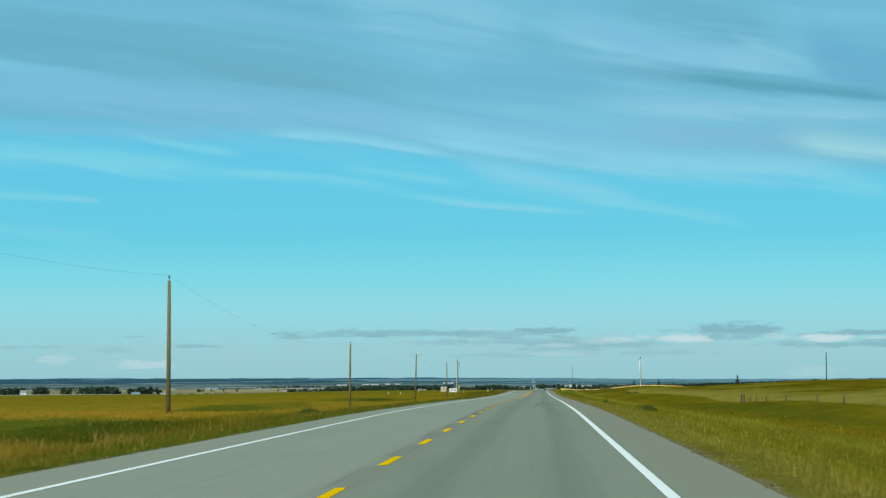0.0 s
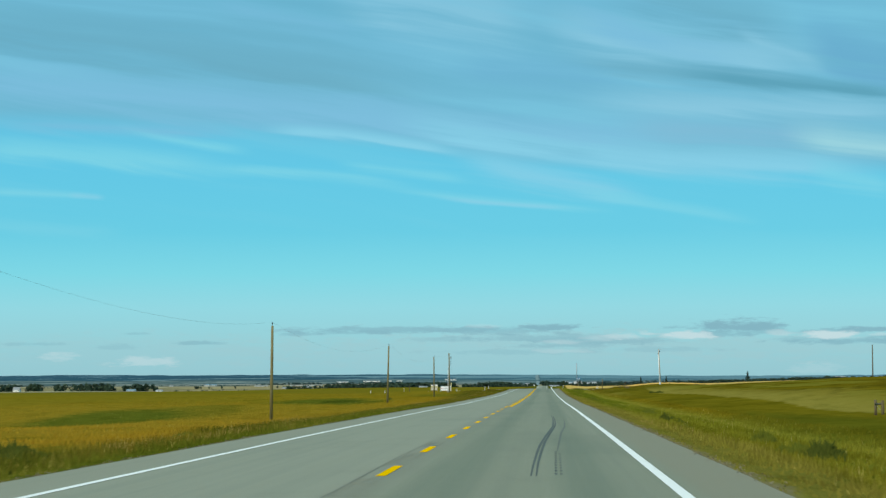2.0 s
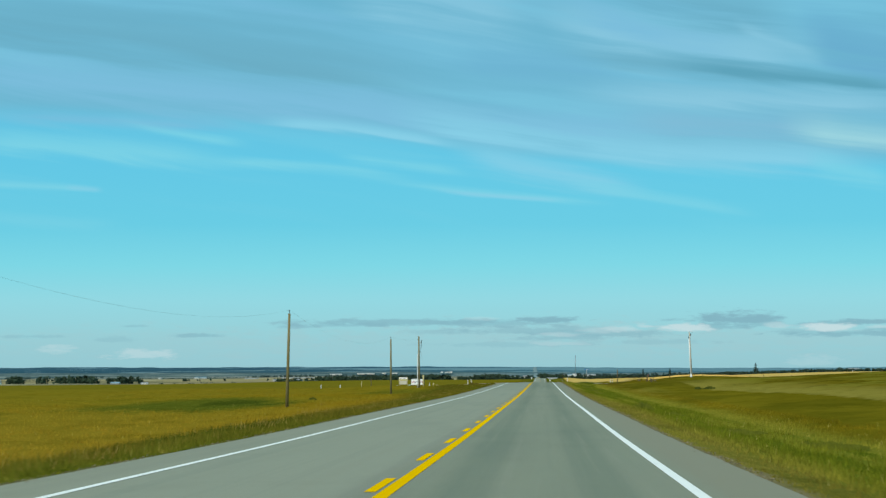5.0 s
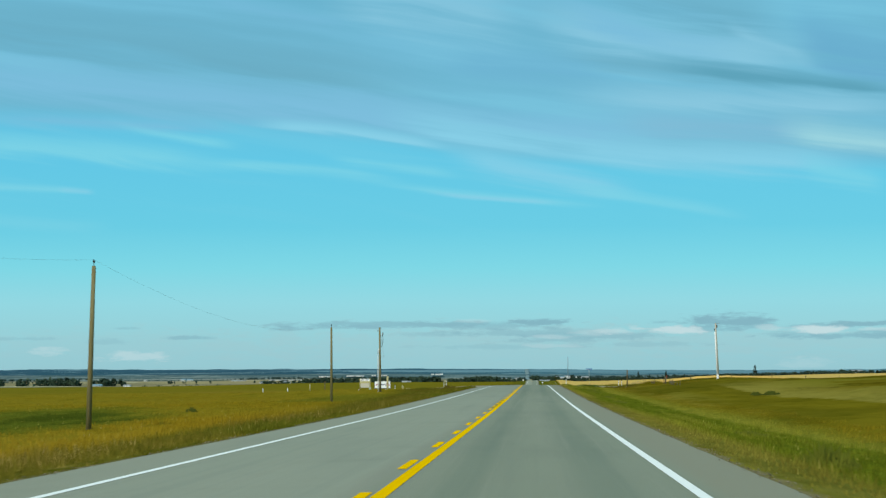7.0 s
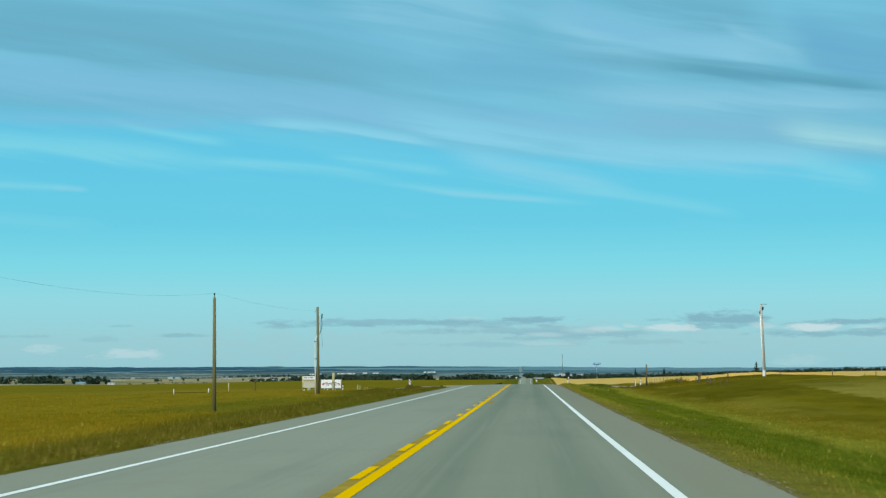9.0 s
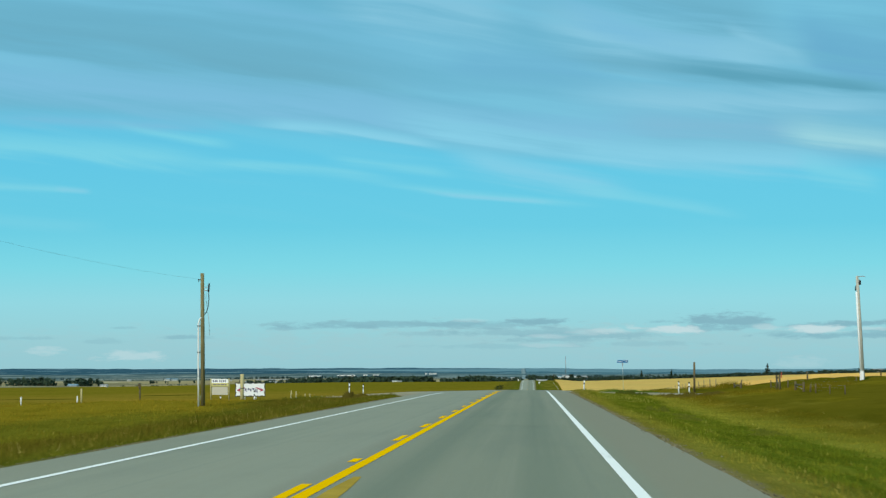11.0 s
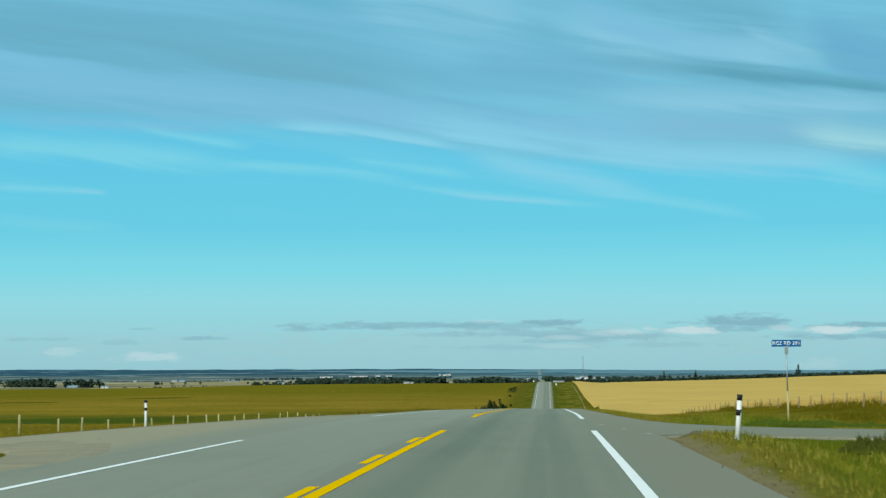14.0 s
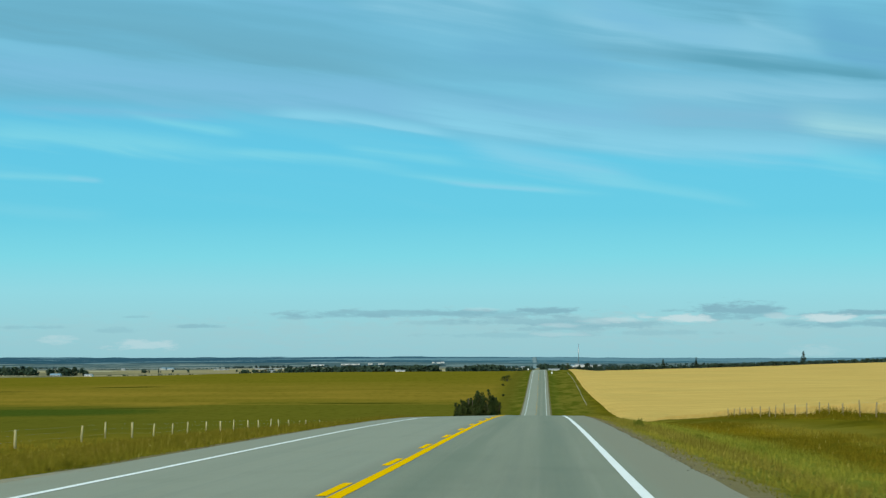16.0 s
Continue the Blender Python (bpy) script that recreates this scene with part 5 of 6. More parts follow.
def banner_sign():
    """A white banner laced to a frame, its edge pulled in between the ties."""
    x, y = -20.9, 525.0
    base = ground_at(x, y)
    top = thing("banner_sign", x, y, base, "white banner with two red arrows on a dark frame", "banner sign", turn=8)
    zt, w, hh = -1.45 - base, 1.20, 1.06
    bm = bmesh.new()
    outline = []
    for (ax, az_), (bx, bz), n in (((-w, 0), (w, 0), 5), ((w, 0), (w, -hh), 2), ((w, -hh), (-w, -hh), 5), ((-w, -hh), (-w, 0), 2)):
        for i in range(n * 6):
            s = i / (n * 6)
            dip = 0.045 * abs(math.sin(math.pi * s * n))
            px, pz = ax + (bx - ax) * s, az_ + (bz - az_) * s
            if ax == bx:
                px -= dip * (1 if px > 0 else -1)
            else:
                pz += dip if az_ < -0.5 else -dip
            outline.append((px, pz))
    front = [bm.verts.new((px, -0.012 - 0.02 * math.cos(px * 1.3), zt + pz)) for px, pz in outline]
    rear = [bm.verts.new((px, 0.0 - 0.02 * math.cos(px * 1.3), zt + pz)) for px, pz in outline]
    bm.faces.new(front[::-1])
    bm.faces.new(rear)
    for i in range(len(front)):
        j = (i + 1) % len(front)
        bm.faces.new((front[i], front[j], rear[j], rear[i]))
    bmesh.ops.recalc_face_normals(bm, faces=bm.faces)
    part("banner", bm, SIGN_WHITE, top, "white vinyl banner")
    for z0 in (zt + 0.02, zt - hh - 0.05):
        part("frame_rail", box(bmesh.new(), -w - 0.05, w + 0.05, 0.01, 0.05, z0, z0 + 0.05, 0.008), DARK_METAL, top, "dark frame")
    for s in (-w - 0.05, w):
        part("frame_side", box(bmesh.new(), s, s + 0.05, 0.01, 0.05, zt - hh, zt + 0.02, 0.008), DARK_METAL, top, "dark frame")
    for s in (-0.80, -0.42, 0.48):
        part("leg", rounded([(s, 0.06, -0.2), (s, 0.06, zt - 0.1)], 0.05, 8), WHITE_PLASTIC, top, "white leg")
    zc = zt - 0.52
    for s in (-1, 1):
        bm = bmesh.new()
        pts = [(s * 1.12, zc - 0.06), (s * 0.82, zc + 0.13), (s * 0.86, zc + 0.05), (s * 0.46, zc + 0.20), (s * 0.46, zc + 0.13), (s * 0.86, zc - 0.06), (s * 0.82, zc - 0.18)]
        f1 = [bm.verts.new((px, -0.046, pz)) for px, pz in pts]
        f2 = [bm.verts.new((px, -0.038, pz)) for px, pz in pts]
        bm.faces.new(f1)
        bm.faces.new(f2[::-1])
        for i in range(7):
            bm.faces.new((f1[i], f2[i], f2[(i + 1) % 7], f1[(i + 1) % 7]))
        bmesh.ops.recalc_face_normals(bm, faces=bm.faces)
        part("arrow", bm, ARROW_RED, top, "red arrow")
    for a, b_, low, up in ((-0.60, -0.55, 0.28, 0.02), (-0.46, -0.36, 0.12, 0.10), (-0.32, -0.28, 0.24, 0.10), (-0.20, -0.06, 0.06, 0.12), (0.00, 0.10, 0.16, 0.08), (0.16, 0.34, 0.04, 0.12), (0.40, 0.46, 0.22, 0.06), (0.52, 0.60, 0.26, 0.0)):
        part("lettering_bar", bar(a, b_, zc - low, zc + up, -0.036), INK, top)
    return top


banner_sign()


def road_name_sign():
    x, y = 9.9, 520.4
    base = ground_at(x, y)
    top = thing("road_name_sign", x, y, base, "blue road name blade with white letters on a thin post", "road sign")
    zc = 0.20 - base
    part("lower_post", rounded([(0.04, 0, -0.2), (0.02, 0, zc - 1.45)], 0.027, 10), POST_WOOD, top, "pale lower post")
    part("upper_post", rounded([(0.02, 0, zc - 1.55), (0.0, 0, zc - 0.26)], 0.020, 10), GALV, top, "thin steel post")
    part("bracket", box(bmesh.new(), -0.05, 0.05, -0.03, 0.03, zc - 0.33, zc - 0.09, 0.01), GALV, top, "steel blade bracket")
    blade = part("blade", box(bmesh.new(), -0.44, 0.44, -0.006, 0.006, zc - 0.105, zc + 0.105, 0.004), SIGN_BLUE, top, "blue name blade")
    text = bpy.data.curves.new("lettering", "FONT")
    text.body, text.size, text.align_x, text.align_y, text.extrude = "RGE RD 281", 0.150, "CENTER", "CENTER", 0.002
    tmp = new("lettering_curve", text)
    me = bpy.data.meshes.new_from_object(tmp.evaluated_get(bpy.context.evaluated_depsgraph_get()))
    bpy.data.objects.remove(tmp)
    bpy.data.curves.remove(text)
    me.materials.clear()
    me.materials.append(SIGN_WHITE)
    letters = new("lettering", me)
    letters.parent = blade
    width = max(v.co.x for v in me.vertices) - min(v.co.x for v in me.vertices)
    letters.matrix_local = pose(0, -0.009, zc, 90, 0, 0) @ Matrix.Diagonal((0.80 / width, 1.0, 1.0, 1.0))
    tagged(letters, "white raised lettering")
    return top


road_name_sign()
for x, y in ((7.9, 1721.0), (-7.4, 1856.0)):
    s_ = thing("far_road_sign", x, y, ground_at(x, y), "small white sign on a post beside the far highway", "road sign")
    part("post", rounded([(0, 0, -0.2), (0, 0, 2.2)], 0.06, 8), GALV, s_)
    part("plate", box(bmesh.new(), -0.45, 0.45, -0.08, -0.06, 1.1, 2.2, 0.02), SIGN_WHITE, s_)

# ---------------------------------------------------------------- marks on the asphalt


def mark(name, pts, width, mat, label, category="road mark", lift=0.004):
    """A thin flat mark along points (x, y) that tapers at both ends."""
    ys_ = []
    for (xa, ya), (xb, yb) in zip(pts, pts[1:]):
        for s in np.linspace(0, 1, 9)[:-1]:
            ys_.append((xa + (xb - xa) * s, ya + (yb - ya) * s))
    ys_.append(pts[-1])
    verts, faces = [], []
    for i, (x, y) in enumerate(ys_):
        w_ = width * (0.35 + 0.65 * math.sin(math.pi * min(1, max(0, (i + 0.6) / len(ys_))))) / 2
        wob = 0.0
        for e in (-w_, w_):
            xx = x + e + wob
            verts.append((xx, y, float(np.interp(y, ry, road_z(ry))) + 0.004 * xx - 0.014 * abs(xx) + lift))
        if i:
            faces.append((2 * i - 2, 2 * i - 1, 2 * i + 1, 2 * i))
    return tagged(mesh_object(name, verts, faces, mat), label, category, kind="structure")


SEAL = plain("crack_seal", (0.175, 0.160, 0.115), 0.8, 0, 3.0, 0.3)
PALE_SCUFF = plain("pale_scuff", (0.36, 0.36, 0.28), 0.9, 0, 4, 0.2, 0.05)
mark("tyre_mark_1", [(1.98, 91.5), (1.99, 94.8), (2.02, 99.5), (2.06, 104.1), (2.17, 111.1), (2.30, 117.5), (2.40, 123.0), (2.44, 130.0), (2.45, 137.0), (2.40, 144.5)], 0.055, RUBBER, "dark curved tyre skid mark in the lane")
mark("tyre_mark_2", [(2.05, 91.5), (2.06, 95.9), (2.10, 100.9), (2.17, 107.2), (2.29, 114.0), (2.42, 120.5), (2.49, 126.0), (2.51, 135.0), (2.47, 141.5)], 0.055, RUBBER, "dark curved tyre skid mark in the lane")
mark("tyre_mark_3", [(2.39, 101.5), (2.45, 106.0), (2.58, 115.5), (2.71, 121.0), (2.77, 126.0), (2.83, 135.0)], 0.05, FAINT_RUBBER, "faint tyre skid mark in the lane")
# a tyre that skipped: two rows of short dabs
dabs = tagged(new("skipping_tyre_mark"), "dotted double skid mark of a bouncing tyre", "road mark", kind="structure")
for row, x0, x1, y_end in ((0, 2.31, 2.36, 101.5), (1, 2.385, 2.425, 100.2)):
    y = 92.0
    while y < y_end:
        s_ = (y - 92.0) / 9.5
        dab = mark("dab", [(x0 + (x1 - x0) * s_, y), (x0 + (x1 - x0) * s_ + 0.003, y + 0.45)], 0.044, RUBBER if row == 0 else FAINT_RUBBER, "")
        for key in list(dab.keys()):
            del dab[key]
        dab.parent = dabs
        y += 0.95
mark("paint_splash", [(0.44, 378.0), (0.50, 381.0), (0.46, 385.0)], 0.22, OVERSPRAY, "faint splash of old yellow paint")
mark("crack_1", [(-0.22, 52), (-0.26, 61), (-0.20, 70), (-0.24, 80), (-0.19, 88), (-0.24, 98), (-0.20, 108)], 0.013, SEAL, "sealed crack running beside the dashes", "road crack")
mark("crack_2", [(-0.20, 40), (-0.26, 45), (-0.22, 50)], 0.012, SEAL, "sealed crack running beside the dashes", "road crack")
for i, (x, y) in enumerate(((4.45, 508.2), (4.85, 504.0), (4.05, 513.2))):
    mark("pale_patch_%d" % (i + 1), [(x, y - 0.4), (x + 0.05, y + 0.4)], 0.15, PALE_SCUFF, "small pale scuff on the asphalt", "road mark")


def gravel_corner():
    """Loose dark gravel worn out of the asphalt at the inside of the turn."""
    rnd_ = np.random.default_rng(31)
    verts, faces = [], []
    ring = 26
    cx, cy, rx, ry_ = 5.85, 501.6, 0.55, 1.9
    for j, s in enumerate((0.02, 0.25, 0.5, 0.75, 1.0)):
        for i in range(ring):
            a = 2 * math.pi * i / ring
            wob = 1 + 0.22 * math.sin(3 * a + 1) + 0.12 * math.sin(7 * a) + rnd_.uniform(-0.08, 0.08)
            px, py = cx + rx * s * wob * math.cos(a), cy + ry_ * s * wob * math.sin(a)
            zz = float(land(px, py)) + 0.02 * math.sin(px * 7) * math.sin(py * 6)
            verts.append((px, py, zz + (0.025 if j < 4 else -0.03)))
    for j in range(4):
        for i in range(ring):
            k_ = (i + 1) % ring
            faces.append((j * ring + i, j * ring + k_, (j + 1) * ring + k_, (j + 1) * ring + i))
    return tagged(mesh_object("gravel_patch_1", verts, faces, DARK_GRAVEL), "dark loose gravel worn into the corner of the turning", "gravel patch", kind="structure")


def edge_stones(name, sign, y0, y1, count, seed, label):
    """Crumbs of asphalt and stones along the paving's edge."""
    rnd_ = np.random.default_rng(seed)
    y = rnd_.uniform(y0, y1, count)
    edge0 = np.where(sign > 0, east_edge(y), 5.03)
    x = sign * (edge0 + rnd_.normal(0.13, 0.10, count))
    lo, hi = side_edges(x)
    keep = (np.maximum(lo - y, y - hi) > 0.3) & (np.sin(y * 0.31 + seed) + np.sin(y * 0.83) + rnd_.uniform(-1, 1, count) > -0.3)
    x, y = x[keep], y[keep]
    z = np.where(np.abs(x) < np.where(sign > 0, east_edge(y), 5.03), road_surface(x, y), land(x, y)) + 0.004
    return stones(name, x, y, z, rnd_, label)


def apron_stones(name, count, seed, label):
    """Gravel thrown about the mouth of the west approach."""
    rnd_ = np.random.default_rng(seed)
    x = -4.7 - 9.0 * rnd_.uniform(0, 1, count) ** 1.6
    lo, hi = side_edges(x)
    y = lo + (hi - lo) * rnd_.uniform(-0.02, 1.02, count)
    keep = np.sin(x * 0.9 + 1.3 * np.sin(y * 0.5)) + np.sin(y * 0.7) + rnd_.uniform(-1.5, 1.5, count) > 0.2
    x, y = x[keep], y[keep]
    return stones(name, x, y, np.where(x > -5.03, road_surface(x, y), bed_z(x, y)) + 0.004, rnd_, label, 0.010, PALE_STONE)


def stones(name, x, y, z, rnd_, label, size=0.018, mat=None):
    """Loose stones as squat octahedra."""
    n = len(x)
    r = 0.006 + size * rnd_.uniform(0, 1, n) ** 2.2
    turn_ = rnd_.uniform(0, 6.28, n)
    cx, cy = np.cos(turn_) * r, np.sin(turn_) * r
    o = np.zeros(n)
    c = np.stack([x, y, z + r * 0.35], 1)
    spokes = [np.stack(p, 1) for p in ((cx, cy, o), (-cy * 0.8, cx * 0.8, o), (-cx, -cy, o), (cy * 0.8, -cx * 0.8, o), (o, o, r * 0.7), (o, o, -r * 0.5))]
    v = np.stack([c + p for p in spokes], 1).reshape(-1, 3)
    tri = np.array([(0, 1, 4), (1, 2, 4), (2, 3, 4), (3, 0, 4), (1, 0, 5), (2, 1, 5), (3, 2, 5), (0, 3, 5)])
    f = (np.arange(n)[:, None, None] * 6 + tri[None]).reshape(-1, 3)
    return tagged(array_mesh(name, v, f, mat or STONE), label, "gravel", kind="stuff")


PALE_STONE = plain("pale_stone", (0.36, 0.31, 0.20), 0.95, 0, 9.0, 0.3)
STONE = make_stalks("loose_stone", (0.075, 0.062, 0.036), (0.290, 0.245, 0.155))
edge_stones("edge_gravel_east", 1, 14, 640, 16000, 41, "loose stones and crumbs along the edge of the paving")
edge_stones("edge_gravel_west", -1, 20, 640, 12000, 42, "loose stones and crumbs along the edge of the paving")
apron_stones("apron_gravel", 6000, 43, "loose stones strewn over the gravel approach")
DARK_GRAVEL = plain("dark_gravel", (0.150, 0.125, 0.075), 0.95, 0, 1.6, 0.5, 0.05, 0.8)
gravel_corner()
# milled rumble strip down the middle, before the no-passing line
rumble = tagged(new("rumble_strip"), "milled rumble grooves along the centre of the road", "rumble strip", kind="structure")
verts = [(-0.30, 0, 0), (0.02, 0, 0), (0.02, 0.14, 0), (-0.30, 0.14, 0)]
groove_mesh = bpy.data.meshes.new("groove")
groove_mesh.from_pydata(verts, [], [(0, 1, 2, 3)])
groove_mesh.materials.append(plain("milled_groove", (0.250, 0.238, 0.165), 0.9, 0, 3, 0.2))
for i in range(180):
    y = -2 + i * 0.6
    if any(y0 - 0.2 < y < y1 + 0.1 for y0, y1 in dash_spans):
        continue
    g = new("groove", groove_mesh)
    g.parent = rumble
    g.location = (0.10, y, float(np.interp(y, ry, road_z(ry))) + 0.0015)

# ---------------------------------------------------------------- trees, bushes and weeds


def leaf_cloud(rnd, centres, count, size, squash=1.0):
    """Small leaf faces scattered in clumps: vertices and quads."""
    n = len(centres)
    c = np.array([p for p, r in centres])
    r = np.array([q for p, q in centres])
    pick = rnd.integers(0, n, count)
    d = rnd.normal(size=(count, 3))
    d /= np.linalg.norm(d, axis=1)[:, None]
    at = c[pick] + d * (r[pick] * rnd.uniform(0.35, 1.0, count) ** 0.5)[:, None] * np.array([1, 1, squash])
    u = rnd.normal(size=(count, 3))
    u /= np.linalg.norm(u, axis=1)[:, None]
    v = np.cross(u, d)
    v /= np.linalg.norm(v, axis=1)[:, None] + 1e-6
    s = size * rnd.uniform(0.6, 1.4, count)[:, None]
    verts = np.stack([at - u * s, at + v * s * 0.6, at + u * s, at - v * s * 0.6], 1).reshape(-1, 3)
    return verts, np.arange(count * 4).reshape(-1, 4)


def tree(name, x, y, height, width, label, category="tree", leaves=1500, leaf=0.22, mat=None, conical=False, seed=1, stems=5, group="", upright=False):
    rnd = np.random.default_rng(seed)
    base = ground_at(x, y)
    top = thing(name, x, y, base, label, category, group)
    bm = bmesh.new()
    tube(bm, [(0, 0, -0.3), (0.05, 0.02, height * 0.35), (0, 0.05, height * 0.8)], [height * 0.03 + 0.03, height * 0.022, height * 0.006], 7)
    centres = []
    if conical:
        for i in range(9):
            s = (i + 0.5) / 9
            rad = width / 2 * (1 - s) * rnd.uniform(0.85, 1.1) + 0.08
            for k_ in range(max(3, int(8 * (1 - s)))):
                a = rnd.uniform(0, 6.28)
                centres.append(((rad * 0.55 * math.cos(a), rad * 0.55 * math.sin(a), height * (0.10 + 0.88 * s)), rad * 0.55 + 0.05))
    elif upright:
        # several stems rise side by side, each ending in a spire
        for i in range(stems):
            a, s = rnd.uniform(0, 6.28), rnd.uniform(0.1, 1.0) ** 0.6
            fx, fy, tip = width * 0.34 * s * math.cos(a), width * 0.34 * s * math.sin(a), height * rnd.uniform(0.62, 1.0) * (1.05 - 0.25 * s)
            tube(bm, [(fx * 0.4, fy * 0.4, -0.2), (fx * 0.8, fy * 0.8, tip * 0.5), (fx * 1.15, fy * 1.15, tip * 0.96)], [height * 0.012, height * 0.008, height * 0.002], 5)
            for q in np.linspace(0.08, 0.97, 12):
                r_ = width * (0.17 * (1 - q) ** 0.6 + 0.05) * rnd.uniform(0.8, 1.2)
                centres.append(((fx * (0.7 + 0.45 * q) + rnd.normal(0, r_ * 0.4), fy * (0.7 + 0.45 * q) + rnd.normal(0, r_ * 0.4), tip * q), r_))
    else:
        for i in range(stems * 4):
            a, s = rnd.uniform(0, 6.28), rnd.uniform(0.0, 1.0) ** 0.6
            zz = rnd.uniform(0.16, 0.92)
            reach = width / 2 * s * (1.15 - abs(zz - 0.42) * 1.25) * rnd.uniform(0.7, 1.05)
            p = (reach * math.cos(a), reach * math.sin(a), height * zz)
            centres.append((p, width * rnd.uniform(0.13, 0.22)))
            if i < stems * 2:
                tube(bm, [(0, 0, height * 0.1), (p[0] * 0.5, p[1] * 0.5, p[2] * 0.65), p], [height * 0.013, height * 0.009, height * 0.003], 5)
        for i in range(stems):
            a = rnd.uniform(0, 6.28)
            centres.append(((width * 0.3 * rnd.uniform(0, 1) * math.cos(a), width * 0.3 * math.sin(a), height * rnd.uniform(0.85, 0.98)), width * 0.07))
    part("trunk", bm, BARK, top)
    v, f = leaf_cloud(rnd, centres, leaves, leaf)
    v[:, 2] = np.maximum(v[:, 2], 0.02)
    crown = array_mesh("crown", v, f, mat or LEAF)
    crown.parent = top
    return top


# willow clump in the hollow beside the far road: one multi-stemmed bush of several trees
for i, (x, y, h_, w_) in enumerate(((-15.4, 1002, 9.4, 5.4), (-13.0, 1006, 10.4, 5.6), (-11.0, 1001, 9.6, 5.2), (-17.4, 1008, 8.0, 4.8), (-14.4, 998, 8.6, 5.4), (-9.4, 1007, 8.6, 4.2))):
    tree("willow", x, y, h_, w_, "dark green willow growing in a roadside clump", "tree", 9000, 0.15, LEAF, False, 20 + i, 11, "willow clump", True)
for i, (x, y, h_, w_) in enumerate(((-17.0, 1620, 3.6, 5.4), (-19.4, 1630, 2.8, 4.0), (-15.5, 1420, 1.0, 1.4), (-18.5, 1560, 1.0, 1.6), (20.5, 1990, 5.0, 4.4))):
    tree("roadside_bush", x, y, h_, w_, "small dark bush beside the far highway", "bush", 700, 0.15, LEAF, False, 40 + i, 5)
# trees along the top of the wheat
for i, (x, y, h_, w_, con) in enumerate(((214, 2140, 12.0, 7.5, True), (112, 2330, 12.0, 6.0, True), (137.2, 2268, 11.5, 4.6, True), (54, 2300, 6.0, 7.0, False), (78, 2320, 5.0, 5.0, False),
                                         (262, 2120, 4.0, 7.0, False), (292, 2105, 4.4, 8.0, False), (350, 2100, 4.6, 8.0, False), (168, 2200, 3.6, 6.0, False), (36, 2020, 6.0, 5.5, False), (42, 2022, 5.2, 6.0, False))):
    tree("spruce" if con else "shelter_tree", x, y, h_, w_, "dark spruce rising out of the shelterbelt" if con else "dark leafy tree behind the wheat", "tree", 600, 0.42, CONIFER if con else SHELTER, con, 60 + i, 5)


# leaves of the farthest trees, distance haze mixed into their green
HAZY = make_leaves("hazed_leaf", (0.036, 0.070, 0.066), (0.065, 0.105, 0.095))


def shelterbelt(name, rows_, seed, low, highest, label, size=3.0, mat=None):
    """A far row of trees as many small uneven clumps. rows_: (x0, y0, x1, y1, number)."""
    rnd = np.random.default_rng(seed)
    all_v, all_f, n = [], [], 0
    for x0, y0, x1, y1, count in rows_:
        for s in np.sort(rnd.uniform(0, 1, count)):
            x, y = x0 + (x1 - x0) * s + rnd.normal(0, 3), y0 + (y1 - y0) * s + rnd.normal(0, 5)
            hh = rnd.uniform(low, highest)
            w_ = hh * rnd.uniform(0.35, 0.75)
            base = ground_at(x, y)
            cs = [((x + rnd.normal(0, w_ * 0.35), y + rnd.normal(0, w_ * 0.3), base + hh * q), w_ * (0.62 - 0.35 * abs(q - 0.45))) for q in (0.12, 0.3, 0.5, 0.68, 0.85)]
            v, f = leaf_cloud(rnd, cs, 64, size * hh / 9)
            v[:, 2] = np.maximum(v[:, 2], base - 0.3)
            all_v.append(v)
            all_f.append(f + n)
            n += len(v)
    ob = array_mesh(name, np.concatenate(all_v), np.concatenate(all_f), mat or SHELTER)
    return tagged(ob, label, "shelterbelt", kind="stuff")


shelterbelt("wheat_shelterbelt", [(130, 2014, 340, 2014, 420), (340, 2014, 620, 2014, 400)], 3, 1.8, 3.2, "low dark shelterbelt along the top of the wheat", 2.4)
shelterbelt("wheat_shelterbelt", [(24, 2016, 190, 2016, 420)], 4, 1.4, 3.4, "dark uneven shelterbelt along the top of the wheat", 2.2)
shelterbelt("farm_shelterbelt", [(-727, 3108, -721, 3110, 5), (-713, 3110, -668, 3115, 30), (-655, 3112, -644, 3114, 4), (-637, 3118, -619, 3116, 11), (-606, 3112, -602, 3112, 3), (-805, 3108, -787, 3112, 12), (-760, 3112, -749, 3112, 4), (-858, 3104, -822, 3102, 22)], 5, 6, 11, "dark trees sheltering a farmyard", 2.0)
shelterbelt("field_hedge", [(-405, 3185, -321, 3190, 50), (-308, 3175, -276, 3180, 46), (-132, 3195, -101, 3190, 30), (-47, 3190, -14, 3190, 34)], 6, 3.0, 7.0, "dark trees and scrub along a far field", 2.3)
shelterbelt("field_wood", [(-345, 3180, -276, 3178, 90), (-276, 3178, -205, 3185, 170), (-200, 3185, -142, 3190, 46), (-101, 3190, -47, 3190, 90), (2, 3195, 36, 3195, 50)], 23, 5.0, 9.5, "dense dark trees standing along a far field", 2.3)
shelterbelt("field_scrub", [(-575, 3125, -330, 3140, 70)], 21, 0.7, 2.0, "low dark scrub along the crest of the fields", 2.0)
shelterbelt("valley_trees", [(-482, 3680, -402, 3690, 26), (-396, 3700, -338, 3700, 14), (-640, 3640, -560, 3650, 12)], 7, 2.6, 4.6, "dark trees scattered over the far valley", 2.0)
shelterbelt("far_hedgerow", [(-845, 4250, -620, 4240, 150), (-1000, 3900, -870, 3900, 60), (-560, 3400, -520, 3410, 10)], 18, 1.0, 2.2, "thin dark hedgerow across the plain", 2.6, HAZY)
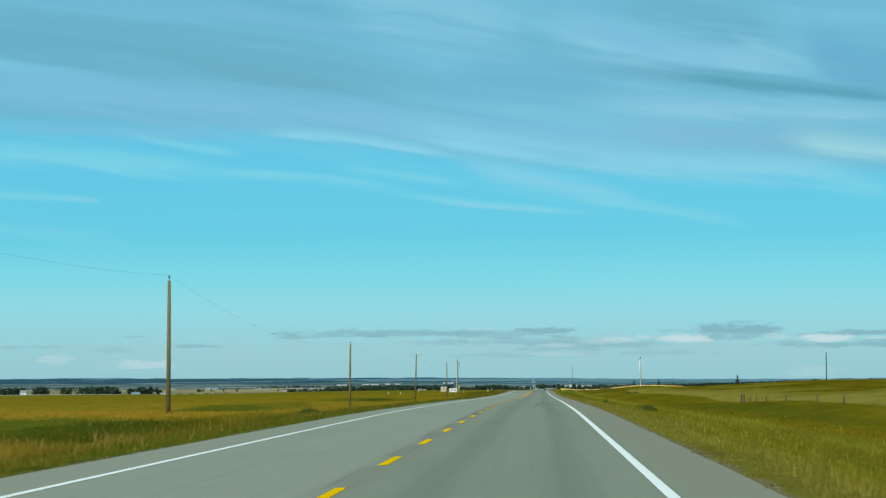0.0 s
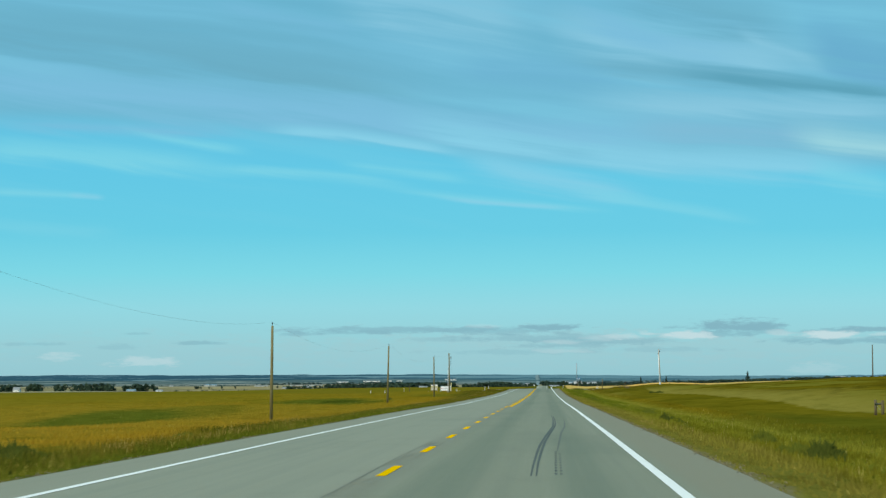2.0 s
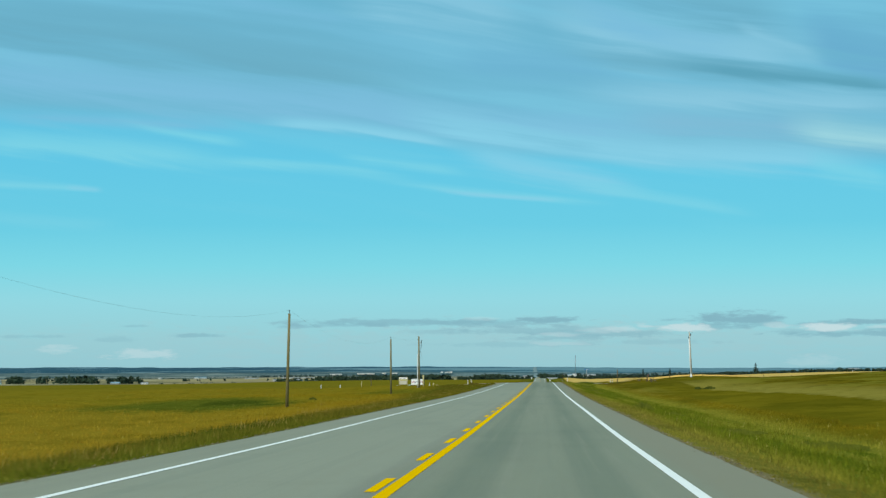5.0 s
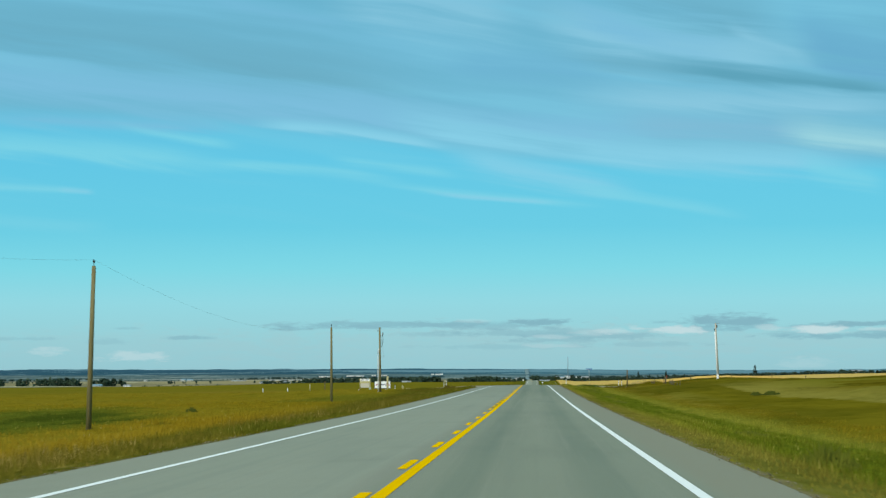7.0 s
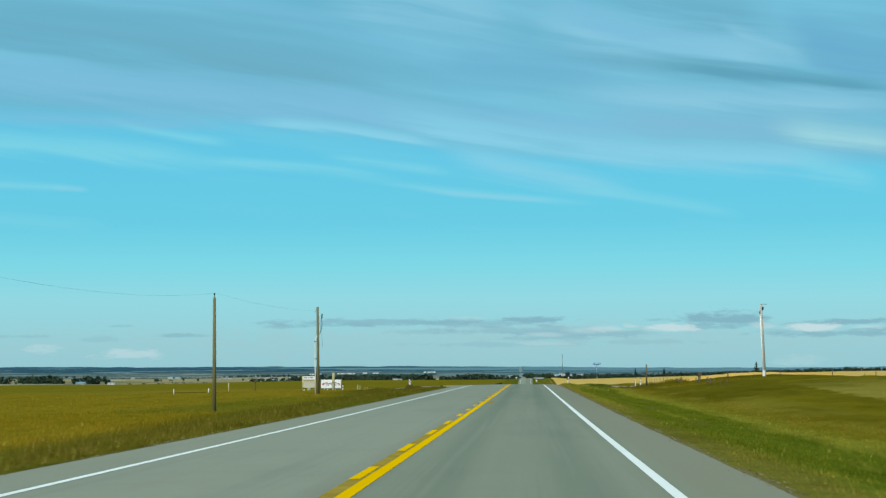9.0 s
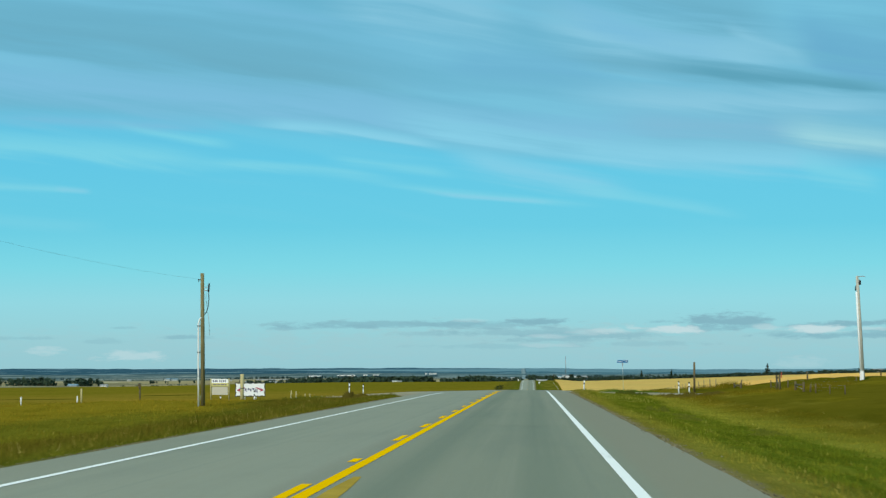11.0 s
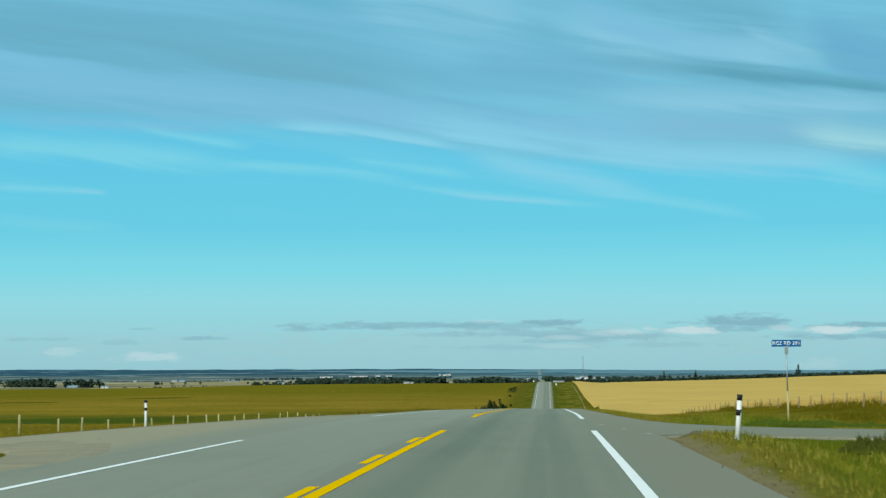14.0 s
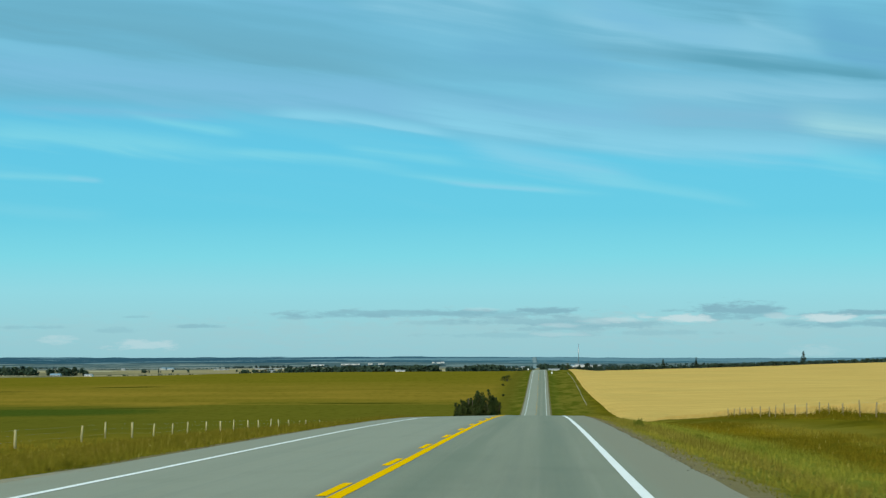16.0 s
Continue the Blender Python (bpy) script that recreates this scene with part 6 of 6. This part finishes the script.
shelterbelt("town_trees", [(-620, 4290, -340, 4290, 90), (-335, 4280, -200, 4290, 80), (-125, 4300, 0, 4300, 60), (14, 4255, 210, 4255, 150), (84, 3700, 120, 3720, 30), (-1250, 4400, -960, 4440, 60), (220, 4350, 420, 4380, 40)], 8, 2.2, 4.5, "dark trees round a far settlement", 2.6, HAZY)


def ridge(name, y, foot, crest, seed, colour, label, x0=-1900, x1=1700, rag=1.0):
    """The last wooded rise before the sky, a long low hill with a front slope and a ragged line of treetops."""
    rnd = np.random.default_rng(seed)
    xs = np.linspace(x0, x1, 900)
    wave = sum(np.sin(xs * f_ + rnd.uniform(0, 6.28)) * a for f_, a in ((0.0019, 0.8), (0.0051, 0.5), (0.013, 0.35), (0.034, 0.25), (0.08, 0.18)))
    woods = np.repeat(rnd.uniform(0, 1, 90), 10)
    woods = np.convolve(np.where(woods > 0.62, woods, 0.0), np.ones(5) / 5, "same")
    wave = wave + rag * (woods * 1.5 + rnd.uniform(0, 0.5, 900) * (0.3 + woods))
    tilt = np.interp(xs, [-1900, -1150, -470, -200, 0, 300, 600, 1700], [3.4, 3.8, 4.0, 2.6, 0.6, -2.8, -3.6, -5.0])
    s_ = np.linspace(0, 1, 6)[:, None]
    zs = foot + tilt * 0.6 + (crest + 0.7 * wave + tilt * 0.4 - foot) * ease(s_)
    zs[0] = foot - 14
    verts = np.stack([np.broadcast_to(xs, zs.shape).ravel(), (y + 30 * s_ + 0 * zs).ravel(), zs.ravel()], 1)
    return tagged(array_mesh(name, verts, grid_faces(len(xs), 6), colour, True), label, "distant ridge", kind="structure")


def hazed_woods(name, dark, pale, hazy, share, bare=None):
    """Woods and strips of pale field across a far slope, distance haze painted into their blues; the woods thin out and
    turn hazier eastwards.
    """
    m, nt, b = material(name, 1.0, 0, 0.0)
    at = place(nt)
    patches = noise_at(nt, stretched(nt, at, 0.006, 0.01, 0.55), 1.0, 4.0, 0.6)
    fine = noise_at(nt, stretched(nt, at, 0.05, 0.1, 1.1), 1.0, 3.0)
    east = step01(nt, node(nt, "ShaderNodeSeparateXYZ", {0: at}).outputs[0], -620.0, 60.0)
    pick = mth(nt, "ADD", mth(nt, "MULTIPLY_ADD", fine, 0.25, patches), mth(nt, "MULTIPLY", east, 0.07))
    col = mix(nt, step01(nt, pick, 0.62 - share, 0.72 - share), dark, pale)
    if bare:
        # open pasture under the wooded crest, in the haze-tinted pale
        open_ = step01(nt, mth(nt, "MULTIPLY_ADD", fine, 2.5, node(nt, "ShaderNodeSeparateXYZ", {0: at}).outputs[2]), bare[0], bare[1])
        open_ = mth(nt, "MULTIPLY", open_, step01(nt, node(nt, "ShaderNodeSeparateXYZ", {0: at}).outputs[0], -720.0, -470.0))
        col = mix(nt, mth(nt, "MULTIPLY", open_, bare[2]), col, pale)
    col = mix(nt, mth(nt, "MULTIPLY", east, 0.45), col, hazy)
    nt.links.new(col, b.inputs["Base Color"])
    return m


# the blues of these rises are distance haze set in the base colours
ridge("backdrop_near", 4560, -19, -13.0, 2, hazed_woods("hazed_woods_near", (0.060, 0.100, 0.105), (0.17, 0.21, 0.195), (0.075, 0.145, 0.165), -0.05), "far wooded rise with pale fields", rag=0.6)
ridge("backdrop_mid", 4740, -14, -7.0, 5, hazed_woods("hazed_woods_mid", (0.026, 0.072, 0.100), (0.14, 0.22, 0.24), (0.064, 0.155, 0.190), -0.05), "dark wooded rise on the plain in painted haze blue-green", rag=0.8)
ridge("backdrop_far", 4920, -9, -0.6, 9, hazed_woods("hazed_woods_far", (0.030, 0.078, 0.110), (0.145, 0.250, 0.285), (0.070, 0.160, 0.200), -0.11, (0.9, -0.6, 0.8)), "wooded horizon painted haze blue")

# ---------------------------------------------------------------- far farm and settlement

ROOF_BLUE, ROOF_GREY, WALL_WHITE = plain("blue_steel_roof", (0.24, 0.34, 0.40), 0.5, 0.2, 0.3), plain("grey_roof", (0.28, 0.29, 0.29), 0.6, 0.1, 0.3), plain("white_siding", (0.78, 0.77, 0.72), 0.7, 0, 0.3, 0.06)
WALL_PALE = plain("pale_siding", (0.50, 0.50, 0.45), 0.7, 0, 0.3, 0.08)
PANE = plain("dark_pane", (0.03, 0.04, 0.05), 0.2, 0, 1, 0.2, 0.5)


def building(name, x, y, w_, d_, wall_h, roof_h, wall, roof, label, category="barn", turn=0.0, windows=2, group="", base=None):
    base = ground_at(x, y) - 0.3 if base is None else base
    top = thing(name, x, y, base, label, category, group, turn)
    bm = bmesh.new()
    box(bm, -w_ / 2, w_ / 2, -d_ / 2, d_ / 2, 0, wall_h)
    part("wall", bm, wall, top)
    bm = bmesh.new()
    o = 0.4
    ridge_pts = [(-w_ / 2 - o, 0, wall_h + roof_h), (w_ / 2 + o, 0, wall_h + roof_h)]
    eave = [(-w_ / 2 - o, -d_ / 2 - o, wall_h - 0.1), (w_ / 2 + o, -d_ / 2 - o, wall_h - 0.1), (w_ / 2 + o, d_ / 2 + o, wall_h - 0.1), (-w_ / 2 - o, d_ / 2 + o, wall_h - 0.1)]
    r_ = [bm.verts.new(p) for p in ridge_pts]
    e = [bm.verts.new(p) for p in eave]
    for f in ((e[0], e[1], r_[1], r_[0]), (e[2], e[3], r_[0], r_[1]), (e[1], e[2], r_[1]), (e[3], e[0], r_[0]), (e[3], e[2], e[1], e[0])):
        bm.faces.new(f)
    part("roof", bm, roof, top)
    part("door", box(bmesh.new(), -w_ * 0.08, w_ * 0.08, -d_ / 2 - 0.08, -d_ / 2 - 0.004, 0, wall_h * 0.75), ROOF_GREY, top)
    for k_ in range(windows):
        xx = -w_ * 0.36 + k_ * w_ * 0.72 / max(1, windows - 1)
        part("window", box(bmesh.new(), xx - w_ * 0.05, xx + w_ * 0.05, -d_ / 2 - 0.06, -d_ / 2 - 0.004, wall_h * 0.4, wall_h * 0.75), PANE, top)
    return top


FARM_Y = 3085.0
building("barn", -634, FARM_Y - 8, 13, 11, 1.5, 1.9, WALL_PALE, ROOF_BLUE, "long low barn with a blue steel roof", windows=2)
building("shed", -812, FARM_Y - 10, 10, 9, 3.4, 4.0, WALL_WHITE, ROOF_GREY, "white farm shed with a grey roof")
building("machine_shed", -589, FARM_Y - 14, 10, 8, 2.2, 1.4, WALL_WHITE, ROOF_GREY, "low white machine shed beside the farmyard")
rnd = random.Random(4)
for cx, cy, n, spread in ((-445, 3650, 2, 30), (-650, 4215, 4, 70), (100, 4230, 2, 30), (-790, 4215, 1, 30), (-40, 3900, 2, 20)):
    for i in range(n):
        w_ = rnd.uniform(6, 13)
        building("far_building", cx + rnd.uniform(-spread, spread), cy - 25 + rnd.uniform(-12, 12), w_, 10, rnd.uniform(2.0, 3.4), rnd.uniform(1, 2), WALL_PALE if cx < 0 else WALL_WHITE, ROOF_GREY if rnd.random() < 0.7 else ROOF_BLUE,
                 "pale far-off building on the plain", "building", 0, 2, "far buildings")
for x, w_ in ((-470, 64), (-402, 34), (-356, 28), (-318, 30), (-285, 22), (-560, 26)):
    building("long_shed", x, 3960, w_, 10, 1.7, 0.7, WALL_PALE, ROOF_GREY, "long low white livestock shed far out on the plain", "shed", 0, 3, "far livestock sheds")
# white sheds on the slope of the far rise, and farms among the trees
for x, base, w_, wall_h in ((-222, -11.6, 5, 2.4), (-212, -11.8, 8, 2.2), (-203, -11.6, 7, 2.6), (-393, -14.2, 38, 2.2), (-460, -15.8, 26, 2.6), (-352, -13.6, 9, 2.2), (-329, -13.4, 12, 1.8)):
    building("hill_shed", x, 4566, w_, 8, wall_h, 0.9, WALL_WHITE, ROOF_GREY, "white farm shed on the slope of the far rise", "shed", 0, 2, "sheds on the far rise", base)
for x, w_, wall_h in ((-190, 7, 4.0), (-183, 5, 3.4), (17, 15, 4.0)):
    building("field_shed", x, 3140, w_, 8, wall_h, 1.3, WALL_WHITE, ROOF_GREY, "white shed among the trees of a far field", "shed", 0, 2)
for x, w_, wall_h in ((47, 8, 4.4), (57, 10, 3.6), (66, 7, 5.2), (75, 9, 4.2), (88, 7, 3.2)):
    building("settlement_house", x, 4190, w_, 9, wall_h, 1.8, WALL_WHITE, ROOF_BLUE if x == 57 else ROOF_GREY, "white building of the far settlement", "building", 0, 2, "buildings of the far settlement")


def far_highway():
    """The highway past the last dip, climbing the far rise on a low bank."""
    line = [(-5.5, 3000.0, None), (-8.0, 3300.0, None), (-11.5, 4000.0, None), (-13.0, 4500.0, None), (-13.2, 4556.0, -18.4), (-13.4, 4592.0, -10.4), (-14.2, 4738.0, -9.4), (-14.6, 4772.0, -5.0), (-15.6, 4916.0, -3.6), (-16.0, 4948.0, 0.5)]
    verts, faces = [], []
    for i, (x, y, z) in enumerate(line):
        z, half = (ground_at(x, y) + 0.5, 3.6) if z is None else (z, 2.9)
        verts += [(x - 5, y, z - 2.5), (x - half, y, z), (x + half, y, z), (x + 5, y, z - 2.5)]
        faces += [(4 * i + k - 4, 4 * i + k - 3, 4 * i + k + 1, 4 * i + k) for k in range(3) if i]
    return tagged(mesh_object("far_highway", verts, faces, FAR_ROAD), "pale grey highway climbing the far rise", "road", kind="structure")


# asphalt colour lifted towards blue-grey to carry the haze over the far rise
FAR_ROAD = plain("hazed_asphalt", (0.165, 0.220, 0.220), 0.9, 0, 0.05, 0.15)
far_highway()


def cattle_track():
    """A narrow bare track that follows the wheat down into the hollow."""
    verts, faces = [], []
    for i, y in enumerate(np.arange(1290.0, 1800.0, 5.0)):
        x = float(np.interp(y, [1290, 1304, 1447, 1540, 1667, 1780], [19.2, 19.4, 19.9, 19.6, 19.2, 18.3])) + 0.12 * math.sin(y * 0.021)
        half = 0.17 + 0.07 * math.sin(y * 0.043)
        for e in (-half, half):
            verts.append((x + e, y, ground_at(x + e, y) + 0.06))
        if i:
            faces.append((2 * i - 2, 2 * i - 1, 2 * i + 1, 2 * i))
    return tagged(mesh_object("cattle_track", verts, faces, plain("bare_earth", (0.27, 0.225, 0.110), 0.95, 0, 0.4, 0.25)), "narrow bare earth track beside the wheat", "track", kind="structure")


cattle_track()
building("shed", 298, 2060, 10, 8, 2.8, 1.6, WALL_WHITE, ROOF_GREY, "small white shed on the skyline of the pasture")

# lattice mast on the skyline
mx, my = 74.0, 4480.0
mast = thing("radio_mast", mx, my, ground_at(mx, my), "thin grey guyed radio mast on the skyline", "mast")
mh = 26 - ground_at(mx, my)
for a in (0.5, 2.6, 4.7):
    part("leg", rounded([(0.7 * math.cos(a), 0.7 * math.sin(a), 0), (0.5 * math.cos(a), 0.5 * math.sin(a), mh)], 0.22, 6), GALV, mast)
for i in range(12):
    part("strut", rounded([(0.7 * math.cos(0.5 + 2.1 * i), 0.7 * math.sin(0.5 + 2.1 * i), mh * i / 12), (0.6 * math.cos(2.6 + 2.1 * i), 0.6 * math.sin(2.6 + 2.1 * i), mh * (i + 1) / 12)], 0.12, 5), GALV, mast)

# ---------------------------------------------------------------- weeds and grass


def weed(x, y, height, width, seed, label="dark green clump of weeds on the verge", leafage=None):
    """A low uneven dome of stems and upright leaves."""
    rnd_ = np.random.default_rng(seed)
    top = thing("weed_clump", x, y, ground_at(x, y), label, "weeds", "weeds on the verges")
    shapes = []
    for n, lo_, hi_, w0 in ((int(240 + 160 * width), 0.0, 1.0, 0.007), (int(420 + 420 * width), 0.25, 0.98, 0.020)):
        a, rr = rnd_.uniform(0, 6.28, n), rnd_.uniform(0, 1, n) ** 0.55
        lump = 0.66 + 0.34 * np.sin(3 * a + seed) * np.sin(7 * rr + seed)
        reach = height * lump * (1 - 0.8 * rr ** 1.6) * rnd_.uniform(0.45, 1.0, n)
        px, py = width / 2 * rr * np.cos(a), width / 2 * rr * np.sin(a)
        z0 = reach * (lo_ * rnd_.uniform(0.2, 1.6, n)) - 0.03
        z1 = np.maximum(reach * hi_, z0 + 0.06)
        w_ = w0 * rnd_.uniform(0.6, 1.6, n)
        lean = rnd_.normal(0, 0.25, (n, 2)) * (z1 - z0)[:, None]
        face = rnd_.uniform(-0.6, 0.6, n)
        side = np.stack([np.cos(face) * w_, np.sin(face) * w_, 0 * w_], 1)
        mid = np.stack([px + lean[:, 0] * 0.5, py + lean[:, 1] * 0.5, (z0 + z1) / 2], 1)
        shapes.append(np.stack([np.stack([px, py, z0], 1), mid + side, np.stack([px + lean[:, 0], py + lean[:, 1], z1], 1), mid - side], 1).reshape(-1, 3))
    v = np.concatenate(shapes)
    ob = array_mesh("foliage", v, np.arange(len(v)).reshape(-1, 4), leafage or WEED)
    ob.parent = top
    return top


WEED = make_leaves("weed_leaf", (0.048, 0.064, 0.006), (0.120, 0.130, 0.014), True)
DOCK = make_leaves("dock_leaf", (0.024, 0.038, 0.005), (0.080, 0.092, 0.012), True)
SHRUB = make_leaves("shrub_leaf", (0.044, 0.040, 0.006), (0.120, 0.096, 0.014), True)
for i, (x, y, h_, w_) in enumerate(((-11.2, 138.6, 0.30, 1.0), (8.0, 179.0, 0.36, 1.2), (6.9, 133.3, 0.26, 0.6), (7.9, 111.5, 0.42, 1.4),
                                    (8.4, 122.5, 0.50, 0.8), (7.9, 226.5, 0.24, 2.2), (9.6, 218.7, 0.28, 2.6), (7.0, 264.8, 0.62, 1.2), (7.8, 253.3, 0.40, 1.3))):
    weed(x, y, h_, w_, 100 + i)
for i, (x, y, h_, w_) in enumerate(((8.5, 291.8, 0.28, 2.4), (8.0, 432.0, 0.26, 2.2), (7.6, 386.8, 0.24, 2.2), (7.3, 358.3, 0.24, 2.0), (7.9, 450.6, 0.36, 0.9), (8.5, 450.8, 0.38, 0.9),
                                    (8.6, 443.4, 0.20, 2.6), (9.7, 424.1, 0.24, 2.2), (9.4, 419.3, 0.22, 2.0), (6.1, 600.0, 0.42, 0.7), (7.5, 589.4, 0.22, 1.2))):
    weed(x, y, h_, w_ * 0.6, 130 + i)
for i, (x, y, h_, w_) in enumerate(((-14.0, 524.8, 0.35, 2.6), (-13.4, 507.7, 0.35, 2.0), (-20.0, 520.7, 0.30, 2.4), (-16.0, 568.0, 0.55, 2.4))):
    weed(x, y, h_, w_, 150 + i)

for i, (x, y, h_, w_) in enumerate(((12.2, 501.0, 0.55, 2.6), (13.8, 501.4, 0.60, 2.8), (15.6, 501.0, 0.42, 2.6),                                     (-9.95, 497.0, 0.80, 1.3), (-9.2, 497.5, 0.50, 1.4))):
    weed(x, y, h_, w_, 200 + i, "rank dark olive shrub of weeds in the long grass", SHRUB)


for i, (x, y, h_, w_) in enumerate(((19.5, 388.0, 0.46, 0.9), (20.9, 389.4, 0.50, 1.5), (8.7, 498.5, 0.46, 0.9), (9.4, 499.3, 0.56, 1.2), (10.4, 500.2, 0.60, 1.5), (-21.0, 360.6, 0.52, 0.9))):
    weed(x, y, h_, w_, 240 + i, "tall dark green clump of weeds in the long grass", DOCK)
RANK = make_leaves("rank_leaf", (0.034, 0.064, 0.006), (0.085, 0.125, 0.014), True)
for i, (x, y, h_, w_) in enumerate(((9.1, 517.6, 0.26, 1.6), (10.5, 517.9, 0.28, 1.8), (11.9, 518.2, 0.24, 1.8))):
    weed(x, y, h_, w_, 230 + i, "rich green weeds round the foot of the sign post", RANK)
for i, (x, y, h_, w_) in enumerate(((7.1, 147.4, 0.62, 0.45), (7.7, 147.7, 0.28, 0.9), (8.2, 108.8, 0.70, 1.0), (8.1, 158.2, 0.40, 1.2), (-11.1, 114.5, 0.65, 1.8))):
    weed(x, y, h_, w_, 170 + i, "tall dark green dock growing on the verge", DOCK)


SEED = make_stalks("seed_stalks", (0.22, 0.19, 0.04), (0.42, 0.36, 0.11))


def grass(name, x0, x1, y0, y1, per_m2, h0, h1, mat, label, seed, power=1.0, width=0.011, patchy=0.0):
    """Single blades, denser towards x0; patchy: how far they keep to tufts and drifts."""
    rnd_ = np.random.default_rng(seed)
    n = int(abs(x1 - x0) * (y1 - y0) * per_m2)
    x = x0 + (x1 - x0) * rnd_.uniform(0, 1, n) ** power
    y = rnd_.uniform(y0, y1, n)
    # tussocks: pull blades together
    turn_ = rnd_.uniform(0, 6.28, n)
    x, y = x + 0.10 * np.cos(turn_), y + 0.10 * np.sin(turn_)
    lush = 0.5 + 0.25 * np.sin(x * 0.9 + 1.7 * np.sin(y * 0.21)) * np.sin(y * 0.37 + x * 0.3) + 0.25 * np.sin(x * 2.7 + 2.1 * np.sin(y * 0.83)) * np.sin(y * 1.43 - x * 1.1)
    lo, hi = side_edges(x)
    keep = np.maximum(lo - y, y - hi) > 0.45
    keep &= np.abs(x) > np.where(x > 0, east_edge(y), 5.02) + 0.20 + 0.12 * ease((y - 380) / 100) + 0.10 * np.sin(y * 1.7) * np.sin(y * 0.41)
    keep &= rnd_.uniform(0, 1, n) < 0.25 + 0.75 * lush ** 1.5
    if patchy:
        drift = np.sin(x * 0.55 + 1.3 * np.sin(y * 0.11 + seed)) + np.sin(y * 0.17 + 1.9 * np.sin(x * 0.31 + seed)) + 0.8 * np.sin(x * 1.9 + y * 0.9 + 1.4 * np.sin(y * 0.6))
        keep &= drift > patchy
    x, y, lush = x[keep], y[keep], lush[keep]
    n = len(x)
    lo, hi = side_edges(x)
    edge_ = np.clip((np.abs(x) - 5.0) / 1.3, 0.25, 1) * np.clip(np.maximum(lo - y, y - hi) / 5.0, 0.25, 1)
    mown = 1 - 0.5 * ease((y - 250) / 100) * (1 - ease((y - 462) / 22)) * (x > 0)
    h_ = (h0 + (h1 - h0) * rnd_.uniform(0, 1, n) ** 2) * (0.6 + 0.5 * lush) * edge_ * mown
    w_ = width * rnd_.uniform(0.7, 1.6, n)
    z = land(x, y)
    lx, ly = rnd_.normal(0.05, 0.22, n) * h_, rnd_.normal(0, 0.22, n) * h_
    a = rnd_.uniform(-0.32, 0.32, n)
    dx, dy = np.cos(a) * w_, np.sin(a) * w_
    v = np.stack([np.stack([x - dx, y - dy, z - 0.02], 1), np.stack([x + dx, y + dy, z - 0.02], 1), np.stack([x + lx, y + ly, z + h_], 1)], 1).reshape(-1, 3)
    return tagged(array_mesh(name, v, np.arange(n * 3).reshape(-1, 3), mat), label, "grass", kind="stuff")


grass("verge_grass_east", 4.95, 14.0, 14, 660, 72, 0.05, 0.24, BLADES, "uneven green and straw-coloured grass on the verge", 11, 1.25, 0.014)
grass("verge_grass_west", -5.15, -14.0, 14, 660, 66, 0.05, 0.40, BLADES, "uneven olive and straw-coloured grass on the verge", 12, 1.25, 0.014)
grass("hay_grass", -13.0, -62.0, 50, 620, 10, 0.05, 0.22, BLADES, "standing ochre hay", 14, 1.9, 0.022)
grass("bank_grass", 8.0, 24.0, 490, 505.5, 40, 0.08, 0.30, BLADES, "rank dark grass on the bank before the side road", 17, 1.0, 0.014)
grass("fence_grass", 17.5, 21.2, 525, 720, 20, 0.08, 0.30, BLADES, "long olive grass along the wheat fence", 15, 1.0, 0.016)
grass("seed_heads_east", 5.6, 12.0, 14, 240, 0.22, 0.20, 0.40, SEED, "pale seed heads standing over the verge grass", 18, 1.0, 0.006)
grass("seed_heads_west", -5.8, -13.0, 14, 660, 0.22, 0.20, 0.40, SEED, "pale seed heads standing over the verge grass", 19, 1.0, 0.006)
STRAW = make_stalks("straw_tufts", (0.150, 0.112, 0.018), (0.310, 0.232, 0.062))
grass("straw_tufts_west", -6.6, -15.5, 30, 330, 17, 0.20, 0.46, STRAW, "tufts of dry straw-coloured grass on the rough verge", 21, 1.0, 0.010, 1.5)
grass("straw_tufts_east", 5.5, 11.0, 14, 240, 7, 0.16, 0.36, STRAW, "tufts of dry straw-coloured grass on the verge", 22, 1.3, 0.009, 1.45)
LIME = make_stalks("lime_stalks", (0.150, 0.150, 0.012), (0.300, 0.265, 0.050))
grass("corner_grass", 5.8, 9.8, 476.0, 503.0, 40, 0.09, 0.25, LIME, "yellow-green grass round the corner of the turning", 25, 1.2, 0.010, -0.6)
grass("pale_tall_grass", 9.2, 11.6, 543.0, 549.5, 26, 0.30, 0.62, LIME, "stand of tall yellow-green grass stalks on the verge", 24, 1.0, 0.012)
grass("fence_brush", 18.2, 21.3, 527, 705, 60, 0.24, 0.70, BLADES, "rank olive brush grown up round the wheat fence", 23, 1.0, 0.016, 0.2)
grass("wheat_fringe", 21.2, 25.0, 540, 740, 36, 0.42, 0.62, make_stalks("wheat_stalks", (0.42, 0.31, 0.09), (0.58, 0.44, 0.15)), "ragged edge of the standing wheat", 16, 1.6, 0.012)
